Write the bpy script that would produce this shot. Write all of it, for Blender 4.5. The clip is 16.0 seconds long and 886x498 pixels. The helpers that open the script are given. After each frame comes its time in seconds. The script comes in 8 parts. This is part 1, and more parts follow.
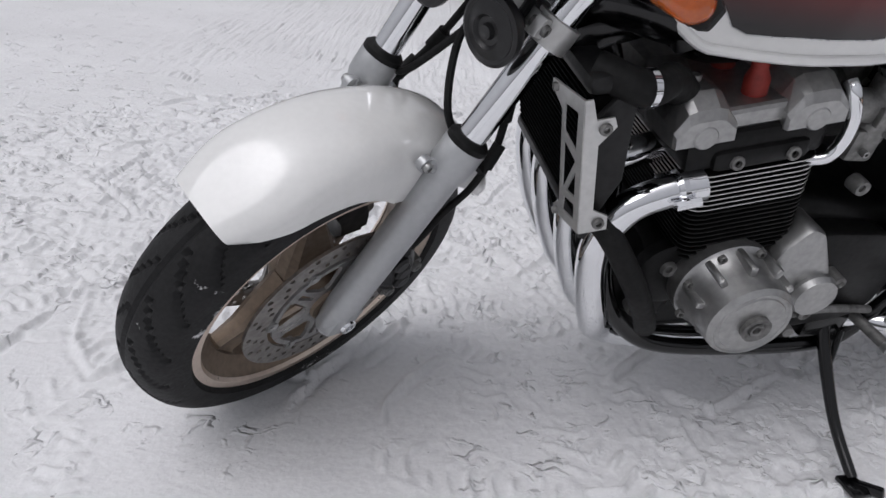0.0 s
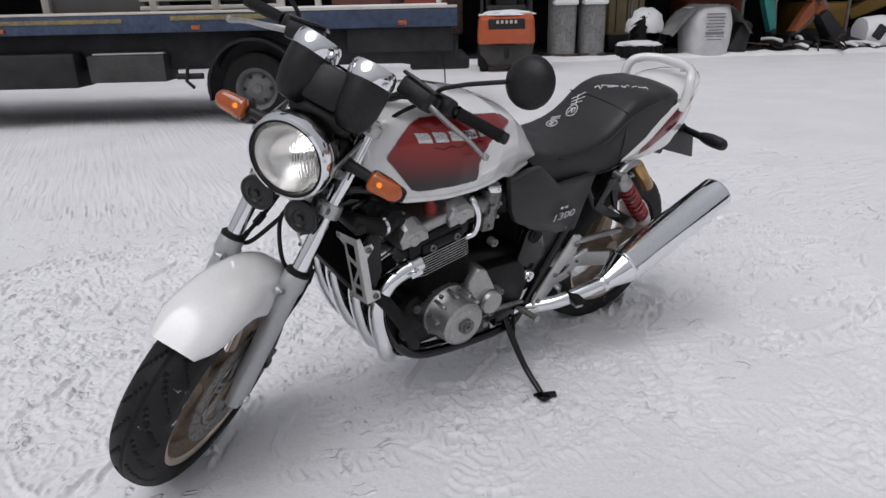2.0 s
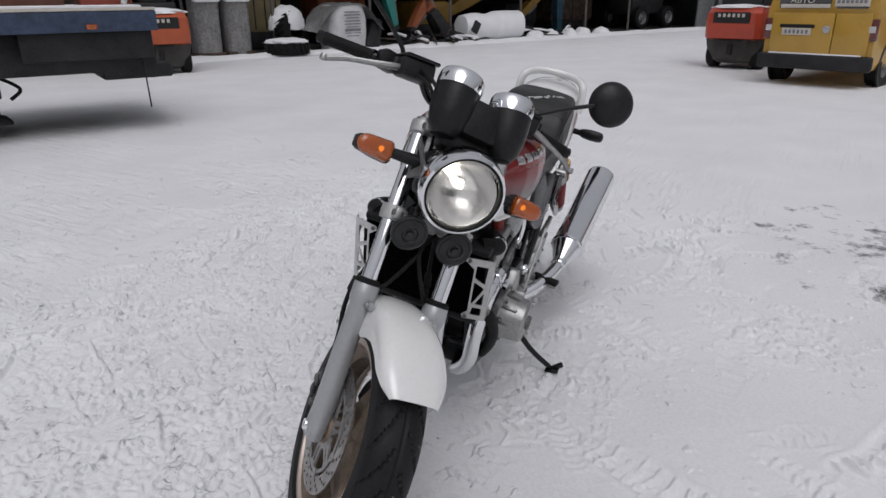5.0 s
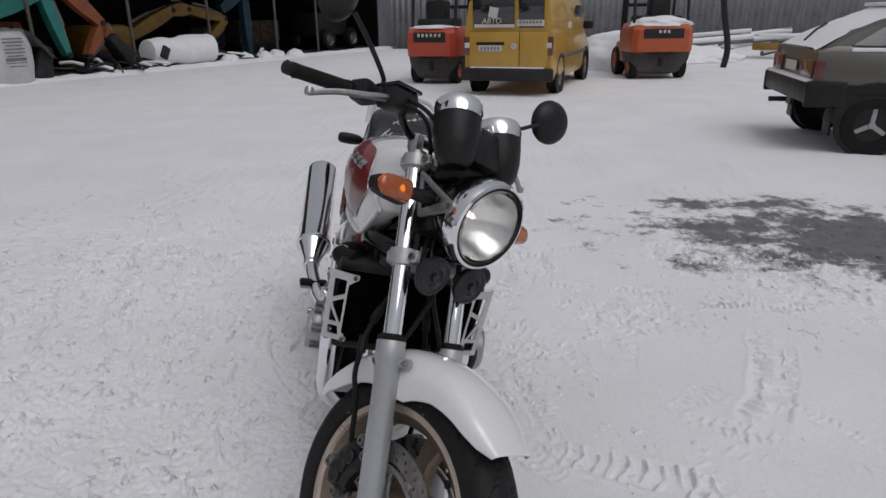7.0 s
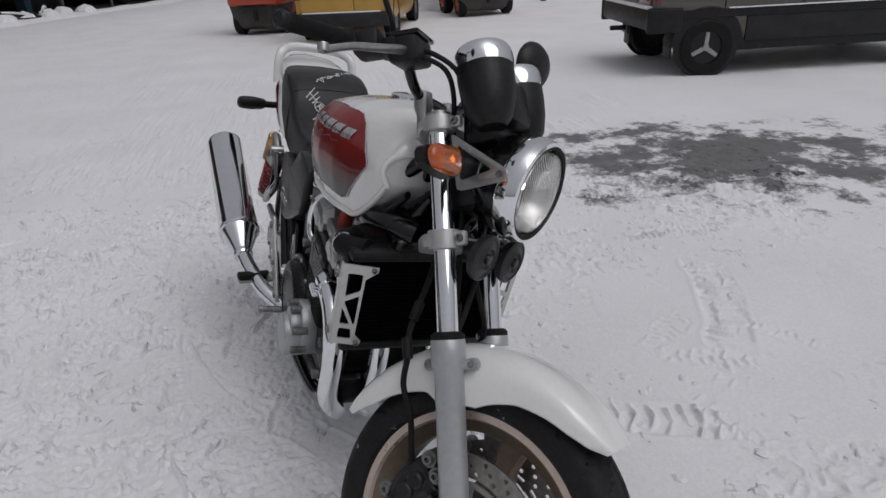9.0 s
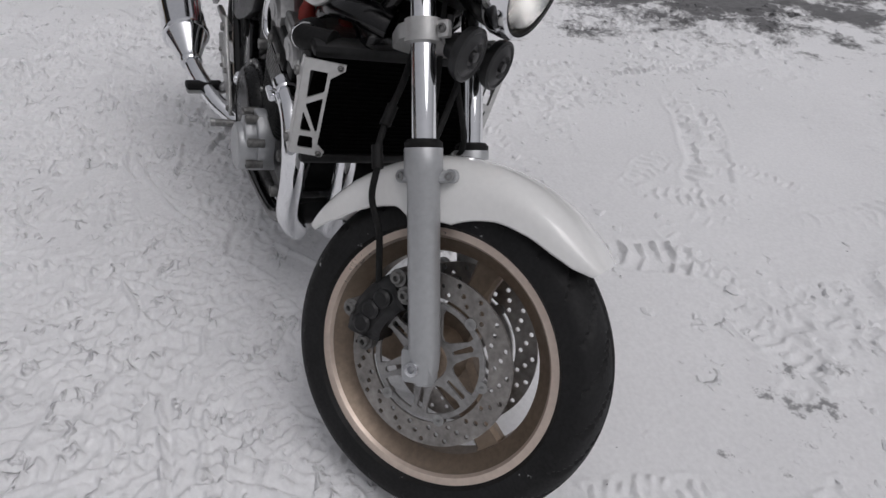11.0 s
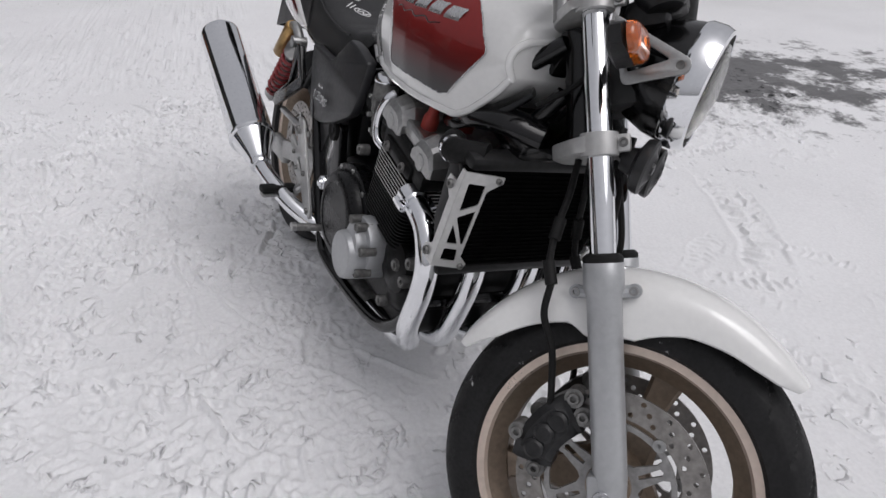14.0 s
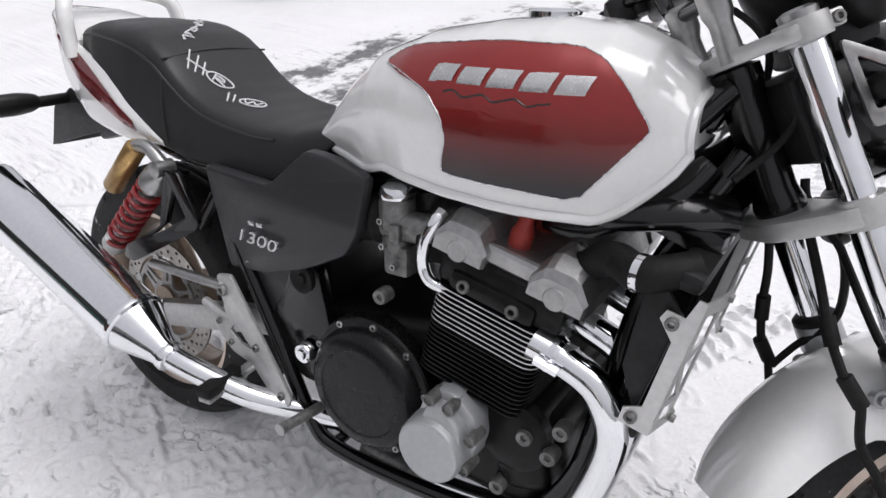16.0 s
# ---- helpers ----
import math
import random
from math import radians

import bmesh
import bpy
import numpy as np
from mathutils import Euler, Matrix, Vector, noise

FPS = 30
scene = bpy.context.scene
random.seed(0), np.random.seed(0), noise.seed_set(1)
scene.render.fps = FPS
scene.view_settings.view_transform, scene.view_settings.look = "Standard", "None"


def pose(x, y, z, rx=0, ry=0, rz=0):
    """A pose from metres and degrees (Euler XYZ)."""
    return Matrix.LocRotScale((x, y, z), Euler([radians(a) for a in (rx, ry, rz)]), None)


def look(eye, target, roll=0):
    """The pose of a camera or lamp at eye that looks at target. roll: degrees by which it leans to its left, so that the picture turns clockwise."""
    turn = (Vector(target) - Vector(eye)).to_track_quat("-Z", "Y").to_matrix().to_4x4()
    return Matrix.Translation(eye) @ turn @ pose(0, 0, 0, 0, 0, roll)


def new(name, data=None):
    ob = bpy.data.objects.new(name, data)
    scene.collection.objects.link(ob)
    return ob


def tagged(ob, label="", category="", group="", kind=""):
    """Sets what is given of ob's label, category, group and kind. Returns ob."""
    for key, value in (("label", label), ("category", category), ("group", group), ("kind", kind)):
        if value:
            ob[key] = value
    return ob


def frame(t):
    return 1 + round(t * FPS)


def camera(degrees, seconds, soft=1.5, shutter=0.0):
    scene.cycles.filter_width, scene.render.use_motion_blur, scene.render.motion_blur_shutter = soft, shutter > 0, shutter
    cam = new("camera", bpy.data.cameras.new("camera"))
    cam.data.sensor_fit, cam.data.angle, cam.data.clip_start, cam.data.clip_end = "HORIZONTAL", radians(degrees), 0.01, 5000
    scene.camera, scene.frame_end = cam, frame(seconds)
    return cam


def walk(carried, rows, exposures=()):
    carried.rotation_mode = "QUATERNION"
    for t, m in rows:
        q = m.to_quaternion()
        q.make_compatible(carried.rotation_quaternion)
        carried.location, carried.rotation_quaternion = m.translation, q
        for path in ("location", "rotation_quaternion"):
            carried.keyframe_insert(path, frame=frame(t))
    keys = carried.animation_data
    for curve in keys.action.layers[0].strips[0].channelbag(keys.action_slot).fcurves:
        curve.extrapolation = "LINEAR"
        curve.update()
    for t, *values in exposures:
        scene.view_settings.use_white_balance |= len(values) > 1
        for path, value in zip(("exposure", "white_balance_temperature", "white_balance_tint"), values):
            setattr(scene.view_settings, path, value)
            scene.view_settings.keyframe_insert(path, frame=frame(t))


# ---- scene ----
cam = camera(67.08, 16.0)
PATH = [
    (0, (0.780, 0.840, 0.874), (0.723, -0.228, 0.329), 5.3),
    (0.5, (0.713, 1.050, 0.998), (0.609, -0.034, 0.494), 1.0),
    (1, (0.739, 1.322, 1.083), (0.511, 0.248, 0.598), 1.5),
    (1.5, (0.893, 1.527, 1.161), (0.481, 0.485, 0.730), 1.9),
    (2, (1.080, 1.552, 1.219), (0.585, 0.537, 0.814), -1.3),
    (2.5, (1.294, 1.511, 1.270), (0.701, 0.543, 0.880), -0.5),
    (3, (1.548, 1.507, 1.302), (0.899, 0.578, 0.908), 1.2),
    (3.5, (1.712, 1.396, 1.305), (0.979, 0.535, 0.902), 2.2),
    (3.7, (1.770, 1.316, 1.313), (1.006, 0.484, 0.909), 2.0),
    (5.8, (2.160, 0.464, 1.348), (1.117, 0.060, 0.913), -0.7),
    (6, (2.175, 0.390, 1.349), (1.115, 0.032, 0.916), -0.6),
    (6.5, (2.218, 0.196, 1.369), (1.113, -0.013, 0.952), -2.3),
    (7, (2.176, 0.043, 1.357), (1.048, -0.057, 0.959), -0.8),
    (7.5, (2.121, -0.117, 1.353), (0.990, -0.128, 0.951), -3.0),
    (8, (2.052, -0.242, 1.343), (0.922, -0.166, 0.946), -2.1),
    (8.2, (2.019, -0.306, 1.351), (0.897, -0.182, 0.943), -2.7),
    (10.3, (1.847, -0.401, 1.286), (0.839, -0.174, 0.675), 0.0),
    (10.5, (1.839, -0.394, 1.261), (0.852, -0.160, 0.621), 1.3),
    (11, (1.829, -0.386, 1.214), (0.898, -0.169, 0.489), 1.2),
    (11.5, (1.825, -0.387, 1.171), (0.943, -0.194, 0.382), 1.6),
    (12, (1.813, -0.381, 1.154), (0.946, -0.196, 0.345), 1.3),
    (12.5, (1.778, -0.371, 1.148), (0.910, -0.197, 0.338), 1.6),
    (13, (1.753, -0.398, 1.171), (0.851, -0.223, 0.399), 2.0),
    (13.5, (1.732, -0.561, 1.217), (0.764, -0.345, 0.541), 1.5),
    (14, (1.651, -0.716, 1.242), (0.668, -0.413, 0.624), 1.2),
    (14.5, (1.449, -0.806, 1.252), (0.491, -0.414, 0.645), -1.8),
    (15, (1.280, -0.927, 1.266), (0.372, -0.453, 0.640), -4.0),
    (15.5, (1.107, -1.038, 1.276), (0.279, -0.424, 0.663), -4.1),
    (16, (0.890, -1.020, 1.267), (0.156, -0.316, 0.631), -5.8),
]
# stops, white balance and tint along the way
EXPOSURES = [(t, s, 6250 if t < 9 else 6350, 14) for t, s in ((0, -0.33), (2.5, -0.38), (3.7, -0.46), (5.8, -0.63), (8.2, -0.76), (10.5, -0.70), (12.5, -0.45), (14.5, -0.19), (16, 0.25))]
walk(cam, [(t, look(eye, target, roll)) for t, eye, target, roll in PATH], EXPOSURES)

# ---- sky and light: overcast ----
world = bpy.data.worlds.new("overcast_sky")
scene.world = world
world.use_nodes = True
wn = world.node_tree.nodes
sky = wn.new("ShaderNodeTexSky")
sky.sky_type, sky.sun_disc = "NISHITA", False
sky.sun_elevation, sky.sun_rotation = radians(72), radians(52)
sky.air_density, sky.dust_density = 1.5, 7.0
grey = wn.new("ShaderNodeHueSaturation")
grey.inputs["Saturation"].default_value = 0.12
cloud = wn.new("ShaderNodeMix")
cloud.data_type = "RGBA"
cloud.inputs[0].default_value, cloud.inputs[7].default_value = 0.55, (4.0, 4.03, 4.16, 1)
world.node_tree.links.new(sky.outputs[0], grey.inputs["Color"])
world.node_tree.links.new(grey.outputs[0], cloud.inputs[6])
world.node_tree.links.new(cloud.outputs[2], wn["Background"].inputs[0])
wn["Background"].inputs[1].default_value = 0.122
sun_data = bpy.data.lights.new("sun", "SUN")
sun_data.energy, sun_data.angle, sun_data.color = 1.1, radians(45), (1.0, 0.98, 0.95)
sun = new("sun", sun_data)
sun.matrix_world = look((0, 0, 20), (-11, -8, 0))


# ---- materials ----
def pbr(name, colour, rough=0.5, metal=0.0, var=0.12, scale=6.0, fine=90.0, bump=0.0, coat=0.0, rough_var=0.1, tint=None, emit=None, spec=0.5):
    """A surface with variation at two scales, roughness wear and fine relief."""
    m = bpy.data.materials.new(name)
    m.use_nodes = True
    nt = m.node_tree
    n, link = nt.nodes, nt.links.new
    b = n["Principled BSDF"]
    co = n.new("ShaderNodeTexCoord")
    big = n.new("ShaderNodeTexNoise")
    big.inputs["Scale"].default_value, big.inputs["Detail"].default_value = scale, 4
    small = n.new("ShaderNodeTexNoise")
    small.inputs["Scale"].default_value, small.inputs["Detail"].default_value = fine, 3
    link(co.outputs["Object"], big.inputs["Vector"])
    link(co.outputs["Object"], small.inputs["Vector"])
    mix = n.new("ShaderNodeMath")
    mix.operation = "ADD"
    link(big.outputs["Fac"], mix.inputs[0])
    link(small.outputs["Fac"], mix.inputs[1])
    ramp = n.new("ShaderNodeMapRange")
    ramp.inputs[1].default_value, ramp.inputs[2].default_value = 0.6, 1.4
    link(mix.outputs[0], ramp.inputs[0])
    col = n.new("ShaderNodeMix")
    col.data_type = "RGBA"
    dark = tint if tint else tuple(max(c * (1 - 2.2 * var), 0) for c in colour)
    col.inputs[6].default_value = (*dark, 1)
    col.inputs[7].default_value = (*[min(c * (1 + 0.5 * var), 1) for c in colour], 1)
    link(ramp.outputs[0], col.inputs[0])
    link(col.outputs[2], b.inputs["Base Color"])
    rr = n.new("ShaderNodeMapRange")
    rr.inputs[1].default_value, rr.inputs[2].default_value = 0.6, 1.4
    rr.inputs[3].default_value, rr.inputs[4].default_value = min(rough + rough_var, 1), max(rough - rough_var * 0.5, 0.02)
    link(mix.outputs[0], rr.inputs[0])
    link(rr.outputs[0], b.inputs["Roughness"])
    b.inputs["Metallic"].default_value, b.inputs["Specular IOR Level"].default_value = metal, spec
    if coat:
        b.inputs["Coat Weight"].default_value, b.inputs["Coat Roughness"].default_value = coat, 0.04
    if bump:
        bp = n.new("ShaderNodeBump")
        bp.inputs["Strength"].default_value, bp.inputs["Distance"].default_value = bump, 0.002
        link(small.outputs["Fac"], bp.inputs["Height"])
        link(bp.outputs[0], b.inputs["Normal"])
    if emit:
        b.inputs["Emission Color"].default_value, b.inputs["Emission Strength"].default_value = (*emit[:3], 1), emit[3]
    return m


CHROME = pbr("chrome", (0.86, 0.87, 0.89), 0.05, 1.0, 0.03, rough_var=0.05)
ALLOY = pbr("cast_alloy", (0.43, 0.43, 0.425), 0.33, 0.9, 0.14, 9, bump=0.12)
ALLOY_DULL = pbr("dull_alloy", (0.27, 0.268, 0.26), 0.5, 0.7, 0.3, 14, bump=0.2)
FORK_GREY = pbr("silver_fork_paint", (0.44, 0.45, 0.46), 0.36, 0.45, 0.06, 8)
WHITE = pbr("white_paint", (0.80, 0.80, 0.785), 0.14, 0.0, 0.03, 5, coat=1.0, rough_var=0.05)
BLACK = pbr("black_plastic", (0.012, 0.012, 0.0125), 0.42, 0.0, 0.35, 12, bump=0.15, spec=0.35)
BLACK_GLOSS = pbr("black_enamel", (0.004, 0.004, 0.0045), 0.16, 0.0, 0.3, 9, coat=0.25, spec=0.35)
BLACK_ENGINE = pbr("black_engine_paint", (0.009, 0.009, 0.009), 0.34, 0.0, 0.4, 15, bump=0.15, spec=0.2)
GREY_COVER = pbr("charcoal_cover_paint", (0.031, 0.031, 0.033), 0.34, 0.2, 0.12, 7)
VINYL = pbr("black_vinyl", (0.015, 0.015, 0.0155), 0.4, 0.0, 0.2, 8, 260, bump=0.35)
RUBBER = pbr("rubber", (0.008, 0.008, 0.008), 0.6, 0.0, 0.35, 14, 120, bump=0.2, spec=0.25)
GOLD = pbr("bronze_wheel_paint", (0.29, 0.225, 0.17), 0.38, 0.55, 0.16, 9)
GOLD_LIP = pbr("machined_rim_lip", (0.74, 0.62, 0.53), 0.3, 0.6, 0.08, 9)
BRACKET = pbr("satin_alloy_paint", (0.55, 0.55, 0.54), 0.38, 0.6, 0.08, 12, bump=0.08)
DISC = pbr("disc_steel", (0.40, 0.38, 0.36), 0.33, 0.9, 0.22, 20)
RED_SPRING = pbr("red_spring_paint", (0.28, 0.016, 0.02), 0.35, 0, 0.15, 20, coat=0.4)
RED_CAP = pbr("red_rubber_cap", (0.32, 0.03, 0.02), 0.55, 0, 0.2, 30)
GOLD_TANK = pbr("gold_reservoir", (0.5, 0.32, 0.13), 0.3, 0.8, 0.15, 20)
AMBER = pbr("amber_lens", (0.72, 0.15, 0.006), 0.1, 0, 0.12, 35, 200, coat=1.0, bump=0.1)
AMBER.node_tree.nodes["Principled BSDF"].inputs["Transmission Weight"].default_value = 0.5
SILVER_BADGE = pbr("silver_badge", (0.62, 0.62, 0.62), 0.25, 0.8, 0.1, 20)
WHITE_MARK = pbr("white_marker_ink", (0.7, 0.7, 0.7), 0.6)
DARK_RED = pbr("dark_red_paint", (0.16, 0.01, 0.014), 0.2, 0.2, 0.1, 8, coat=1.0)

CLUTCH_BLACK = pbr("black_cover_paint", (0.008, 0.008, 0.0085), 0.26, 0.0, 0.2, 12, bump=0.08, spec=0.25)
FIN_EDGE = pbr("machined_fin", (0.62, 0.62, 0.62), 0.3, 0.85, 0.15, 20)
RAD_CORE = pbr("radiator_core", (0.003, 0.003, 0.003), 0.9, 0.0, 0.3, 30, spec=0.05)
GUARD = pbr("brushed_aluminium", (0.62, 0.62, 0.61), 0.34, 0.75, 0.08, 10)
DARK_RIM = pbr("grey_rim_paint", (0.19, 0.19, 0.19), 0.55, 0.3, 0.3, 6)
HORN = pbr("horn_enamel", (0.015, 0.015, 0.016), 0.38, 0.0, 0.3, 20)
CALIPER = pbr("caliper_enamel", (0.02, 0.02, 0.021), 0.4, 0.2, 0.4, 30, bump=0.2)
REFLECTOR = pbr("silvered_reflector", (0.93, 0.92, 0.90), 0.2, 1.0, 0.05, 30, rough_var=0.05)
SIGNAL_BULB = pbr("lit_amber_bulb", (1, 0.6, 0.2), 0.3, emit=(1.0, 0.5, 0.12, 3.5))
BULB = pbr("lit_bulb", (1, 1, 1), 0.3, emit=(1.0, 0.93, 0.80, 15.0))


def glass(name, tint=(1, 1, 1), rough=0.02, flutes=0.0):
    """Clear glass; flutes cast upright ribs into it."""
    m = bpy.data.materials.new(name)
    m.use_nodes = True
    n, link = m.node_tree.nodes, m.node_tree.links.new
    b = n["Principled BSDF"]
    b.inputs["Base Color"].default_value = (*tint, 1)
    b.inputs["Transmission Weight"].default_value, b.inputs["Roughness"].default_value, b.inputs["IOR"].default_value = 1.0, rough, 1.45
    if flutes:
        co, w, bp = n.new("ShaderNodeTexCoord"), n.new("ShaderNodeTexWave"), n.new("ShaderNodeBump")
        w.bands_direction = "Y"
        w.inputs["Scale"].default_value, w.inputs["Distortion"].default_value = flutes, 1.5
        bp.inputs["Strength"].default_value, bp.inputs["Distance"].default_value = 0.22, 0.002
        link(co.outputs["Object"], w.inputs["Vector"])
        link(w.outputs["Fac"], bp.inputs["Height"])
        link(bp.outputs[0], b.inputs["Normal"])
    return m


LENS_GLASS = glass("headlight_glass", (0.98, 0.98, 0.97), 0.04, 60.0)


def fade_paint():
    """Candy red that fades to black towards the lower edge of the panel."""
    m = pbr("candy_red_paint", (0.27, 0.012, 0.010), 0.3, 0.3, 0.06, 8, coat=0.55, rough_var=0.04)
    nt = m.node_tree
    n, link = nt.nodes, nt.links.new
    b = n["Principled BSDF"]
    src = b.inputs["Base Color"].links[0].from_socket
    co = n.new("ShaderNodeTexCoord")
    sep = n.new("ShaderNodeSeparateXYZ")
    link(co.outputs["Object"], sep.inputs[0])
    r = n.new("ShaderNodeMapRange")
    r.interpolation_type = "SMOOTHSTEP"
    r.inputs[1].default_value, r.inputs[2].default_value = 0.815, 0.95
    link(sep.outputs[2], r.inputs[0])
    mx = n.new("ShaderNodeMix")
    mx.data_type = "RGBA"
    mx.inputs[6].default_value = (0.005, 0.003, 0.004, 1)
    link(r.outputs[0], mx.inputs[0])
    link(src, mx.inputs[7])
    link(mx.outputs[2], b.inputs["Base Color"])
    return m


RED_FADE = fade_paint()


# ---- mesh helpers ----
def part(name, bm, material, parent=None, label="", xf=None, smooth=True, angle=35):
    """Links a bmesh as one mesh object under a thing or a part."""
    if xf is not None:
        bm.transform(xf)
    bmesh.ops.recalc_face_normals(bm, faces=bm.faces)
    lim = radians(angle)
    for f in bm.faces:
        f.smooth = smooth
    for e in bm.edges:
        if smooth and len(e.link_faces) == 2 and e.calc_face_angle(0) > lim:
            e.smooth = False
    me = bpy.data.meshes.new(name)
    bm.to_mesh(me)
    bm.free()
    me.materials.append(material)
    ob = new(name, me)
    if parent is not None:
        ob.parent = parent
    if label:
        ob["label"] = label
    return ob


def thing(name, m, label, category, group="", kind=""):
    ob = new(name)
    ob.empty_display_size = 0.1
    ob.matrix_world = m
    return tagged(ob, label, category, group, kind)


def catmull(pts, per=8, closed=False):
    P = [Vector(p) for p in pts]
    n = len(P)
    out = []
    for i in range(n if closed else n - 1):
        a, b, c, d = (P[(i - 1) % n], P[i], P[(i + 1) % n], P[(i + 2) % n]) if closed else (P[max(i - 1, 0)], P[i], P[i + 1], P[min(i + 2, n - 1)])
        for k in range(per):
            t = k / per
            out.append(0.5 * ((2 * b) + (c - a) * t + (2 * a - 5 * b + 4 * c - d) * t * t + (3 * b - a - 3 * c + d) * t ** 3))
    if not closed:
        out.append(P[-1])
    return out


def rings(bm, rows, closed_u=True, cap=True):
    """Skins rows of points that all hold the same count."""
    vs = [[bm.verts.new(p) for p in r] for r in rows]
    for a, b in zip(vs, vs[1:]):
        n = len(a)
        for i in range(n if closed_u else n - 1):
            j = (i + 1) % n
            try:
                bm.faces.new((a[i], a[j], b[j], b[i]))
            except ValueError:
                pass
    if cap and closed_u:
        bm.faces.new(list(reversed(vs[0])))
        bm.faces.new(vs[-1])
    return vs


def tube(bm, pts, r, n=12, per=8, smooth=True, cap=True, flat=1.0):
    """A round bar swept along a line; r is a radius or one radius for each point."""
    rad = r if isinstance(r, (list, tuple)) else [r] * len(pts)
    line = catmull(pts, per) if smooth and len(pts) > 2 else [Vector(p) for p in pts]
    steps = (len(line) - 1) / (len(pts) - 1)
    rows, up = [], None
    for i, p in enumerate(line):
        d = (line[min(i + 1, len(line) - 1)] - line[max(i - 1, 0)]).normalized()
        if up is None:
            up = d.orthogonal().normalized()
        up = (up - d * up.dot(d)).normalized()
        side = d.cross(up)
        k = min(i / steps, len(rad) - 1)
        a = int(k)
        rr = rad[a] + (rad[min(a + 1, len(rad) - 1)] - rad[a]) * (k - a)
        rows.append([p + (up * math.cos(2 * math.pi * j / n) + side * math.sin(2 * math.pi * j / n) * flat) * rr for j in range(n)])
    rings(bm, rows, cap=cap)
    return bm


def lathe(bm, prof, n=48, axis="y", at=(0, 0, 0), closed=False):
    """Turns a profile of (radius, height) round an axis."""
    rows = []
    for r, h in list(prof) + ([prof[0]] if closed else []):
        row = []
        for j in range(n):
            a = 2 * math.pi * j / n
            u, v = r * math.cos(a), r * math.sin(a)
            p = {"y": (u, h, v), "z": (u, v, h), "x": (h, u, v)}[axis]
            row.append(Vector(p) + Vector(at))
        rows.append(row)
    rings(bm, rows, cap=not closed)
    if closed:
        bmesh.ops.remove_doubles(bm, verts=bm.verts, dist=1e-6)
    return bm


def box(bm, size, at=(0, 0, 0), bevel=0.0, rot=(0, 0, 0), seg=2, taper=1.0):
    """A block with rounded edges; taper narrows its top."""
    tmp = bmesh.new()
    bmesh.ops.create_cube(tmp, size=1)
    for v in tmp.verts:
        k = taper if v.co.z > 0 else 1.0
        v.co = Vector((v.co.x * size[0] * k, v.co.y * size[1] * k, v.co.z * size[2]))
    if bevel:
        bmesh.ops.bevel(tmp, geom=list(tmp.edges), offset=bevel, segments=seg, affect="EDGES", profile=0.5)
    tmp.transform(pose(*at, *rot))
    join(bm, tmp)
    return bm


def join(bm, other, xf=None):
    if xf is not None:
        other.transform(xf)
    keep = [bm.verts.new(v.co) for v in other.verts]
    other.verts.index_update()
    for f in other.faces:
        bm.faces.new([keep[v.index] for v in f.verts])
    other.free()
    return bm


def plate(outlines, thick, bevel=0.0, xf=None):
    """A flat plate of that thickness from closed outlines in its plane: the first is its edge, the rest are holes."""
    cu = bpy.data.curves.new("outline", "CURVE")
    cu.dimensions, cu.fill_mode = "2D", "BOTH"
    cu.extrude, cu.bevel_depth, cu.bevel_resolution = max(thick / 2 - bevel, 0.0001), bevel, 1
    cu.offset = -bevel
    for pts in outlines:
        sp = cu.splines.new("POLY")
        sp.points.add(len(pts) - 1)
        for q, p in zip(sp.points, pts):
            q.co = (p[0], p[1], 0, 1)
        sp.use_cyclic_u = True
    return from_curve(cu, xf)


def lettering(text, size, thick, xf, shear=0.0):
    cu = bpy.data.curves.new("letters", "FONT")
    cu.body, cu.size, cu.extrude, cu.shear, cu.align_x, cu.align_y = text, size, thick / 2, shear, "CENTER", "CENTER"
    return from_curve(cu, xf)


def from_curve(cu, xf=None):
    ob = bpy.data.objects.new("tmp", cu)
    scene.collection.objects.link(ob)
    deps = bpy.context.evaluated_depsgraph_get()
    me = bpy.data.meshes.new_from_object(ob.evaluated_get(deps))
    bm = bmesh.new()
    bm.from_mesh(me)
    bpy.data.objects.remove(ob)
    bpy.data.curves.remove(cu)
    bpy.data.meshes.remove(me)
    bmesh.ops.remove_doubles(bm, verts=bm.verts, dist=1e-5)
    if xf is not None:
        bm.transform(xf)
    return bm


def ring2d(r, n=32, at=(0, 0), start=0.0):
    return [(at[0] + r * math.cos(start + 2 * math.pi * k / n), at[1] + r * math.sin(start + 2 * math.pi * k / n)) for k in range(n)]


def frame_to(origin, xdir, ydir):
    """The matrix that lays a plate's plane at origin along xdir and ydir."""
    x = Vector(xdir).normalized()
    y = Vector(ydir)
    y = (y - x * y.dot(x)).normalized()
    z = x.cross(y)
    m = Matrix((x, y, z)).transposed().to_4x4()
    m.translation = Vector(origin)
    return m


def mirrored(bm):
    """A copy of a bmesh on the other side of the machine's middle plane."""
    c = bm.copy()
    for v in c.verts:
        v.co.y = -v.co.y
    bmesh.ops.reverse_faces(c, faces=c.faces)
    return c


def interp(x, table):
    xs, ys = zip(*sorted(table))
    return float(np.interp(x, xs, ys))


def bolt(bm, at, axis, r=0.007, h=0.006):
    """A hexagon socket screw head."""
    d = Vector(axis).normalized()
    m = d.to_track_quat("Z", "Y").to_matrix().to_4x4()
    m.translation = Vector(at)
    t = bmesh.new()
    lathe(t, [(r * 0.45, -0.002), (r * 0.45, h * 0.5), (r * 0.5, h), (r * 0.9, h), (r, h * 0.7), (r, -0.002)], 12, "z")
    return join(bm, t, m)


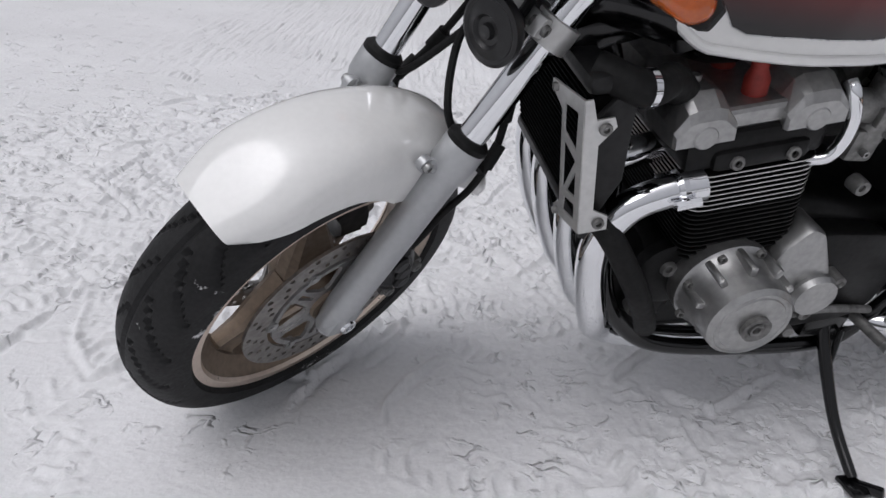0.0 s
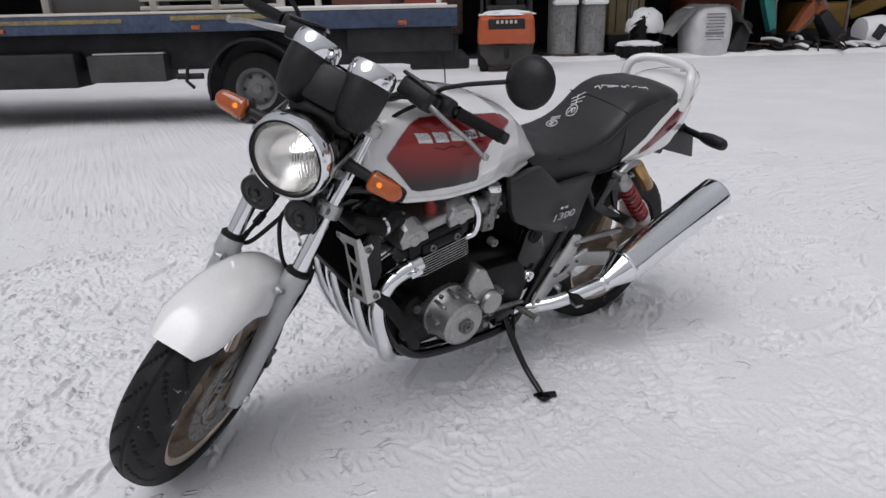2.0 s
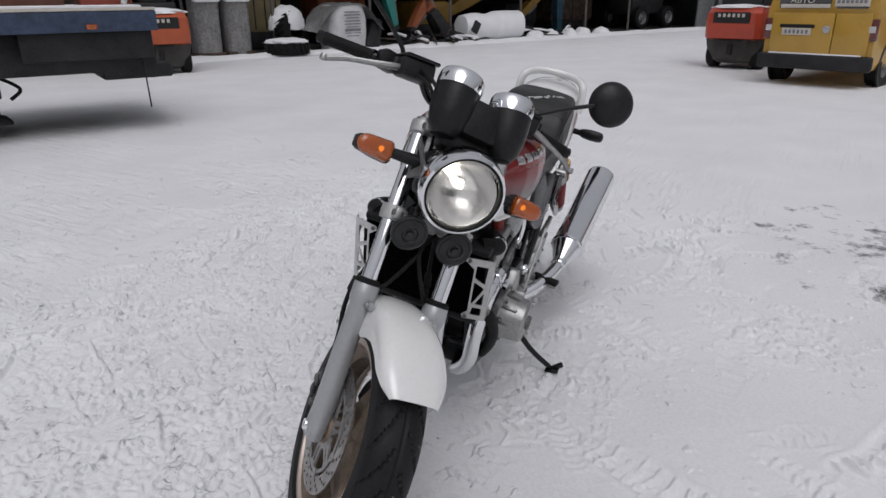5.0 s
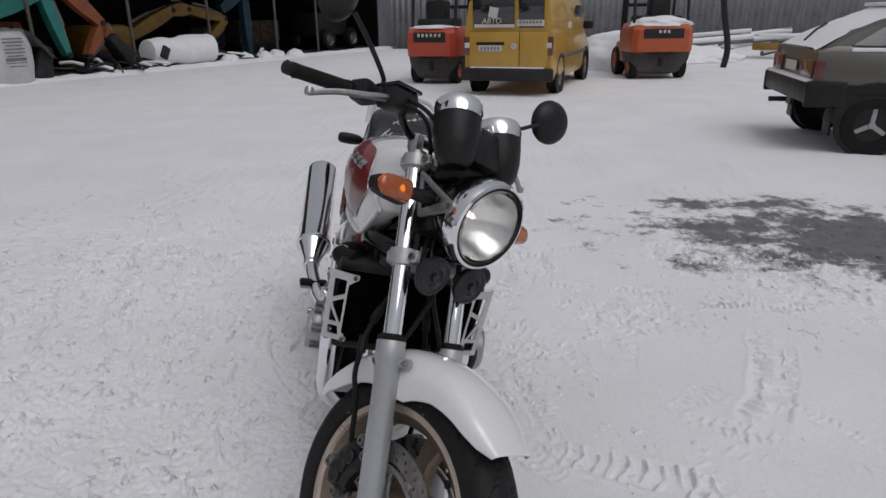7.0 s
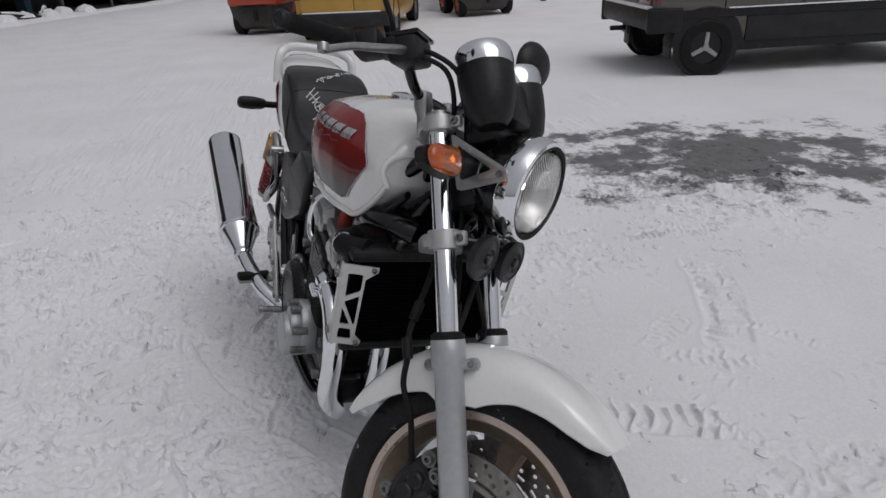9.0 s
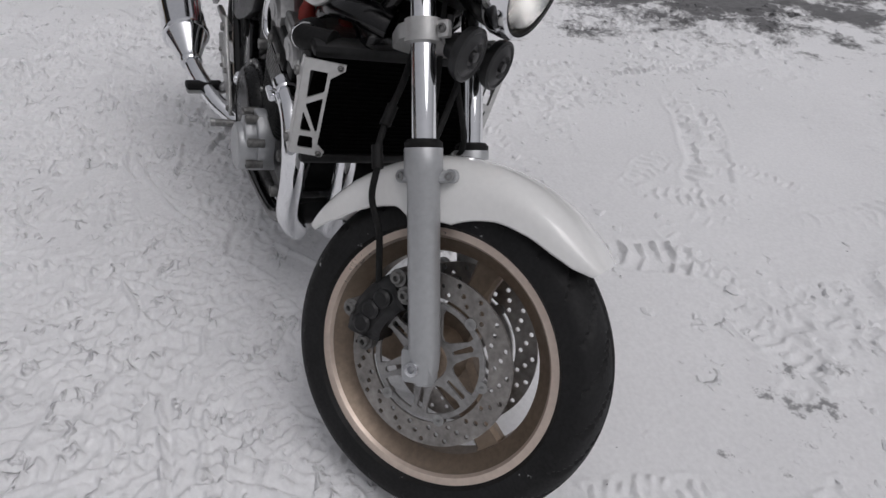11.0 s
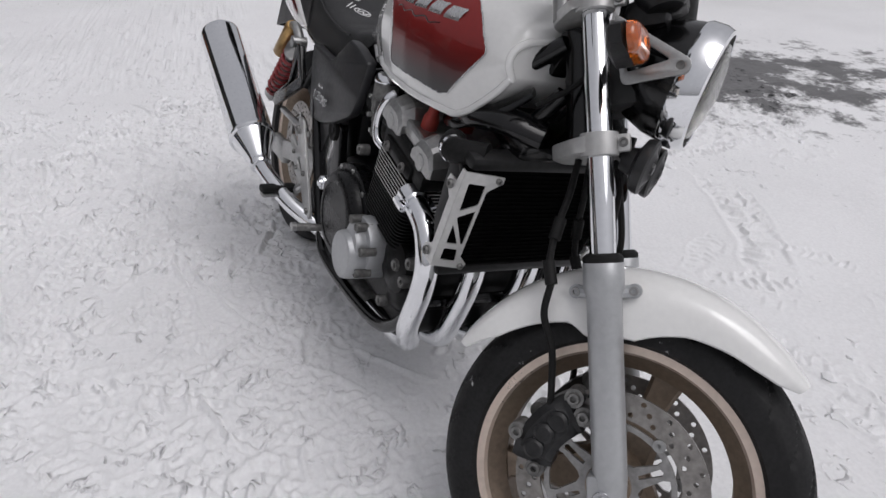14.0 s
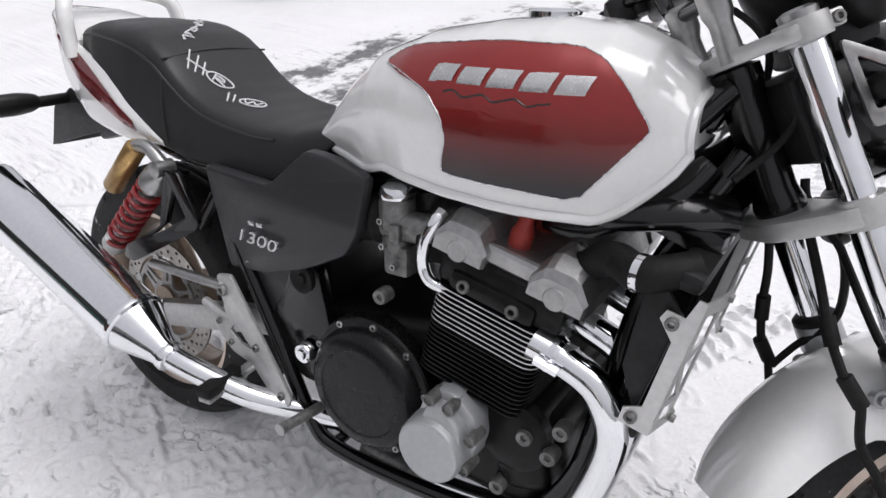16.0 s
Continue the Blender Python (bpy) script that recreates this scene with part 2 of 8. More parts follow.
def tilt(origin, deg):
    return Matrix.Translation(origin) @ Matrix.Rotation(radians(deg), 4, "Y")


def side_plate(outline, y, thick, bevel=0.0, holes=()):
    """A plate that stands along the machine, from (x, z) outlines."""
    return plate([outline, *holes], thick, bevel, Matrix.Translation((0, y, 0)) @ Matrix.Rotation(radians(90), 4, "X"))


def rounded(pts, r, n=4):
    """An outline with its corners rounded."""
    out = []
    m = len(pts)
    for i in range(m):
        p, a, b = Vector((*pts[i], 0)), Vector((*pts[i - 1], 0)), Vector((*pts[(i + 1) % m], 0))
        u, v = a - p, b - p
        k = min(r, u.length * 0.45, v.length * 0.45)
        s, e = p + u.normalized() * k, p + v.normalized() * k
        for j in range(n + 1):
            t = j / n
            q = s * (1 - t) ** 2 + p * 2 * t * (1 - t) + e * t * t
            out.append((q.x, q.y))
    return out


# ---- ground: one sheet of trodden snow ----
def lattice(seed, x, y):
    """Smooth value noise in -1..1 for arrays."""
    xi, yi = np.floor(x).astype(np.int64), np.floor(y).astype(np.int64)
    fx, fy = x - xi, y - yi
    fx, fy = fx * fx * (3 - 2 * fx), fy * fy * (3 - 2 * fy)

    def h(a, b):
        k = (a * 374761393 + b * 668265263 + seed * 974711) & 0xFFFFFFFF
        k = ((k ^ (k >> 13)) * 1274126177) & 0xFFFFFFFF
        return ((k ^ (k >> 16)) & 0xFFFF) / 32767.5 - 1
    return (h(xi, yi) * (1 - fx) + h(xi + 1, yi) * fx) * (1 - fy) + (h(xi, yi + 1) * (1 - fx) + h(xi + 1, yi + 1) * fx) * fy


def fbm(seed, x, y, octaves=4):
    out, a = 0, 1.0
    for k in range(octaves):
        out = out + a * lattice(seed + k, x * 2 ** k, y * 2 ** k)
        a *= 0.5
    return out


# tyre tracks as lines on the ground: half width, pitch of the tread bars, slant, points
TRACKS = [
    (0.085, 0.046, 0.5, [(-0.75, -0.35), (-0.62, 0.01), (-0.55, 0.16), (-0.42, 0.30), (-0.28, 0.44), (-0.29, 0.59)]),
    (0.105, 0.050, 0.3, [(-1.8, 0.74), (-1.38, 0.70), (-0.92, 0.65), (-0.55, 0.56), (-0.29, 0.50), (-0.02, 0.40)]),
    (0.085, 0.048, 0.3, [(-1.5, 1.34), (-1.17, 1.32), (-0.81, 1.28), (-0.51, 1.22), (-0.22, 1.12), (0.07, 0.98), (0.30, 0.84)]),
    (0.075, 0.05, 0.4, [(0.20, -0.10), (0.27, 0.09), (0.31, 0.28), (0.41, 0.55), (0.48, 0.76), (0.60, 1.0)]),
    (0.09, 0.048, 0.6, [(-1.5, -1.0), (-1.08, -0.86), (-0.72, -0.74), (-0.31, -0.61), (-0.05, -0.53), (0.3, -0.45)]),
    (0.08, 0.050, -0.5, [(-0.76, -1.4), (-0.64, -1.17), (-0.50, -0.93), (-0.40, -0.74), (-0.24, -0.56), (0.0, -0.3)]),
    (0.075, 0.046, 0.5, [(-0.15, -0.85), (0.05, -0.63), (0.19, -0.45), (0.35, -0.33), (0.6, -0.25)]),
    (0.08, 0.048, -0.6, [(0.42, -1.4), (0.41, -1.12), (0.41, -0.90), (0.51, -0.63), (0.65, -0.45)]),
    (0.08, 0.05, 0.6, [(0.30, -1.9), (0.24, -1.55), (0.21, -1.35), (0.18, -1.15), (0.15, -0.96), (0.10, -0.7)]),
    (0.07, 0.050, 0.8, [(-0.45, -0.60), (-1.01, -0.45), (-1.72, -0.42), (-2.6, -0.55), (-4.0, -1.0)]),
    (0.07, 0.05, 0.9, [(-0.69, -1.15), (-0.2, -1.05), (0.25, -1.0), (0.8, -1.15), (1.6, -1.6)]),
    (0.075, 0.055, -0.8, [(2.2, 0.4), (1.6, 0.1), (1.3, -0.5), (1.25, -1.2), (1.6, -2.2)]),
    (0.08, 0.05, 0.8, [(-2.0, -2.4), (-0.9, -1.9), (0.0, -1.75), (1.0, -2.0), (2.2, -2.8)]),
    (0.08, 0.055, 0.7, [(-3.0, 0.2), (-2.0, 0.1), (-1.2, 0.15), (-0.5, -0.1)]),
    (0.075, 0.05, -0.6, [(0.2, 2.2), (0.35, 1.5), (0.3, 1.0), (0.1, 0.6)]),
    (0.12, 0.08, 0.8, [(-6, -3.5), (-3, -2.6), (0, -2.9), (4, -4.5)]),
    (0.12, 0.08, 0.8, [(-7, 0.6), (-4, -0.2), (-2, -1.6), (-1.2, -3.4)]),
]


track_rng = random.Random(8)
for k in range(46):
    # short crossing prints of car and loader tyres, most of them on the trodden side
    x, y, a = track_rng.uniform(-2.3, 2.0), track_rng.uniform(-2.3, -0.1 if k < 40 else 1.9), track_rng.uniform(0, 2 * math.pi)
    bend, pts = track_rng.uniform(-0.5, 0.5), []
    for j in range(track_rng.randint(4, 6)):
        pts.append((x, y))
        x, y, a = x + 0.3 * math.cos(a), y + 0.3 * math.sin(a), a + bend
    row = (track_rng.uniform(0.05, 0.085), track_rng.uniform(0.036, 0.056), track_rng.choice((-0.9, -0.5, 0.5, 0.9)), pts)
    # the snow just before the front wheel stays smooth
    if min(math.hypot(px - 1.1, py) for px, py in pts) > 0.55:
        TRACKS.append(row)


def stamp_track(h, ax, ay, hw, pitch, slant, pts):
    line = catmull([(x, y, 0) for x, y in pts], 60)
    P = np.array([(p.x, p.y) for p in line])
    arc = np.concatenate([[0], np.cumsum(np.hypot(*np.diff(P, axis=0).T))])
    far = hw + 0.04
    for a in range(0, len(P) - 1, 20):
        seg, sarc = P[a:a + 23], arc[a:a + 23]
        i0, i1 = np.searchsorted(ax, [seg[:, 0].min() - far, seg[:, 0].max() + far])
        j0, j1 = np.searchsorted(ay, [seg[:, 1].min() - far, seg[:, 1].max() + far])
        if i1 <= i0 or j1 <= j0:
            continue
        X, Y = np.meshgrid(ax[i0:i1], ay[j0:j1])
        d2 = np.hypot(X[..., None] - seg[:, 0], Y[..., None] - seg[:, 1])
        near = d2.argmin(-1)
        t = np.gradient(seg, axis=0)
        t /= np.linalg.norm(t, axis=1, keepdims=True)
        ox, oy = X - seg[near, 0], Y - seg[near, 1]
        side = ox * -t[near, 1] + oy * t[near, 0]
        along = sarc[near] + ox * t[near, 0] + oy * t[near, 1]
        own = (near > 0) & (near < len(seg) - 2) if a + 23 < len(P) else (near > 0)
        wob = 0.012 * lattice(91, X * 9, Y * 9)
        ends = np.clip(np.minimum(along, arc[-1] - along) / 0.30, 0, 1)
        inside = np.clip((hw - np.abs(side + wob)) / 0.010, 0, 1) * own * ends
        wear = np.clip(0.52 + 1.15 * fbm(71, X * 2.3, Y * 2.3, 3), 0, 1)
        s = along / pitch + slant * np.abs(side) / hw + 0.2 * lattice(93, X * 14, Y * 14)
        # thin walls of snow left standing in the grooves of the tread
        bar = np.clip(1.5 - (0.5 - np.abs((s % 1.0) - 0.5)) * pitch / 0.0062, 0, 1) * np.clip(0.7 + 1.5 * lattice(95, X * 24, Y * 24), 0, 1)
        for groove in (-0.42, 0.42):
            wall_up = np.clip(1.4 - np.abs(side + wob - groove * hw + 0.006 * np.sin(along / pitch * math.pi)) / 0.0055, 0, 1)
            bar = np.maximum(bar, 0.8 * wall_up * np.clip(0.2 + 1.8 * lattice(97, X * 13, Y * 13), 0, 1))
        rim = np.clip(1 - np.abs(np.abs(side + wob) - hw - 0.012) / 0.014, 0, 1) * own * 0.004
        blk = h[j0:j1, i0:i1]
        blk += inside * wear * (-0.6 * blk - 0.010 + 0.025 * bar) + rim * ends * wear


def stamp_boots(h, ax, ay):
    """Boot prints with lugged soles, over one another."""
    g = np.random.RandomState(12)
    for k in range(430):
        if k < 300:
            cx, cy = g.uniform(-2.2, 1.7), g.uniform(-2.4, -0.45)
        else:
            cx, cy = g.uniform(-2.2, 2.2), g.uniform(-2.0, 2.0)
        turn, size, deep = g.uniform(0, 2 * math.pi), g.uniform(0.85, 1.15), g.uniform(0.4, 1.25)
        i0, i1 = np.searchsorted(ax, [cx - 0.2, cx + 0.2])
        j0, j1 = np.searchsorted(ay, [cy - 0.2, cy + 0.2])
        X, Y = np.meshgrid(ax[i0:i1] - cx, ay[j0:j1] - cy)
        u = (X * math.cos(turn) + Y * math.sin(turn)) / size
        v = (-X * math.sin(turn) + Y * math.cos(turn)) / size
        half = 0.040 + 0.010 * np.sin((u + 0.05) * 22)
        edge = np.minimum(half - np.abs(v), 0.145 - np.abs(u)) + 0.006 * lattice(200 + k, X * 30, Y * 30)
        inside = np.clip(edge / 0.006, 0, 1)
        bars = np.clip(1.5 - (0.5 - np.abs(((u / 0.034 + 0.55 * np.abs(v) / 0.05) % 1) - 0.5)) * 0.034 / 0.006, 0, 1) * np.clip(0.7 + 1.3 * lattice(300 + k, X * 45, Y * 45), 0, 1)
        rim = np.clip(1 - np.abs(edge + 0.010) / 0.012, 0, 1)
        blk = h[j0:j1, i0:i1]
        blk += deep * (inside * (-0.5 * blk - 0.006 + 0.014 * bars) + 0.007 * rim * np.clip(0.5 + 1.2 * lattice(400 + k, X * 35, Y * 35), 0, 1))


def stamp_scuffs(h, ax, ay):
    """Long thin ridges with a groove beside them, pushed up by sliding soles and turning tyres."""
    g = np.random.RandomState(44)
    for k in range(240):
        cx, cy = g.uniform(-2.2, 1.9), g.uniform(-2.4, -0.25)
        turn, long, bend = g.normal(0.5, 0.7), g.uniform(0.05, 0.2), g.uniform(-1.5, 1.5)
        i0, i1 = np.searchsorted(ax, [cx - 0.22, cx + 0.22])
        j0, j1 = np.searchsorted(ay, [cy - 0.22, cy + 0.22])
        X, Y = np.meshgrid(ax[i0:i1] - cx, ay[j0:j1] - cy)
        u = X * math.cos(turn) + Y * math.sin(turn)
        v = -X * math.sin(turn) + Y * math.cos(turn) + bend * u * u + 0.006 * lattice(500 + k, X * 25, Y * 25)
        fade = np.clip((long - np.abs(u)) / 0.03, 0, 1)
        h[j0:j1, i0:i1] += g.uniform(0.5, 1.2) * fade * (0.016 * np.clip(1 - np.abs(v) / 0.010, 0, 1) - 0.009 * np.clip(1 - np.abs(v - 0.016) / 0.013, 0, 1))


def snow_height(X, Y, ax, ay):
    far = np.clip(1.5 - np.hypot(X, Y) / 9.0, 0, 1)
    h = 0.012 * fbm(3, X * 0.7, Y * 0.7, 3) + 0.003 * fbm(9, X * 3.1, Y * 3.1, 3)
    # broken crust kicked up by boots and tyres, with sharp little edges; most of it on the trodden side
    trod = np.clip(fbm(21, X * 1.3 + 5, Y * 1.3, 3) * 2.0 + 0.05 + 0.6 * np.clip(-Y - 0.2, -0.7, 0.9), 0, 1)
    wx, wy = X + 0.03 * fbm(5, X * 6, Y * 6, 2), Y + 0.03 * fbm(6, X * 6, Y * 6, 2)
    crust = fbm(33, wx * 17, wy * 17, 3)
    h += far * trod * (0.009 * np.clip((crust - 0.35) * 7, 0, 1) - 0.008 * np.clip((-crust - 0.5) * 6, 0, 1))
    # pressed ridges between the prints, and loose grains
    ridge = 1 - np.abs(fbm(41, wx * 9.5, wy * 11, 3))
    h += far * (0.02 + 0.98 * trod) * 0.012 * np.clip((ridge - 0.86) * 8, 0, 1) * np.clip(0.3 + 1.4 * lattice(47, X * 7, Y * 7), 0, 1)
    h += far * (0.15 + 0.85 * trod) * 0.0040 * fbm(51, X * 38, Y * 38, 2)
    stamp_boots(h, ax, ay)
    stamp_scuffs(h, ax, ay)
    for row in TRACKS:
        stamp_track(h, ax, ay, *row)
    return h


def snow_edges():
    mid = np.arange(-2.2, 2.2, 0.0056)
    step, out = 0.0056, []
    at = 0.0
    while at < 1500:
        step *= 1.075 if at < 12 else 1.25
        at += step
        out.append(at)
    out = np.array(out)
    return np.concatenate([(mid[0] - out)[::-1], mid, mid[-1] + out])


GRID = {}


def snow_ground(material):
    ax = snow_edges()
    n = len(ax)
    X, Y = np.meshgrid(ax, ax - 0.1)
    Z = snow_height(X, Y, ax, ax - 0.1) * np.clip(2.2 - np.hypot(X, Y) / 40, 0, 1)
    idx = np.arange(n * n).reshape(n, n)
    quads = np.stack([idx[:-1, :-1], idx[:-1, 1:], idx[1:, 1:], idx[1:, :-1]], -1).reshape(-1, 4)
    GRID.update(ax=ax, z=Z)
    me = bpy.data.meshes.new("ground")
    me.vertices.add(n * n)
    me.vertices.foreach_set("co", np.stack([X, Y, Z], -1).astype(np.float32).ravel())
    me.loops.add(quads.size)
    me.loops.foreach_set("vertex_index", quads.astype(np.int32).ravel())
    me.polygons.add(len(quads))
    me.polygons.foreach_set("loop_start", np.arange(0, quads.size, 4, dtype=np.int32))
    me.polygons.foreach_set("use_smooth", np.ones(len(quads), dtype=bool))
    me.update(calc_edges=True)
    me.materials.append(material)
    return tagged(new("ground", me), "trodden white snow with tyre tracks over asphalt", "snow", kind="structure")


def snow_material():
    m = pbr("snow", (0.84, 0.842, 0.85), 0.75, 0.0, 0.06, 1.3, 90, bump=0.5)
    nt = m.node_tree
    n, link = nt.nodes, nt.links.new
    b = n["Principled BSDF"]
    src = b.inputs["Base Color"].links[0].from_socket
    co = n.new("ShaderNodeTexCoord")

    def noise(scale, detail=6, rough=0.6, stretch=None):
        t = n.new("ShaderNodeTexNoise")
        t.inputs["Scale"].default_value, t.inputs["Detail"].default_value, t.inputs["Roughness"].default_value = scale, detail, rough
        if stretch:
            mp = n.new("ShaderNodeMapping")
            mp.inputs["Scale"].default_value, mp.inputs["Rotation"].default_value = stretch, (0, 0, 0.5)
            link(co.outputs["Object"], mp.inputs[0])
            link(mp.outputs[0], t.inputs["Vector"])
        else:
            link(co.outputs["Object"], t.inputs["Vector"])
        return t.outputs["Fac"]

    def math_node(op, a, v):
        t = n.new("ShaderNodeMath")
        t.operation = op
        link(a, t.inputs[0])
        if isinstance(v, (int, float)):
            t.inputs[1].default_value = v
        else:
            link(v, t.inputs[1])
        return t.outputs[0]

    def ramp(a, lo, hi):
        t = n.new("ShaderNodeMapRange")
        t.inputs[1].default_value, t.inputs[2].default_value = lo, hi
        link(a, t.inputs[0])
        return t.outputs[0]

    def blot(at, size, turn, lo, hi, nscale, gain=2.4):
        """A bare patch: an uneven oval at that place."""
        mp = n.new("ShaderNodeMapping")
        mp.vector_type = "TEXTURE"
        mp.inputs["Location"].default_value = (*at, 0)
        mp.inputs["Rotation"].default_value = (0, 0, radians(turn))
        mp.inputs["Scale"].default_value = (size[0], size[1], 1)
        link(co.outputs["Object"], mp.inputs[0])
        sep = n.new("ShaderNodeVectorMath")
        sep.operation = "MULTIPLY"
        sep.inputs[1].default_value = (1, 1, 0)
        link(mp.outputs[0], sep.inputs[0])
        ln = n.new("ShaderNodeVectorMath")
        ln.operation = "LENGTH"
        link(sep.outputs[0], ln.inputs[0])
        k = math_node("MULTIPLY", noise(nscale, 8, 0.72), gain)
        return ramp(math_node("SUBTRACT", k, ln.outputs["Value"]), lo, hi)

    bare = blot((-2.0, 2.25), (1.7, 1.02), 78, 1.12, 1.5, 3.0, 3.9)
    bare2 = blot((-7.0, 7.0), (2.6, 0.7), 35, 0.3, 0.7, 1.4)
    dirt = blot((1.02, 0.68), (0.55, 0.6), 30, 1.60, 1.84, 15.0, 3.2)
    speck = ramp(noise(38, 2, 0.5), 0.76, 0.79)
    total = math_node("MAXIMUM", math_node("MAXIMUM", bare, bare2), math_node("MULTIPLY", math_node("MAXIMUM", dirt, speck), 0.75))
    asphalt = n.new("ShaderNodeMix")
    asphalt.data_type = "RGBA"
    asphalt.inputs[6].default_value, asphalt.inputs[7].default_value = (0.05, 0.05, 0.051, 1), (0.25, 0.25, 0.255, 1)
    link(noise(7, 6, 0.7), asphalt.inputs[0])
    mx = n.new("ShaderNodeMix")
    mx.data_type = "RGBA"
    link(total, mx.inputs[0])
    link(src, mx.inputs[6])
    link(asphalt.outputs[2], mx.inputs[7])
    link(mx.outputs[2], b.inputs["Base Color"])
    lump = n.new("ShaderNodeBump")
    lump.inputs["Strength"].default_value, lump.inputs["Distance"].default_value = 0.36, 0.010
    link(noise(34, 7, 0.72), lump.inputs["Height"])
    wide = n.new("ShaderNodeBump")
    wide.inputs["Strength"].default_value, wide.inputs["Distance"].default_value = 0.22, 0.035
    link(noise(4.5, 6, 0.62, (0.8, 1.4, 1)), wide.inputs["Height"])
    link(wide.outputs[0], lump.inputs["Normal"])
    # fine broken walls of snow between pressed blocks, thick on the trodden side and in patches elsewhere
    warp = n.new("ShaderNodeTexNoise")
    warp.inputs["Scale"].default_value, warp.inputs["Detail"].default_value = 9, 3
    link(co.outputs["Object"], warp.inputs["Vector"])
    bent = n.new("ShaderNodeVectorMath")
    bent.operation = "MULTIPLY_ADD"
    bent.inputs[1].default_value = (0.16, 0.16, 0)
    link(warp.outputs["Color"], bent.inputs[0])
    link(co.outputs["Object"], bent.inputs[2])
    flat = n.new("ShaderNodeVectorMath")
    flat.operation = "MULTIPLY"
    flat.inputs[1].default_value = (1.0, 1.5, 0)
    link(bent.outputs[0], flat.inputs[0])
    cell = n.new("ShaderNodeTexVoronoi")
    cell.voronoi_dimensions, cell.feature = "2D", "DISTANCE_TO_EDGE"
    cell.inputs["Scale"].default_value = 15
    link(flat.outputs[0], cell.inputs["Vector"])
    crest = ramp(cell.outputs["Distance"], 0.16, 0.02)
    split = n.new("ShaderNodeSeparateXYZ")
    link(co.outputs["Object"], split.inputs[0])
    side = ramp(split.outputs["Y"], 0.5, -1.0)
    patch = ramp(math_node("ADD", noise(2.6, 4, 0.6), math_node("MULTIPLY", side, 0.16)), 0.56, 0.66)
    gaps = ramp(noise(13, 3, 0.6), 0.53, 0.62)
    walls = math_node("MULTIPLY", math_node("MULTIPLY", crest, patch), gaps)
    block = n.new("ShaderNodeBump")
    block.inputs["Strength"].default_value, block.inputs["Distance"].default_value = 0.8, 0.011
    link(walls, block.inputs["Height"])
    link(lump.outputs[0], block.inputs["Normal"])
    link(block.outputs[0], b.inputs["Normal"].links[0].from_node.inputs["Normal"])
    return m


SNOW_GROUND = snow_material()
snow_ground(SNOW_GROUND)


def snow_clods(material, count=5000):
    """Crumbs and flat clods of broken crust, scattered where boots and tyres have been."""
    g = np.random.RandomState(31)
    x, y = g.uniform(-2.6, 2.6, count * 3), g.uniform(-2.7, 2.5, count * 3)
    trod = fbm(21, x * 0.9 + 5, y * 0.9, 3) * 1.4 + 0.35 + 0.7 * fbm(77, x * 3.0, y * 3.0, 2)
    keep = np.where(trod > g.uniform(0.1, 1.1, len(x)))[0][:count]
    x, y = x[keep], y[keep]
    n = len(x)
    z = GRID["z"][np.searchsorted(GRID["ax"], y + 0.1), np.searchsorted(GRID["ax"], x)]
    size = 0.005 + 0.016 * g.uniform(0, 1, n) ** 4
    turn = g.uniform(0, 2 * math.pi, n)
    verts = []
    for r, h in ((1.15, -0.35), (0.95, 0.12), (0.5, 0.34)):
        for k in range(6):
            a = turn + k * math.pi / 3 + g.uniform(-0.35, 0.35, n)
            rr = r * size * g.uniform(0.7, 1.3, n)
            verts.append(np.stack([x + rr * np.cos(a) * 1.25, y + rr * np.sin(a), z + size * h * g.uniform(0.6, 1.3, n)], -1))
    V = np.stack(verts, 1).reshape(-1, 3)
    quad = [(l * 6 + k, l * 6 + (k + 1) % 6, l * 6 + 6 + (k + 1) % 6, l * 6 + 6 + k) for l in range(2) for k in range(6)]
    quad += [(12, 13, 14, 15), (12, 15, 16, 17)]
    F = (np.array(quad)[None] + 18 * np.arange(n)[:, None, None]).reshape(-1, 4)
    me = bpy.data.meshes.new("snow_clods")
    me.from_pydata(V.tolist(), [], F.tolist())
    me.materials.append(material)
    return tagged(new("snow_clods", me), "small crumbs of broken snow crust on the ground", "snow", kind="stuff")


snow_clods(SNOW_GROUND)
SNOW = pbr("fresh_snow", (0.84, 0.845, 0.855), 0.8, 0, 0.04, 3, 60, bump=0.4)


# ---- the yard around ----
# near-black sheet: part of the shed's inner shade is put into this colour
SHED_WALL = pbr("dark_sheet_wall", (0.035, 0.034, 0.033), 0.8, 0, 0.3, 1.5, 20)
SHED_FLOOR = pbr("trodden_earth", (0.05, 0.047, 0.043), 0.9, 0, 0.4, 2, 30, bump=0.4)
STEEL_POST = pbr("rusty_steel_post", (0.16, 0.14, 0.125), 0.6, 0.3, 0.3, 8)
SHEET_GREY = pbr("galvanised_sheet", (0.21, 0.215, 0.22), 0.5, 0.4, 0.2, 1.2, 14)
DARK_STEEL = pbr("dark_steel", (0.028, 0.028, 0.03), 0.55, 0.3, 0.35, 5)
TRUCK_BLUE = pbr("faded_blue_paint", (0.045, 0.07, 0.13), 0.55, 0, 0.3, 3, 20)
TRUCK_YELLOW = pbr("worn_yellow_stripe", (0.30, 0.22, 0.05), 0.6, 0, 0.4, 6, 30, tint=(0.07, 0.07, 0.09))
CREAM = pbr("cream_paint", (0.62, 0.58, 0.52), 0.55, 0, 0.15, 3)
GREY_PANEL = pbr("grey_panel", (0.14, 0.135, 0.13), 0.6, 0, 0.2, 2)
FORK_ORANGE = pbr("forklift_orange", (0.50, 0.10, 0.03), 0.4, 0, 0.14, 4, coat=0.2)
FORK_RED = pbr("forklift_red", (0.50, 0.065, 0.03), 0.4, 0, 0.14, 4, coat=0.2)
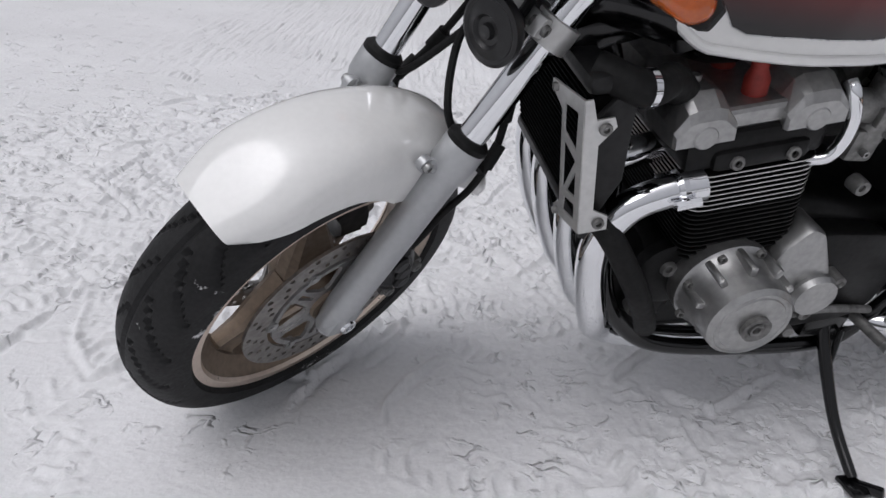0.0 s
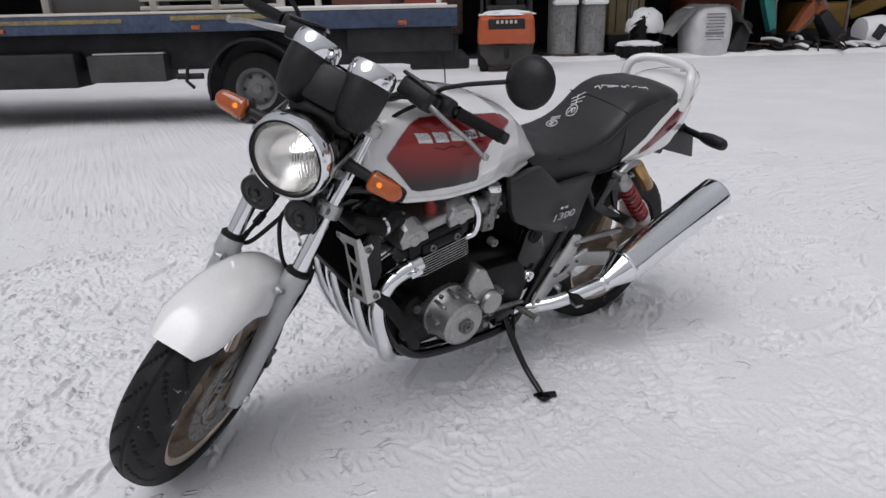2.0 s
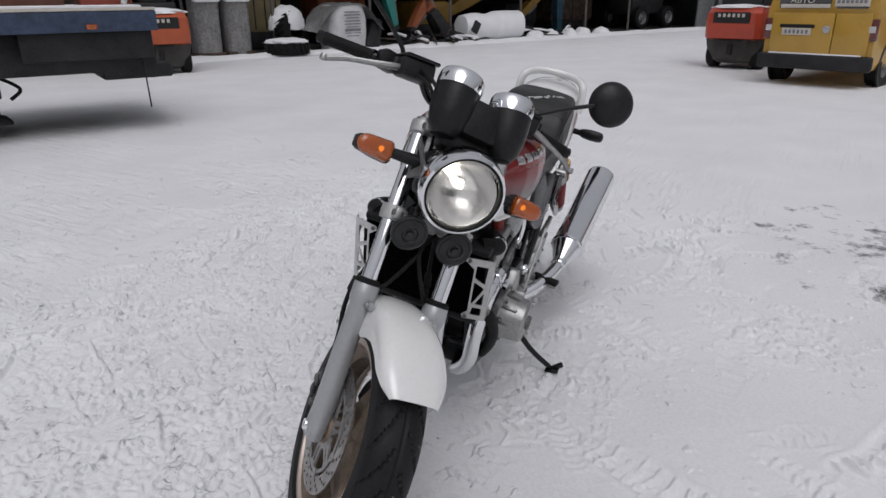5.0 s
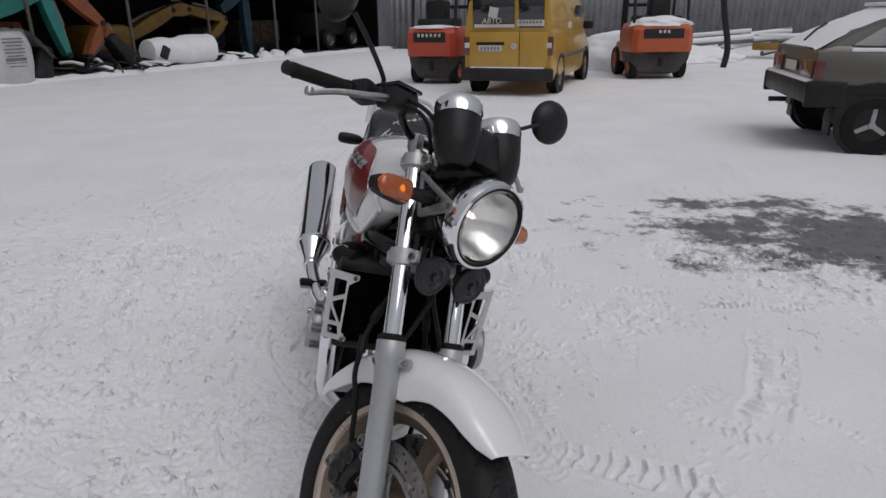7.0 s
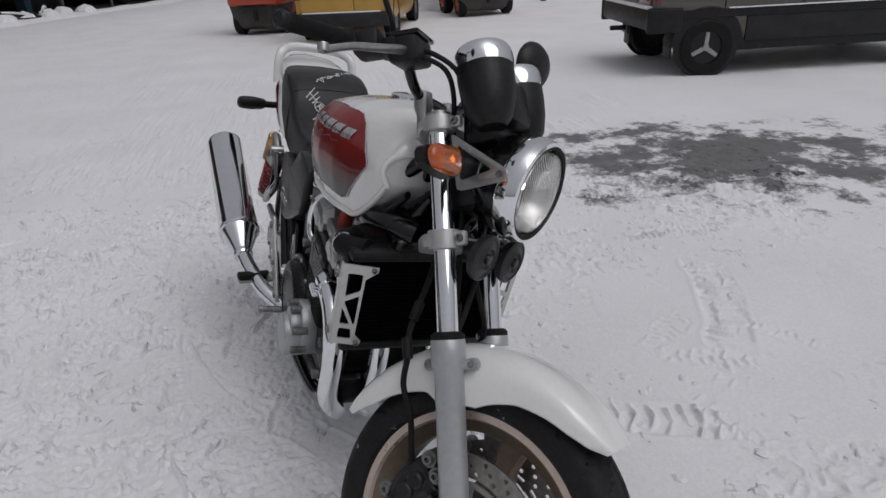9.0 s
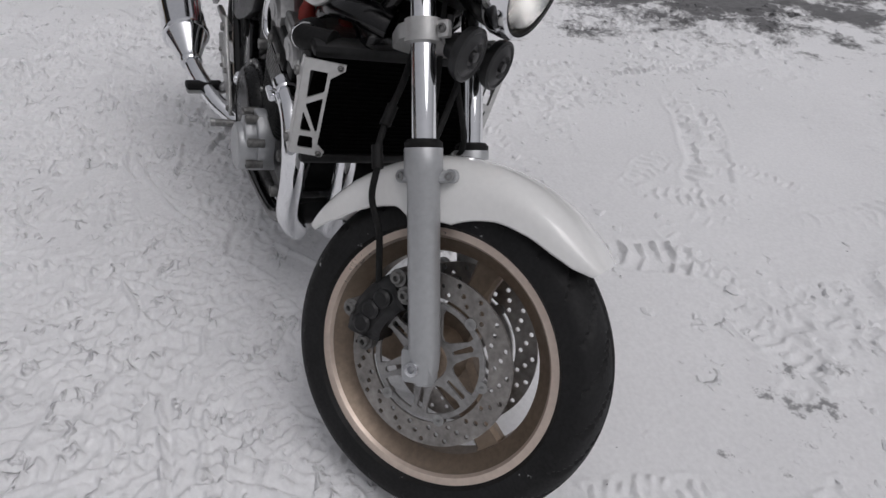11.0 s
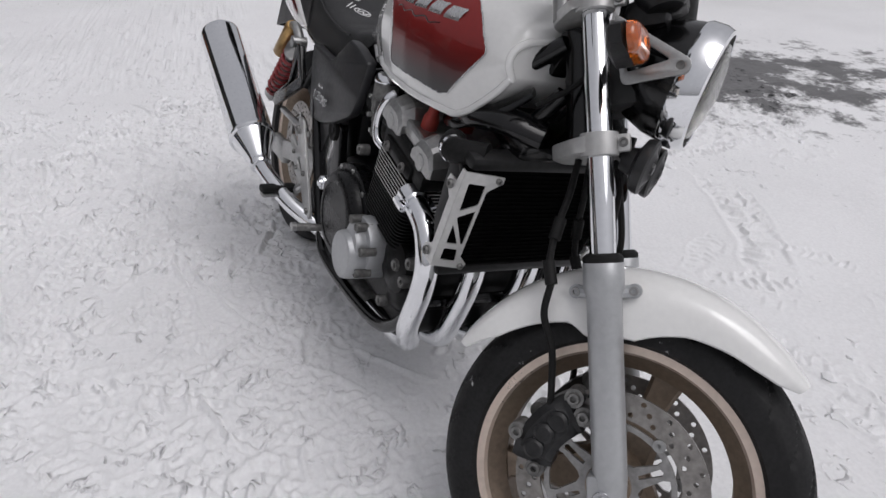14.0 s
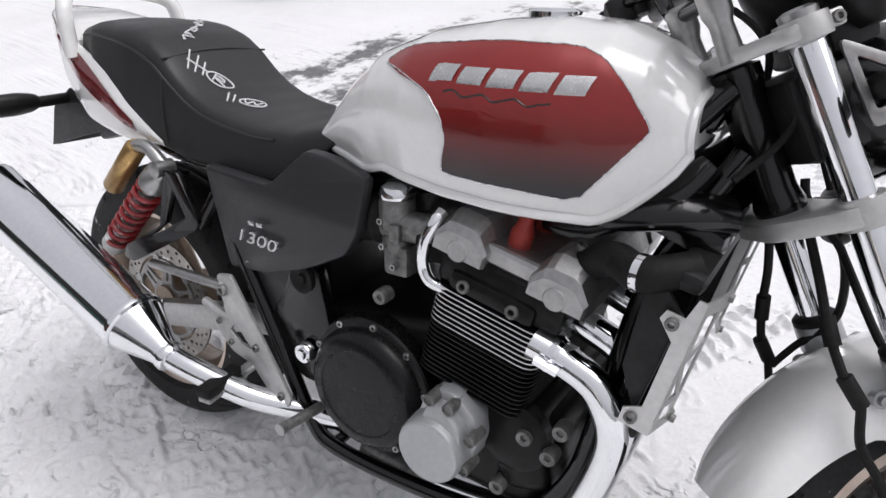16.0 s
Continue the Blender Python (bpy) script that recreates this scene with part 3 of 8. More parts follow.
VAN_YELLOW = pbr("van_yellow", (0.50, 0.29, 0.035), 0.35, 0, 0.12, 2, coat=0.5)
CAR_OLIVE = pbr("car_olive_grey", (0.105, 0.10, 0.085), 0.35, 0.3, 0.12, 2, coat=0.6)
DARK_GLASS = pbr("dark_window", (0.02, 0.022, 0.024), 0.08, 0, 0.2, 3, coat=1.0)
LAMP_RED = pbr("red_lamp", (0.13, 0.018, 0.015), 0.2, 0, 0.2, 20, coat=0.8)
LAMP_CLEAR = pbr("clear_lamp", (0.6, 0.58, 0.56), 0.2, 0, 0.1, 20, coat=0.8)
TEAL = pbr("excavator_teal", (0.03, 0.24, 0.21), 0.45, 0, 0.2, 3)
EXC_ORANGE = pbr("excavator_orange", (0.34, 0.10, 0.035), 0.55, 0, 0.3, 3)
EXC_YELLOW = pbr("excavator_yellow", (0.30, 0.17, 0.025), 0.5, 0, 0.25, 3)
BLUE_STEEL = pbr("blue_machine_paint", (0.03, 0.10, 0.15), 0.55, 0, 0.3, 3)
WRAP = pbr("plastic_wrap", (0.26, 0.255, 0.25), 0.35, 0, 0.3, 4, 18, bump=0.5)
SACK = pbr("woven_sack", (0.60, 0.60, 0.60), 0.7, 0, 0.12, 4, 80, bump=0.3)
INK = pbr("grey_ink", (0.2, 0.2, 0.22), 0.7)
RUST = pbr("rusty_scrap", (0.12, 0.08, 0.06), 0.75, 0.2, 0.5, 6)
WALL_CREAM = pbr("machine_cream", (0.33, 0.26, 0.14), 0.55, 0, 0.2, 3)

# open shed: x along its front, y into its depth
SHED = pose(-9.9, -11.6, 0, 0, 0, 159.1)


def wall(name, size, at, material, label, category="wall", xf=SHED):
    bm = bmesh.new()
    box(bm, size, at)
    return tagged(part(name, bm, material, None, "", xf, False), label, category, kind="structure")


wall("wall_back", (41, 0.2, 5.0), (1.5, 9.5, 2.5), SHED_WALL, "near-black back wall of the open shed")
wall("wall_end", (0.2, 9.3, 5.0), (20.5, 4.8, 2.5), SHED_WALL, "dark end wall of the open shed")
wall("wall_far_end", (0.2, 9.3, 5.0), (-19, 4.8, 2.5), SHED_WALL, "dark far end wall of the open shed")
# sheet above the view, added only to block sky light from the interior
wall("shed_shade_panel", (39.2, 0.15, 2.4), (0.7, 0.6, 3.75), SHED_WALL, "unseen dark sheet added to keep sky light out of the shed")
# roof height and overhang are assumed; it lies out of view and shades the inside
wall("ceiling", (41, 10.2, 0.15), (1.5, 4.6, 5.05), SHED_WALL, "dark underside of the shed roof, above the view", "ceiling")
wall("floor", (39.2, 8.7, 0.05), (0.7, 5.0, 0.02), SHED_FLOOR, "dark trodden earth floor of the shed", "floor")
wall("door_1", (2.0, 0.06, 3.0), (19.35, 0.1, 1.5), SHEET_GREY, "pale grey sheet-metal door", "door")
for k, s in enumerate((-12.5, -8.2, 0.75, 3.6, 6.42, 9.32, 12.5, 14.9)):
    bm = bmesh.new()
    lathe(bm, [(0.01, 0), (0.09, 0.0), (0.09, 0.02), (0.045, 0.03), (0.045, 2.6), (0.01, 2.6)], 16, "z", (s, 0.75, 0.03))
    post = part("shed_post", bm, STEEL_POST, None, "", SHED)
    tagged(post, "thin rusty steel post at the shed front", "post", "posts along the shed front")
# snow ledge along the shed
rows = []
rng = random.Random(5)
for k in range(90):
    s = -9 + 28 * k / 89
    h = 0.07 + 0.07 * (0.5 + 0.5 * noise.noise((s * 1.3, 0, 4.0))) + 0.05 * noise.noise((s * 4, 2, 1))
    w = 0.35 + 0.15 * noise.noise((s * 0.9, 7, 3))
    rows.append([Vector((s, -w, -0.03)), Vector((s, -w * 0.6, h * 0.55)), Vector((s, 0.0, h)), Vector((s, 0.28, h * 0.7)), Vector((s, 0.5, -0.03))])
bm = bmesh.new()
rings(bm, rows)
tagged(part("snow_bank", bm, SNOW, None, "", SHED), "low bank of white snow along the shed front", "snow bank", kind="stuff")


def fence():
    """Corrugated sheet fence, panel by panel."""
    f = thing("fence", pose(-27.0, 9.9, 0, 0, 0, 90), "grey corrugated metal sheet fence behind the yard", "fence", kind="structure")
    prof = []
    for k in range(37):
        x = -0.55 + 1.1 * k / 36
        prof.append((x, 0.022 * math.copysign(min(1, abs(math.sin(k * math.pi / 4)) * 1.8), math.sin(k * math.pi / 4))))
    bm = bmesh.new()
    rings(bm, [[Vector((x, y, z)) for x, y in prof] for z in (-0.05, 2.8)], closed_u=False, cap=False)
    first = part("fence_sheet", bm, SHEET_GREY, f, angle=20)
    sol = first.modifiers.new("thick", "SOLIDIFY")
    sol.thickness = 0.006
    first.location = (-13.9, 0, 0)
    for k in range(2, 31):
        o = first.copy()
        scene.collection.objects.link(o)
        o.location = (-15.0 + 1.1 * k, 0.008 * (k % 2), 0)
    for z in (0.6, 2.2):
        bm = bmesh.new()
        box(bm, (32, 0.06, 0.08), (2.0, 0.07, z))
        part("fence_rail", bm, DARK_STEEL, f)
    return f


fence()


def heap(name, at, size, label, category, seed, material=SNOW, kind="", turn=0):
    """A mound with an uneven surface."""
    bm = bmesh.new()
    bmesh.ops.create_icosphere(bm, subdivisions=5, radius=1)
    for v in list(bm.verts):
        d = 1 + 0.16 * noise.noise(v.co * 1.7 + Vector((seed, 0, 0))) + 0.07 * noise.noise(v.co * 5 + Vector((0, seed, 0)))
        v.co = Vector((v.co.x * size[0] * d, v.co.y * size[1] * d, max(v.co.z, -0.12) * size[2] * d))
    return tagged(part(name, bm, material, None, "", pose(*at, 0, 0, turn)), label, category, kind=kind)


heap("snow_heap", (-16.0, 2.9, 0), (1.6, 1.0, 0.85), "tall heap of shovelled white snow", "snow heap", 3)
heap("snow_heap", (-18.2, 5.2, 0), (1.3, 1.6, 0.42), "low heap of white snow", "snow heap", 8)
heap("snow_heap", (-19.2, 10.8, 0), (1.2, 2.2, 0.6), "low heap of white snow by the fence", "snow heap", 12)


def road_wheel(parent, at, r, w, axis, rim_mat, holes=5, spokes=0):
    """A vehicle wheel: tyre with shoulders, dished rim, nuts."""
    m = Matrix.Translation(at) @ Matrix.Rotation(radians(axis), 4, "Z")
    bm = bmesh.new()
    lathe(bm, [(r * 0.58, -w * 0.5), (r * 0.9, -w * 0.52), (r * 0.98, -w * 0.42), (r, -w * 0.25), (r, w * 0.25), (r * 0.98, w * 0.42), (r * 0.9, w * 0.52), (r * 0.58, w * 0.5)], 48, "y", closed=True)
    wh = part("wheel", bm, RUBBER, parent, "black tyre on a steel rim", m)
    bm = bmesh.new()
    if spokes:
        lathe(bm, [(r * 0.60, -w * 0.5), (r * 0.60, -w * 0.42), (r * 0.53, -w * 0.40), (r * 0.53, w * 0.1), (r * 0.60, w * 0.3)], 40, "y", closed=True)
        for k in range(spokes):
            a = 2 * math.pi * k / spokes + 0.6
            t = bmesh.new()
            box(t, (r * 0.48, w * 0.16, r * 0.17), (r * 0.30, -w * 0.38, 0), 0.012)
            join(bm, t, Matrix.Rotation(a, 4, "Y"))
        lathe(bm, [(0.01, -w * 0.5), (r * 0.11, -w * 0.5), (r * 0.14, -w * 0.3), (r * 0.14, 0), (0.01, 0)], 24, "y")
    else:
        lathe(bm, [(0.01, -w * 0.44), (r * 0.13, -w * 0.44), (r * 0.15, -w * 0.34), (r * 0.26, -w * 0.28), (r * 0.44, -w * 0.12), (r * 0.50, -w * 0.35), (r * 0.585, -w * 0.5), (r * 0.60, -w * 0.40), (r * 0.60, 0), (0.01, 0)], 40, "y")
    part("rim", bm, rim_mat, wh, "", m)
    if spokes:
        bm = bmesh.new()
        lathe(bm, [(0.01, w * 0.05), (r * 0.53, w * 0.05), (r * 0.53, w * 0.15), (0.01, w * 0.15)], 32, "y")
        part("brake_drum", bm, DARK_STEEL, wh, "", m)
    for k in range(holes):
        a = 2 * math.pi * k / holes
        bm = bmesh.new()
        lathe(bm, [(0.002, -0.008), (r * 0.055, -0.008), (r * 0.055, 0.012), (0.002, 0.012)], 12, "y", (r * 0.37 * math.cos(a), -w * 0.215, r * 0.37 * math.sin(a)))
        part("rim_hole", bm, DARK_STEEL, wh, "", m)
    return wh


def cuboid(name, parent, size, at, material, bevel=0.02, label="", rot=(0, 0, 0), taper=1.0):
    bm = bmesh.new()
    box(bm, size, at, bevel, rot, 2, taper)
    return part(name, bm, material, parent, label)


def bar_line(parent, name, pts, r, material, label="", smooth=False):
    bm = bmesh.new()
    tube(bm, pts, r, 10, smooth=smooth)
    return part(name, bm, material, parent, label)


# ---- recovery truck: x towards its cab, its near side at y = 0 ----
TRUCK = pose(-0.45, -6.45, 0, 0, 0, -25)
truck = thing("tow_truck", TRUCK, "flatbed tow truck with a blue and yellow striped bed", "truck")
cuboid("bed", truck, (6.45, 2.3, 0.05), (0.875, -1.15, 1.215), DARK_STEEL, 0.01, "steel load bed dusted with snow")
cuboid("bed_side", truck, (6.45, 0.05, 0.19), (0.875, 0.0, 1.135), TRUCK_BLUE, 0.008, "faded blue bed side")
cuboid("yellow_stripe", truck, (1.28, 0.012, 0.05), (0.18, 0.03, 1.19), TRUCK_YELLOW, 0.004, "worn yellow stripe")
cuboid("yellow_stripe", truck, (2.2, 0.012, 0.045), (2.45, 0.03, 1.17), TRUCK_YELLOW, 0.004, "worn yellow stripe")
cuboid("bed_edge", truck, (6.45, 0.06, 0.03), (0.875, 0.0, 1.25), CREAM, 0.008, "chipped pale edge strip")
cuboid("snow_strip", truck, (2.0, 1.6, 0.05), (-1.25, -0.9, 1.262), SNOW, 0.02, "thin snow on the bed")
cuboid("chassis", truck, (7.6, 0.5, 0.42), (1.75, -0.5, 0.84), DARK_STEEL, 0.02, "dark chassis rail")
cuboid("chassis", truck, (7.6, 1.5, 0.25), (1.75, -1.3, 0.92), DARK_STEEL, 0.02)
cuboid("underrun_bar", truck, (1.2, 0.08, 0.3), (-1.7, -0.1, 0.92), DARK_STEEL, 0.02, "dark side bar")
cuboid("rear_frame", truck, (1.0, 0.12, 0.34), (-1.85, -0.3, 0.78), DARK_STEEL, 0.03, "dark rear frame", (0, -8, 0))
cuboid("rear_beam", truck, (0.7, 1.7, 0.14), (-2.15, -1.1, 0.62), DARK_STEEL, 0.03, "dark rear lift beam")
cuboid("tool_box", truck, (0.87, 0.42, 0.30), (1.42, -0.25, 0.655), pbr("dark_box_paint", (0.055, 0.055, 0.053), 0.55, 0, 0.3, 4), 0.02, "grey steel tool box")
cuboid("fuel_tank", truck, (1.7, 0.5, 0.39), (2.82, -0.25, 0.65), DARK_STEEL, 0.05, "dark fuel tank")
cuboid("box_snow", truck, (0.8, 0.30, 0.02), (1.42, -0.27, 0.814), SNOW, 0.01)
bm = bmesh.new()
rows = []
for k in range(17):
    a = radians(-8 + 196 * k / 16)
    rows.append([Vector((-0.04 + 0.54 * math.cos(a) * r, y, 0.43 + 0.54 * math.sin(a) * r)) for r, y in ((0.94, 0.08), (1.0, 0.08), (1.0, -0.55), (0.94, -0.55))])
rings(bm, rows)
part("mudguard", bm, BLACK, truck, "black plastic mudguard")
for dx in (-0.57, 0.49):
    cuboid("mud_flap", truck, (0.03, 0.5, 0.2), (dx, -0.22, 0.38), BLACK, 0.008)
road_wheel(truck, (-0.035, -0.12, 0.40), 0.41, 0.24, 180, DARK_RIM, 6)
road_wheel(truck, (-0.035, -1.9, 0.40), 0.41, 0.24, 0, DARK_RIM, 6)
cuboid("outrigger", truck, (0.22, 0.2, 0.55), (-0.77, -0.65, 0.68), DARK_STEEL, 0.02, "dark hydraulic outrigger leg")
cuboid("outrigger_ram", truck, (0.13, 0.13, 0.3), (-0.77, -0.65, 0.32), DARK_STEEL, 0.02)
cuboid("outrigger_foot", truck, (0.34, 0.3, 0.08), (-0.77, -0.65, 0.19), DARK_STEEL, 0.02, "", (0, 0, 0), 0.6)
bar_line(truck, "hydraulic_hose", [(-0.88, -0.55, 0.62), (-1.05, -0.5, 0.5), (-0.95, -0.5, 0.4)], 0.018, RUBBER, "", True)
bar_line(truck, "chain", [(-2.2, -0.2, 0.75), (-2.21, -0.2, 0.25)], 0.008, DARK_STEEL)
bar_line(truck, "step_bracket", [(0.75, -0.1, 0.66), (0.78, -0.1, 0.5), (0.70, -0.1, 0.42)], 0.02, DARK_STEEL)
bar_line(truck, "air_pipe", [(0.6, -0.15, 0.55), (0.9, -0.15, 0.55)], 0.035, DARK_STEEL)
for x in (0.55, -1.74, 2.7):
    cuboid("side_marker", truck, (0.10, 0.03, 0.05), (x, 0.035, 1.09), AMBER, 0.01, "amber side marker lamp")
cuboid("cab", truck, (1.8, 2.2, 1.7), (5.15, -1.1, 1.65), CREAM, 0.12, "pale truck cab", taper=0.92)
road_wheel(truck, (4.85, -0.12, 0.40), 0.41, 0.24, 180, DARK_RIM, 6)
road_wheel(truck, (4.85, -1.9, 0.40), 0.41, 0.24, 0, DARK_RIM, 6)
# load on the bed: one crated machine after another
crate = thing("machine_crate", TRUCK @ pose(1.05, -0.85, 1.24), "cream-framed grey machine standing on the truck bed", "machine")
cuboid("panel", crate, (1.1, 0.8, 1.5), (0.75, 0.0, 0.75), GREY_PANEL, 0.02, "grey steel panel")
for x in (1.32, 0.14, -0.62, -1.37):
    cuboid("frame_post", crate, (0.09, 0.09, 1.6), (x, 0.42, 0.8), CREAM, 0.015, "cream frame post", (0, 4 if x == 0.14 else 0, 0))
for z in (0.06, 0.16):
    cuboid("frame_rail", crate, (1.6, 0.08, 0.05), (-0.55, 0.42, z), CREAM, 0.01)
cuboid("hopper", crate, (0.55, 0.5, 0.5), (-0.2, 0.05, 0.45), CREAM, 0.06, "pale hopper", (0, 180, 0), 0.4)
cuboid("motor", crate, (0.6, 0.4, 0.35), (-0.95, 0.05, 0.25), DARK_STEEL, 0.06, "dark motor block")
load = thing("pallet_load", TRUCK @ pose(-1.25, -0.85, 1.24), "dark red and cream boxes on the truck bed", "boxes")
cuboid("box", load, (0.7, 0.7, 0.8), (0.0, 0, 0.40), pbr("brown_crate", (0.12, 0.045, 0.03), 0.7), 0.02, "dark red-brown crate")
cuboid("box", load, (0.5, 0.6, 0.45), (-0.75, 0, 0.225), pbr("red_box", (0.25, 0.05, 0.03), 0.6), 0.02, "faded red box")
cuboid("frame_post", load, (0.07, 0.07, 1.2), (0.5, 0.4, 0.6), CREAM, 0.01)
bar_line(load, "strap", [(-0.9, 0.35, 0.05), (-1.1, 0.3, 0.6), (-1.0, 0.2, 1.0)], 0.03, SACK, "", True)


def forklift(m, paint, label, wide, letters, top_snow):
    """A counterbalance forklift seen from behind: x ahead, rear face at x = 0."""
    f = thing("forklift", m, label, "forklift", "forklifts in the yard")
    rows = []
    for z, x0, w in ((0.52, 0.10, 0.92), (0.56, 0.0, 1.0), (0.80, -0.04, 1.0), (1.0, -0.02, 0.97), (1.08, 0.06, 0.92), (1.12, 0.2, 0.86)):
        h = wide / 2 * w
        key = [(1.0, -h, z), (0.30, -h, z), (x0 + 0.1, -h * 0.95, z), (x0 + 0.02, -h * 0.8, z), (x0, -h * 0.5, z), (x0, h * 0.5, z), (x0 + 0.02, h * 0.8, z), (x0 + 0.1, h * 0.95, z), (0.30, h, z), (1.0, h, z)]
        rows.append([Vector(p) for p in key])
    bm = bmesh.new()
    rings(bm, rows)
    part("counterweight", bm, paint, f, "rounded painted counterweight", angle=30)
    rows = []
    for z, x0, w in ((0.10, 0.22, 0.66), (0.16, 0.12, 0.78), (0.40, 0.06, 0.92), (0.54, 0.05, 0.96)):
        h = wide / 2 * w
        rows.append([Vector(p) for p in [(0.9, -h, z), (x0 + 0.12, -h, z), (x0, -h * 0.6, z), (x0, h * 0.6, z), (x0 + 0.12, h, z), (0.9, h, z)]])
    bm = bmesh.new()
    rings(bm, rows)
    part("lower_weight", bm, pbr("dirty_weight", (0.06, 0.055, 0.05), 0.65, 0, 0.4, 3), f, "dark grey lower counterweight", angle=30)
    cuboid("grille", f, (0.03, wide * 0.62, 0.2), (-0.03, 0, 0.92), DARK_STEEL, 0.02, "black grille panel")
    for k in range(letters):
        cuboid("maker_mark", f, (0.012, 0.05, 0.06), (-0.05, (k - (letters - 1) / 2) * -0.088, 0.96), CREAM, 0.006, "pale raised mark")
    cuboid("tow_pin", f, (0.08, 0.09, 0.2), (0.06, 0, 0.36), BLACK, 0.02, "black tow socket")
    cuboid("exhaust_slot", f, (0.05, wide * 0.4, 0.04), (0.05, 0, 0.52), BLACK, 0.01)
    cuboid("hood", f, (0.7, wide * 0.7, 0.25), (0.65, 0, 1.15), DARK_STEEL, 0.05, "dark engine hood")
    cuboid("seat", f, (0.4, 0.42, 0.45), (0.55, 0, 1.4), BLACK, 0.06, "black driver's seat")
    for y in (-wide * 0.42, wide * 0.42):
        bar_line(f, "guard_post", [(0.25, y, 1.05), (0.35, y, 1.7), (0.45, y, 2.1)], 0.032, DARK_STEEL, "dark overhead guard post")
        bar_line(f, "guard_post", [(1.35, y, 0.8), (1.2, y, 2.1)], 0.03, DARK_STEEL)
        bar_line(f, "mast_rail", [(1.65, y * 0.75, 0.15), (1.65, y * 0.75, 2.6)], 0.05, DARK_STEEL, "dark mast rail")
        road_wheel(f, (0.42, y * 0.92, 0.24), 0.24, 0.17, 0 if y < 0 else 180, paint, 4)
        road_wheel(f, (1.45, y * 1.0, 0.31), 0.31, 0.2, 0 if y < 0 else 180, paint, 4)
    for z in (0.7, 1.5, 2.4):
        bar_line(f, "mast_beam", [(1.66, -wide * 0.3, z), (1.66, wide * 0.3, z)], 0.04, DARK_STEEL)
    cuboid("guard_roof", f, (1.0, wide * 0.9, 0.05), (0.85, 0, 2.12), DARK_STEEL, 0.02, "dark overhead guard")
    cuboid("side_body", f, (0.75, wide * 0.92, 0.42), (1.2, 0, 0.52), paint, 0.05, "painted side body")
    bm = bmesh.new()
    bmesh.ops.create_icosphere(bm, subdivisions=4, radius=1)
    for v in bm.verts:
        d = 1 + 0.2 * noise.noise(v.co * 2.3)
        v.co = Vector((v.co.x * 0.30 * d + 0.32, v.co.y * wide * 0.47 * d, 1.10 + max(v.co.z, -0.2) * top_snow * d))
    part("snow_cap", bm, SNOW, f, "snow lying on the counterweight")
    return f


forklift(pose(-11.75, -1.40, 0, 0, 0, 166), FORK_RED, "red forklift with a black grille, snow on top", 1.08, 6, 0.05)
forklift(pose(-12.6, 3.36, 0, 0, 0, 184), FORK_ORANGE, "orange forklift with a thick cap of snow", 1.32, 3, 0.16)
forklift(pose(-6.16, -10.23, 0, 0, 0, 240), FORK_ORANGE, "dirty orange forklift parked behind the truck", 1.15, 5, 0.08)


# ---- yellow van: x ahead, origin under its rear axle ----
van = thing("van", pose(-10.45, 0.33, 0, 0, 0, 164.2), "yellow panel van with white window lettering, parked in snow", "van")
W = 0.79
rows = []
for x, zl, zt, w in ((-0.72, 0.36, 1.55, 0.90), (-0.74, 0.5, 1.2, 0.95), (-0.70, 0.36, 1.62, 0.97), (-0.5, 0.26, 1.66, 1.0), (0.6, 0.24, 1.70, 1.0), (1.9, 0.24, 1.69, 1.0), (2.45, 0.24, 1.55, 0.99), (3.0, 0.24, 1.05, 0.98), (3.45, 0.28, 0.92, 0.94), (3.62, 0.36, 0.75, 0.85)):
    h = W * w
    rows.append([Vector(p) for p in [(x, -h * 0.94, zl), (x, -h, zl + 0.12), (x, -h, zl + (zt - zl) * 0.55), (x, -h * 0.90, zt - 0.08), (x, -h * 0.8, zt), (x, h * 0.8, zt), (x, h * 0.90, zt - 0.08), (x, h, zl + (zt - zl) * 0.55), (x, h, zl + 0.12), (x, h * 0.94, zl)]])
bm = bmesh.new()
rings(bm, rows[2:])
part("van_body", bm, VAN_YELLOW, van, "yellow painted body", angle=40)
for y, w in ((-0.235, 0.90), (0.46, 0.50)):
    cuboid("rear_door", van, (0.05, w - 0.015, 0.62), (-0.715, -y * 1.0, 0.75), VAN_YELLOW, 0.015, "yellow rear door")
for y, w in ((-0.255, 0.74), (0.40, 0.44)):
    cuboid("rear_window", van, (0.04, w, 0.5), (-0.705, -y, 1.36), DARK_GLASS, 0.02, "dark rear window", (0, -5, 0))
cuboid("rear_bumper", van, (0.14, 1.62, 0.22), (-0.75, 0, 0.36), DARK_STEEL, 0.04, "dark grey rear bumper")
cuboid("bumper_snow", van, (0.08, 1.3, 0.02), (-0.75, 0, 0.475), SNOW, 0.006)
cuboid("number_plate", van, (0.012, 0.42, 0.10), (-0.748, 0.30, 0.79), CREAM, 0.004, "white number plate with dark bars")
for k in range(6):
    cuboid("plate_bar", van, (0.006, 0.035, 0.055), (-0.756, 0.45 - 0.06 * k, 0.79), INK, 0.002)
cuboid("plate_recess", van, (0.03, 0.5, 0.05), (-0.735, 0.30, 0.87), BLACK, 0.008, "black plate handle strip")
bm = bmesh.new()
lathe(bm, [(0.005, 0), (0.055, 0), (0.055, 0.012), (0.005, 0.012)], 24, "x", (-0.753, -0.12, 0.83))
part("maker_badge", bm, SILVER_BADGE, van, "round silver badge")
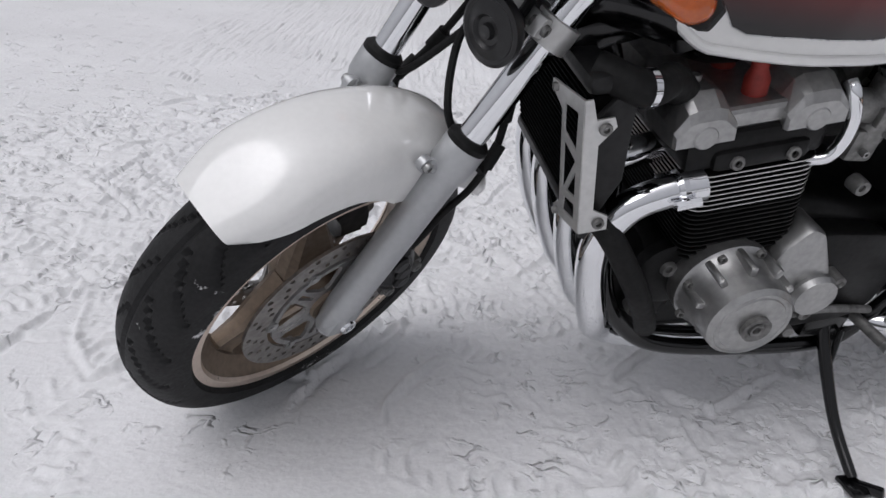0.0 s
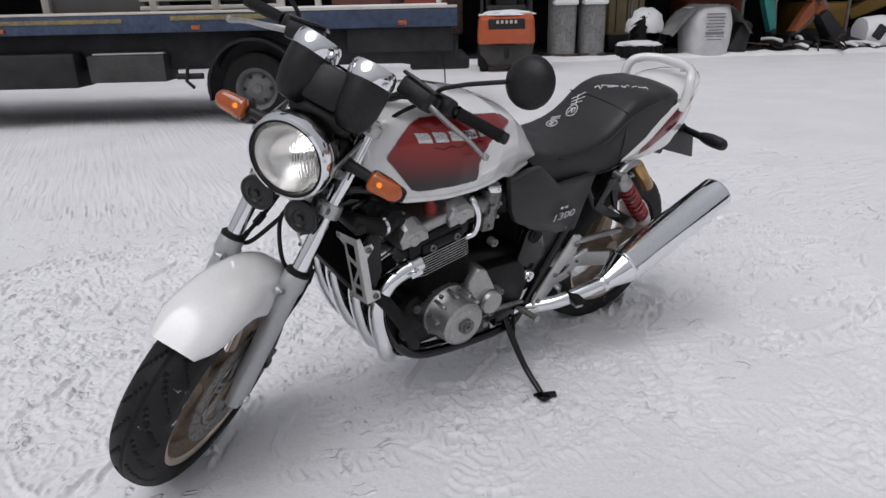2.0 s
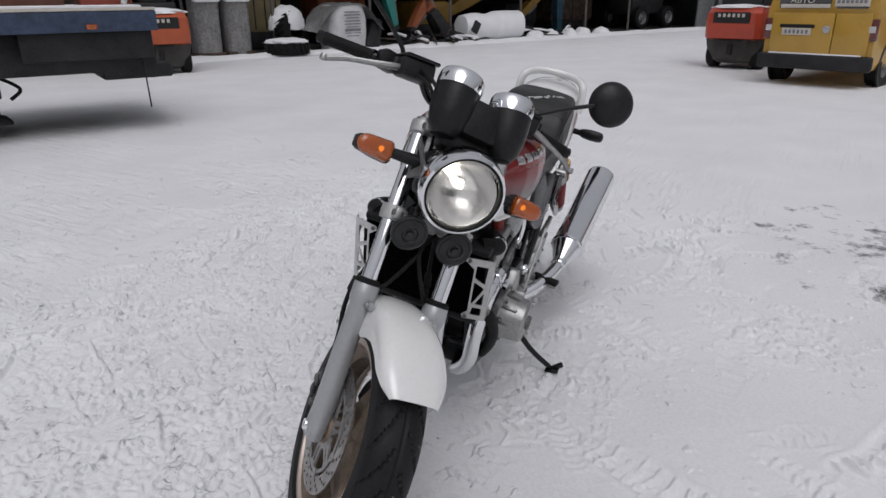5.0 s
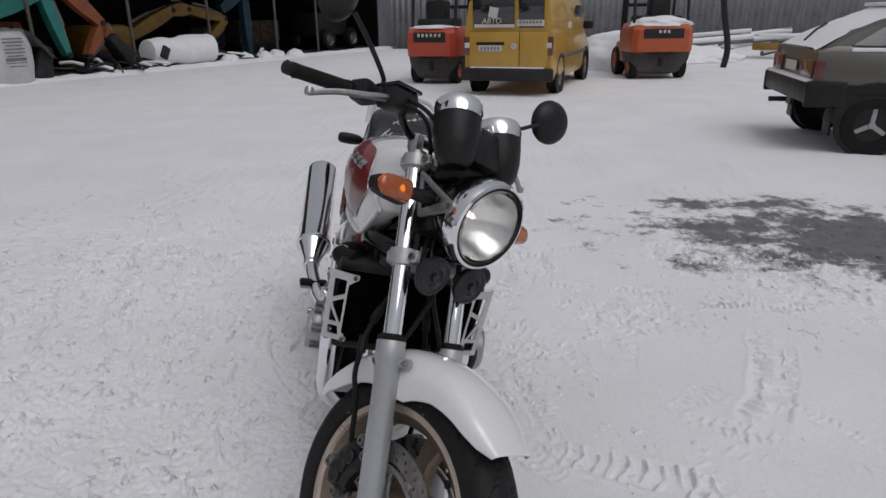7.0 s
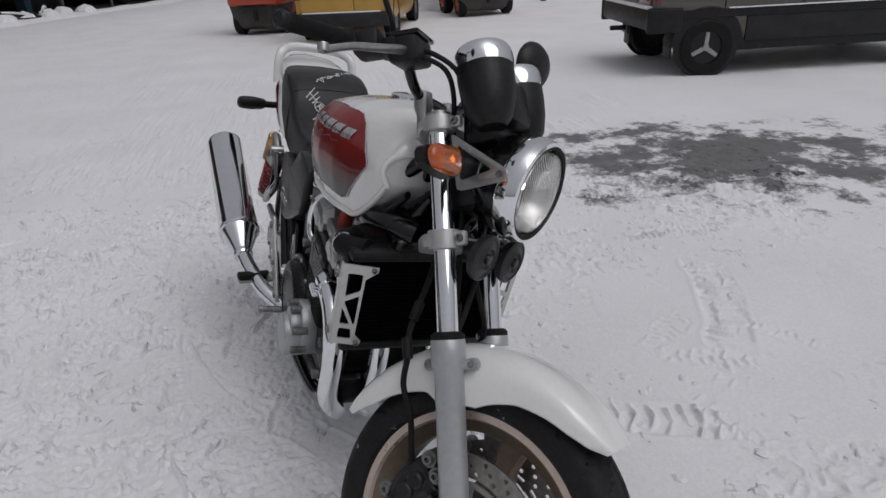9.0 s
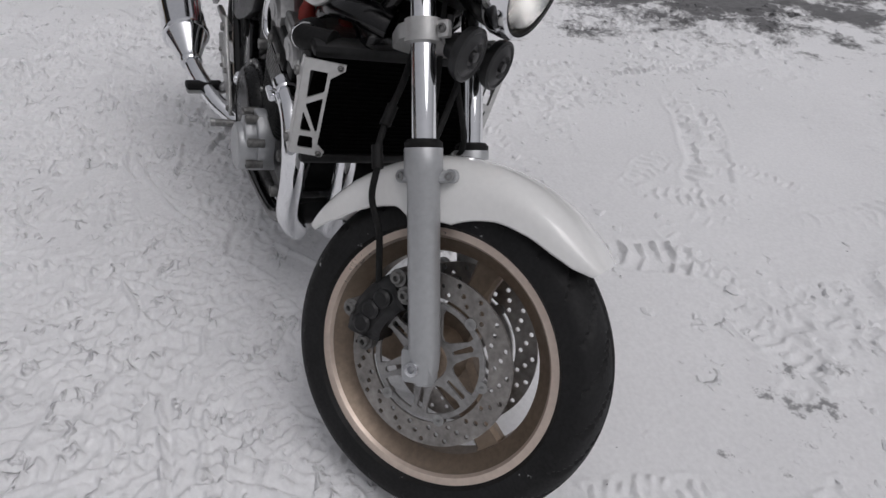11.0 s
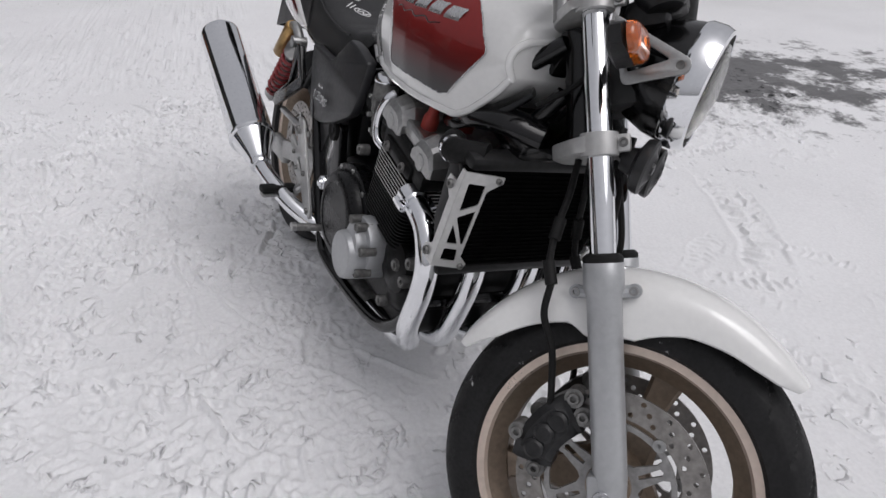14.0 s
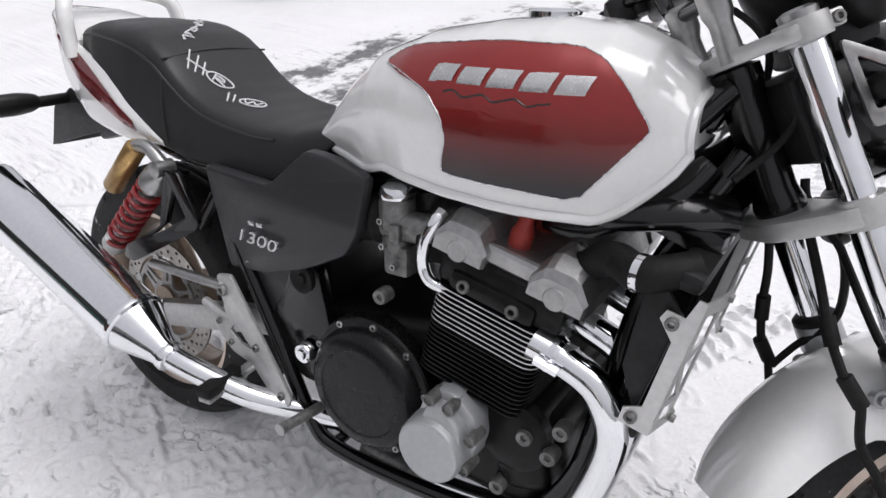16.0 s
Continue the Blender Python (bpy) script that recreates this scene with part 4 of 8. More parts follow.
for y in (-0.72, 0.72):
    cuboid("tail_lamp", van, (0.07, 0.13, 0.30), (-0.70, y, 0.83), LAMP_RED, 0.015, "red tail lamp")
    cuboid("reverse_lamp", van, (0.03, 0.09, 0.09), (-0.728, y, 0.84), LAMP_CLEAR, 0.01)
cuboid("window_sticker", van, (0.006, 0.70, 0.055), (-0.738, 0.235, 1.155), CREAM, 0.002, "white sticker strip")
cuboid("window_sticker", van, (0.006, 0.46, 0.10), (-0.738, -0.40, 1.20), CREAM, 0.002, "white sticker with grey bars")
for k in range(7):
    cuboid("sticker_bar", van, (0.004, 0.04, 0.045), (-0.743, -0.22 - 0.058 * k, 1.215), INK, 0.001)
part("window_lettering", lettering("ABTO", 0.13, 0.004, Matrix.Translation((-0.742, 0.28, 1.235)) @ Matrix.Rotation(radians(-90), 4, "Z") @ Matrix.Rotation(radians(90), 4, "X"), 0.15), CREAM, van, "white lettering", smooth=False)
cuboid("window_picture", van, (0.005, 0.16, 0.17), (-0.737, 0.25, 1.37), CREAM, 0.002, "white sticker shape", (12, 0, 0))
for y in (-W, W):
    s = math.copysign(1, y)
    road_wheel(van, (0, y - s * 0.10, 0.30), 0.305, 0.19, 180 if s > 0 else 0, DARK_RIM, 5)
    road_wheel(van, (2.72, y - s * 0.10, 0.30), 0.305, 0.19, 180 if s > 0 else 0, DARK_RIM, 5)
    for x in (0, 2.72):
        bm = bmesh.new()
        lathe(bm, [(0.30, s * (W - 0.02)), (0.37, s * (W - 0.02)), (0.37, s * (W + 0.006)), (0.30, s * (W + 0.004))], 32, "y", (x, 0, 0.31), closed=True)
        part("wheel_arch", bm, DARK_STEEL, van)
    cuboid("side_window", van, (0.85, 0.03, 0.38), (1.75, y * 0.945, 1.30), DARK_GLASS, 0.02, "dark side window", (s * -9, 0, 0))
    cuboid("side_moulding", van, (2.2, 0.03, 0.06), (1.35, y * 1.0, 0.62), GREY_PANEL, 0.01)
    cuboid("door_mirror", van, (0.12, 0.2, 0.16), (2.05, y + s * 0.12, 1.12), BLACK, 0.04, "black door mirror")
    cuboid("side_sticker", van, (0.35, 0.012, 0.2), (0.75, y * 0.985, 1.1), CREAM, 0.004, "white side sticker", (s * -3, 0, 0))


# ---- olive hatchback: x ahead, origin under its rear axle ----
car = thing("hatchback_car", pose(-5.46, 3.72, 0, 0, 0, 83), "dark olive hatchback car dusted with snow", "car")
W = 0.80
body = [(-0.67, 0.54, 0.80), (-0.65, 0.50, 0.98), (-0.4, 0.46, 1.02), (0.0, 0.42, 1.0), (0.45, 0.28, 0.99), (0.6, 0.28, 0.98), (1.6, 0.28, 0.95), (2.5, 0.30, 0.90), (3.1, 0.36, 0.80), (3.22, 0.45, 0.70)]
rows = []
for x, zl, zt in body:
    h = W * (0.97 if x < -0.6 or x > 3 else 1.0)
    rows.append([Vector(p) for p in [(x, -h * 0.95, zl), (x, -h, zl + 0.08), (x, -h * 1.01, (zl + zt) * 0.52), (x, -h * 0.97, zt - 0.04), (x, -h * 0.93, zt), (x, h * 0.93, zt), (x, h * 0.97, zt - 0.04), (x, h * 1.01, (zl + zt) * 0.52), (x, h, zl + 0.08), (x, h * 0.95, zl)]])
bm = bmesh.new()
rings(bm, rows)
part("car_body", bm, CAR_OLIVE, car, "dark olive painted body", angle=35)
rows = []
for x, z, w in ((-0.62, 0.97, 0.90), (-0.25, 1.16, 0.84), (0.22, 1.33, 0.76), (0.5, 1.375, 0.75), (1.2, 1.38, 0.74), (1.5, 1.33, 0.76), (2.2, 0.92, 0.88)):
    h = W * w
    rows.append([Vector(p) for p in [(x, -W * 0.93, 0.92), (x, -h, z - 0.03), (x, -h * 0.93, z), (x, h * 0.93, z), (x, h, z - 0.03), (x, W * 0.93, 0.92)]])
bm = bmesh.new()
rings(bm, rows)
cabin = part("cabin", bm, CAR_OLIVE, car, "olive roof and pillars", angle=35)
bm = bmesh.new()
rows = [[Vector((x, y, z + 0.012)) for y in np.linspace(-h, h, 7)] for x, z, h in ((-0.60, 0.99, 0.64), (-0.42, 1.068, 0.62), (-0.22, 1.155, 0.59), (0.0, 1.245, 0.565), (0.18, 1.315, 0.55))]
rings(bm, rows, closed_u=False, cap=False)
hw = part("hatch_window", bm, DARK_GLASS, car, "snow-streaked hatch window")
bm = bmesh.new()
rows = []
for k in range(15):
    x = -0.66 + 0.88 * k / 14
    z = interp(x, [(-0.66, 0.97), (-0.25, 1.14), (0.22, 1.335)]) + 0.03 + 0.01 * noise.noise((x * 6, 1, 2))
    w = 0.66 - 0.1 * k / 14
    rows.append([Vector((x, y, z + 0.012 * noise.noise((x * 9, y * 9, 5)) - 0.02 * (abs(y) > w * 0.95))) for y in np.linspace(-w, w, 13)])
rings(bm, rows, closed_u=False, cap=False)
part("hatch_snow", bm, SNOW, car, "snow lying on the hatch")
cuboid("roof_snow", car, (1.3, 1.1, 0.04), (0.85, 0, 1.395), SNOW, 0.018, "thin snow on the roof")
bar_line(car, "rear_wiper", [(-0.56, 0.0, 1.05), (-0.35, 0.2, 1.15), (-0.2, 0.35, 1.21)], 0.012, BLACK)
cuboid("rear_bumper", car, (0.22, 1.64, 0.22), (-0.65, 0, 0.585), BLACK, 0.05, "black plastic rear bumper")
for s in (-1, 1):
    cuboid("bumper_corner", car, (0.5, 0.06, 0.24), (-0.52, s * 0.81, 0.57), BLACK, 0.025)
    cuboid("tail_lamp", car, (0.05, 0.36, 0.17), (-0.675, s * 0.55, 0.80), LAMP_RED, 0.012, "red tail lamp")
    cuboid("lamp_side", car, (0.12, 0.03, 0.17), (-0.615, s * 0.785, 0.80), LAMP_RED, 0.01)
    cuboid("side_moulding", car, (3.4, 0.03, 0.08), (1.0, s * 0.815, 0.62), BLACK, 0.01, "black side moulding")
    cuboid("moulding_snow", car, (2.2, 0.035, 0.012), (1.3, s * 0.818, 0.668), SNOW, 0.003)
    cuboid("lower_cladding", car, (1.66, 0.02, 0.27), (1.24, s * 0.808, 0.47), DARK_STEEL, 0.006, "dark dirty lower door panel")
    cuboid("sill", car, (2.0, 0.04, 0.12), (1.2, s * 0.79, 0.30), BLACK, 0.02, "dark sill")
    bm = bmesh.new()
    q = [(-0.28, 1.02), (0.13, 1.0), (0.31, 1.30), (0.14, 1.27)]
    join(bm, plate([rounded([(x, z) for x, z in q], 0.03)], 0.02, 0.003, Matrix.Translation((0, s * 0.725, 0)) @ Matrix.Rotation(radians(90), 4, "X")))
    for v in bm.verts:
        v.co.y = s * (0.755 - 0.42 * (v.co.z - 0.98)) + (v.co.y - s * 0.725)
    part("quarter_window", bm, DARK_GLASS, car, "dark side window")
    for q in ([(0.22, 1.0), (0.95, 0.99), (0.93, 1.30), (0.38, 1.31)], [(1.03, 1.0), (1.85, 0.98), (1.45, 1.28), (1.01, 1.30)]):
        bm = plate([rounded(q, 0.03)], 0.02, 0.003, Matrix.Translation((0, s * 0.725, 0)) @ Matrix.Rotation(radians(90), 4, "X"))
        for v in bm.verts:
            v.co.y = s * (0.755 - 0.42 * (v.co.z - 0.98)) + (v.co.y - s * 0.725)
        part("door_window", bm, DARK_GLASS, car, "snow-specked door window")
    for x0, x1 in ((-0.28, 0.14), (0.2, 0.96), (1.02, 1.86)):
        cuboid("window_snow", car, (x1 - x0, 0.05, 0.035), ((x0 + x1) / 2, s * 0.765, 0.985), SNOW, 0.012)
    for x in (0.165, 0.985):
        cuboid("door_gap", car, (0.010, 0.006, 0.62), (x, s * 0.811, 0.66), BLACK, 0.002)
    for x in (0.36, 1.12):
        cuboid("door_handle", car, (0.16, 0.02, 0.035), (x, s * 0.815, 0.905), BLACK, 0.006, "black door handle")
        cuboid("handle_snow", car, (0.16, 0.03, 0.02), (x, s * 0.817, 0.932), SNOW, 0.006)
    for x in (0.0, 2.46):
        road_wheel(car, (x, s * 0.735, 0.285), 0.29, 0.19, 180 if s > 0 else 0, ALLOY, 0, 3)
        bm = bmesh.new()
        rows = []
        for k in range(15):
            a = math.pi * k / 14
            rows.append([Vector((x + r * math.cos(a), s * y, 0.30 + r * math.sin(a))) for r, y in ((0.33, 0.60), (0.33, 0.816), (0.385, 0.822), (0.40, 0.80), (0.40, 0.60))])
        rings(bm, rows)
        part("wheel_arch", bm, BLACK, car, "dark wheel arch")
        # flat black disc on the body side stands in for the arch's shaded hollow
        bm = bmesh.new()
        lathe(bm, [(0.005, s * 0.80), (0.345, s * 0.80), (0.345, s * 0.8155), (0.005, s * 0.8155)], 40, "y", (x, 0, 0.31))
        part("arch_dark_disc", bm, BLACK, car)
cuboid("bumper_snow", car, (0.14, 1.5, 0.03), (-0.70, 0, 0.70), SNOW, 0.012, "snow on the bumper")
cuboid("number_plate", car, (0.012, 0.4, 0.10), (-0.695, 0, 0.80), CREAM, 0.004, "snowy number plate")
cuboid("tow_hitch", car, (0.25, 0.06, 0.05), (-0.76, 0.15, 0.42), DARK_STEEL, 0.01, "dark tow hitch")
cuboid("mud_flap", car, (0.03, 0.2, 0.22), (-0.36, 0.66, 0.28), BLACK, 0.006)
cuboid("mud_flap", car, (0.03, 0.2, 0.22), (-0.36, -0.66, 0.28), BLACK, 0.006)


# its rear overhang is short
for ob in car.children_recursive:
    if ob.type == "MESH":
        for v in ob.data.vertices:
            if v.co.x < -0.32:
                v.co.x = -0.32 + (v.co.x + 0.32) * 0.72


# ---- along the shed front: s along it, d into it ----
def at_shed(s, d, z=0.0, turn=0.0):
    return SHED @ pose(s, d, z, 0, 0, turn)


for s, lab in ((-1.0, "wrapped grey machine with snow on its cover"), (-0.27, "tall grey machine in plastic wrap")):
    w = thing("wrapped_machine", at_shed(s, 0.75, 0.03), lab, "machine", "wrapped machines by the shed")
    bm = bmesh.new()
    rows = []
    for k in range(18):
        z = 2.0 * k / 17
        row = []
        for j in range(20):
            a = 2 * math.pi * j / 20
            r = 1 + 0.05 * noise.noise((math.cos(a) * 3, math.sin(a) * 3 + s * 5, z * 3))
            row.append(Vector((0.31 * r * math.copysign(abs(math.cos(a)) ** 0.5, math.cos(a)), 0.35 * r * math.copysign(abs(math.sin(a)) ** 0.5, math.sin(a)), z)))
        rows.append(row)
    rings(bm, rows)
    part("wrapped_body", bm, WRAP, w, "grey body in clear wrap")
    cuboid("snow_ledge", w, (0.6, 0.3, 0.12), (0, -0.28, 1.28), SNOW, 0.05, "snow caught on the wrap")
    cuboid("paper_label", w, (0.25, 0.01, 0.15), (0.05, -0.36, 1.62), CREAM, 0.003, "white paper label")
    cuboid("pallet", w, (0.66, 0.7, 0.10), (0, 0, 0.05), RUST, 0.01, "wooden pallet")

for s, d, z, r, wd, lab in ((0.68, -0.05, 0.0, 0.50, 0.30, "tractor tyre lying under snow"), (1.12, 0.75, 0.3, 0.46, 0.32, "big tyre capped with snow")):
    t = thing("tractor_tyre", at_shed(s, d, 0.03), lab, "tyre", "tractor tyres by the shed")
    lying = z == 0.0
    bm = bmesh.new()
    lathe(bm, [(r * 0.5, 0.0), (r * 0.95, 0.01), (r, 0.06), (r, wd - 0.06), (r * 0.95, wd - 0.01), (r * 0.5, wd)], 40, "z", closed=True)
    part("tyre_carcass", bm, RUBBER, t, "", Matrix.Identity(4) if lying else pose(0, 0, r, 80, 0, 20))
    for k in range(20):
        a = 2 * math.pi * k / 20
        bm = bmesh.new()
        box(bm, (0.06, 0.05, wd * 0.95), (r + 0.01, 0, wd * 0.5), 0.012, (22, 0, 0))
        part("tread_lug", bm, RUBBER, t, "", (Matrix.Identity(4) if lying else pose(0, 0, r, 80, 0, 20)) @ Matrix.Rotation(a, 4, "Z"))
    bm = bmesh.new()
    bmesh.ops.create_icosphere(bm, subdivisions=4, radius=1)
    for v in bm.verts:
        k = 1 + 0.15 * noise.noise(v.co * 3 + Vector((s, 0, 0)))
        v.co = Vector((v.co.x * r * 1.02 * k, v.co.y * r * (1.02 if lying else 0.7) * k, (wd if lying else r * 1.45) + max(v.co.z, -0.3) * (0.09 if lying else 0.45) * k))
    part("snow_cap", bm, SNOW, t, "thick cap of snow")

sack = thing("bulk_sack", at_shed(2.42, 0.25, 0.03), "white woven bulk sack with printed lines, snow on top", "sack")
bm = bmesh.new()
rows = []
for k in range(20):
    z = 1.12 * k / 19
    row = []
    for j in range(28):
        a = 2 * math.pi * j / 28
        bul = 1 + 0.10 * math.sin(math.pi * z / 1.12) - 0.25 * max(0, z - 0.9) + 0.03 * noise.noise((math.cos(a) * 4, math.sin(a) * 4, z * 5))
        row.append(Vector((0.50 * bul * math.copysign(abs(math.cos(a)) ** 0.6, math.cos(a)), 0.5 * bul * math.copysign(abs(math.sin(a)) ** 0.6, math.sin(a)), z)))
    rows.append(row)
rings(bm, rows)
part("sack_body", bm, SACK, sack, "white woven fabric")
for k in range(9):
    cuboid("printed_bar", sack, (0.46 - 0.1 * (k % 3 == 2), 0.01, 0.025 if k != 6 else 0.07), (0.0, -0.555 + 0.004 * abs(k - 4), 0.95 - 0.072 * k), INK, 0.003)
bm = bmesh.new()
rows = []
for k in range(13):
    x = -1.0 + 2.0 * k / 12
    z = 1.16 - 0.75 * max(0, abs(x) - 0.42) ** 1.1 * 1.6
    rows.append([Vector((x, y, z + 0.04 * noise.noise((x * 4, y * 4, 2)) - 0.28 * max(0, abs(y) - 0.35))) for y in np.linspace(-0.5, 0.6, 9)])
rings(bm, rows, closed_u=False, cap=False)
part("tarpaulin", bm, WRAP, sack, "grey tarpaulin draped over, dusted with snow")
cuboid("loader_bucket", thing("loader_bucket_attachment", at_shed(3.25, 0.2, 0.03), "dark steel loader bucket edged with snow", "bucket"), (0.5, 0.7, 0.8), (0, 0, 0.4), DARK_STEEL, 0.08, "dark steel shell", (0, 24, 0), 0.6)


def arm(name, m, label, material, bends, wide, tool):
    """An excavator arm: bent box sections, rams and a bucket. Points are (x, z) in its plane."""
    e = thing(name, m, label, "excavator arm", "excavator arms in the shed")
    for (a, b, w0, w1) in bends:
        d = Vector((b[0] - a[0], 0, b[1] - a[1]))
        up = Vector((-d.z, 0, d.x)).normalized()
        rows = []
        for k in range(7):
            f = k / 6
            p = Vector((a[0], 0, a[1])) + d * f
            w = (w0 + (w1 - w0) * f) * (1 + 0.35 * math.sin(math.pi * f))
            rows.append([p + up * w + Vector((0, -wide, 0)), p + up * w + Vector((0, wide, 0)), p - up * w + Vector((0, wide, 0)), p - up * w + Vector((0, -wide, 0))])
        bm = bmesh.new()
        rings(bm, rows)
        part("arm_section", bm, material, e, "painted box-section arm", smooth=False)
        bm = bmesh.new()
        lathe(bm, [(0.01, -wide - 0.03), (0.07, -wide - 0.03), (0.07, wide + 0.03), (0.01, wide + 0.03)], 16, "y", (b[0], 0, b[1]))
        part("arm_pin", bm, DARK_STEEL, e)
        bm = bmesh.new()
        off = up * (max(w0, w1) * 1.9)
        tube(bm, [Vector((a[0], 0, a[1])) + d * 0.15 + off, Vector((a[0], 0, a[1])) + d * 0.55 + off], 0.05, 10, smooth=False)
        tube(bm, [Vector((a[0], 0, a[1])) + d * 0.5 + off, Vector((a[0], 0, a[1])) + d * 0.95 + off * 0.6], 0.028, 10, smooth=False)
        part("hydraulic_ram", bm, ALLOY_DULL, e, "steel hydraulic ram")
    if tool:
        x, z, r = tool
        bm = bmesh.new()
        rows = []
        for k in range(11):
            a = radians(200 + 190 * k / 10)
            rows.append([Vector((x + rr * math.cos(a), y, z + rr * math.sin(a) * 0.9)) for rr, y in ((r, -0.3), (r, 0.3), (r - 0.03, 0.3), (r - 0.03, -0.3))])
        rings(bm, rows)
        part("bucket", bm, DARK_STEEL, e, "dark steel digging bucket edged with snow")
    return e


arm("excavator_arm", at_shed(4.25, 1.0, 0.0), "teal excavator arm reaching down in the shed", TEAL, [((-1.5, 1.5), (-0.2, 1.95), 0.16, 0.13), ((-0.08, 1.95), (0.32, 0.5), 0.12, 0.07)], 0.12, (0.45, 0.32, 0.26))
arm("excavator_arm", at_shed(5.5, 0.9, 0.0), "faded orange excavator arm with a dark bucket", EXC_ORANGE, [((-0.9, 2.1), (0.1, 1.25), 0.13, 0.11), ((0.12, 1.2), (-0.45, 0.45), 0.12, 0.06), ((0.1, 1.2), (0.36, 0.75), 0.11, 0.09)], 0.12, None)
cuboid("bucket", bpy.data.objects["excavator_arm.001"], (0.42, 0.6, 1.0), (0.5, -0.1, 0.55), DARK_STEEL, 0.08, "dark bucket edged with snow", (0, -38, 0), 0.7)
arm("excavator_arm", at_shed(9.5, 1.9, 0.0), "yellow excavator arm arched over the scrap", EXC_YELLOW, [((-2.3, 0.85), (-0.55, 1.58), 0.13, 0.15), ((-0.55, 1.58), (0.1, 1.60), 0.15, 0.14), ((0.1, 1.60), (1.7, 1.30), 0.13, 0.09), ((1.72, 1.28), (0.75, 0.6), 0.11, 0.07)], 0.14, None)
cuboid("machine_body", bpy.data.objects["excavator_arm.002"], (1.3, 1.4, 0.9), (-3.0, 0.4, 0.75), EXC_YELLOW, 0.15, "yellow machine body")
cuboid("track", bpy.data.objects["excavator_arm.002"], (2.2, 0.4, 0.5), (-2.8, -0.3, 0.28), DARK_STEEL, 0.2, "dark crawler track")
arm("excavator_arm", at_shed(12.6, 2.2, 0.0), "blue-green machine arm in the shed", BLUE_STEEL, [((-1.2, 1.6), (-0.1, 2.2), 0.15, 0.15), ((0.0, 2.2), (0.05, 0.06), 0.13, 0.11)], 0.12, None)
for s, d, size, mat, lab in ((1.0, 2.2, (1.0, 0.9, 1.7), WALL_CREAM, "dim cream machine body deep in the shed"), (3.6, 2.8, (1.6, 1.2, 1.5), EXC_ORANGE, "dim orange machine body deep in the shed"), (-4.5, 2.5, (2.4, 1.5, 2.2), RUST, "dark red machine deep in the shed"), (14.0, 3.5, (2.4, 1.6, 1.4), RUST, "dark scrap machine deep in the shed"), (11.2, 3.2, (1.6, 1.2, 1.2), DARK_STEEL, "dark machine body in the shed")):
    o = thing("stored_machine", at_shed(s, d, 0.045), lab, "machine", "stored machines in the shed")
    cuboid("machine_body", o, (size[0], size[1], size[2] * 0.62), (0, 0, size[2] * 0.55), mat, 0.12, "painted steel body")
    cuboid("machine_base", o, (size[0] * 0.9, size[1] * 0.9, size[2] * 0.3), (0, 0, size[2] * 0.15), DARK_STEEL, 0.05, "dark steel base")
    for k in range(3):
        cuboid("panel_seam", o, (0.03, 0.03, size[2] * 0.5), (size[0] * (k - 1) * 0.3, -size[1] / 2, size[2] * 0.55), DARK_STEEL, 0.008)

loader = thing("wheel_loader", at_shed(17.2, 1.5, 0.045), "dark old wheel loader parked in the shed mouth", "loader")
cuboid("machine_body", loader, (2.0, 1.3, 0.9), (-0.3, 0.5, 1.0), DARK_STEEL, 0.1, "dark steel body")
cuboid("cab", loader, (0.9, 1.2, 1.1), (-0.2, 0.5, 1.95), DARK_STEEL, 0.08, "dark cab")
for x in (-0.95, 0.75):
    road_wheel(loader, (x, -0.25, 0.42), 0.42, 0.3, 0, SHEET_GREY, 5)
    road_wheel(loader, (x, 1.25, 0.42), 0.42, 0.3, 180, SHEET_GREY, 5)

roll = thing("snowy_tank", at_shed(7.82, 0.55, 0.03), "steel tank on its side thickly covered with snow", "tank")
bm = bmesh.new()
rows = []
for k in range(25):
    x = -1.15 + 2.3 * k / 24
    rr = (0.40 if x > 0 else 0.36) * (1 - 0.3 * max(0, -x - 0.75)) * (1 - 0.10 * math.exp(-((x + 0.25) / 0.18) ** 2))
    row = []
    for j in range(28):
        a = 2 * math.pi * j / 28
        r = rr * (1 + 0.06 * noise.noise((x * 2.5, math.cos(a) * 2, math.sin(a) * 2)) + 0.10 * max(0, math.sin(a)))
        row.append(Vector((x, r * math.cos(a), 0.42 + r * math.sin(a))))
    rows.append(row)
rings(bm, rows)
part("tank_shell", bm, SNOW, roll, "shell under thick snow")
bm = bmesh.new()
lathe(bm, [(0.01, 1.15), (0.37, 1.15), (0.37, 1.165), (0.01, 1.165)], 28, "x", (0, 0, 0.40))
part("tank_end", bm, SHEET_GREY, roll, "grey flat end")
bm = bmesh.new()
box(bm, (0.25, 0.10, 0.35), (-0.85, -0.35, 0.42), 0.04, (0, 30, 0))
part("tank_bracket", bm, DARK_STEEL, roll)
rng = random.Random(11)
for k in range(26):
    s = rng.choice([rng.uniform(5.9, 6.8), rng.uniform(9.1, 12.8), rng.uniform(3.6, 6.0)])
    o = thing("scrap_bar", at_shed(s, rng.uniform(-0.1, 0.9), rng.uniform(0.04, 0.25), rng.uniform(0, 180)), "rusty scrap steel bar lying in the snow", "scrap", "scrap along the shed")
    ln = rng.uniform(0.3, 1.1)
    bar_line(o, "bar", [(-ln / 2, 0, 0), (0, 0, rng.uniform(0.0, 0.2)), (ln / 2, 0, rng.uniform(-0.02, 0.3))], rng.uniform(0.015, 0.05), rng.choice([RUST, DARK_STEEL, DARK_STEEL]), "", True)
    if k % 3 == 0:
        bar_line(o, "snow_cover", [(-ln / 2, 0, 0.05), (0, 0, 0.12), (ln / 2, 0, 0.1)], 0.04, SNOW, "", True)
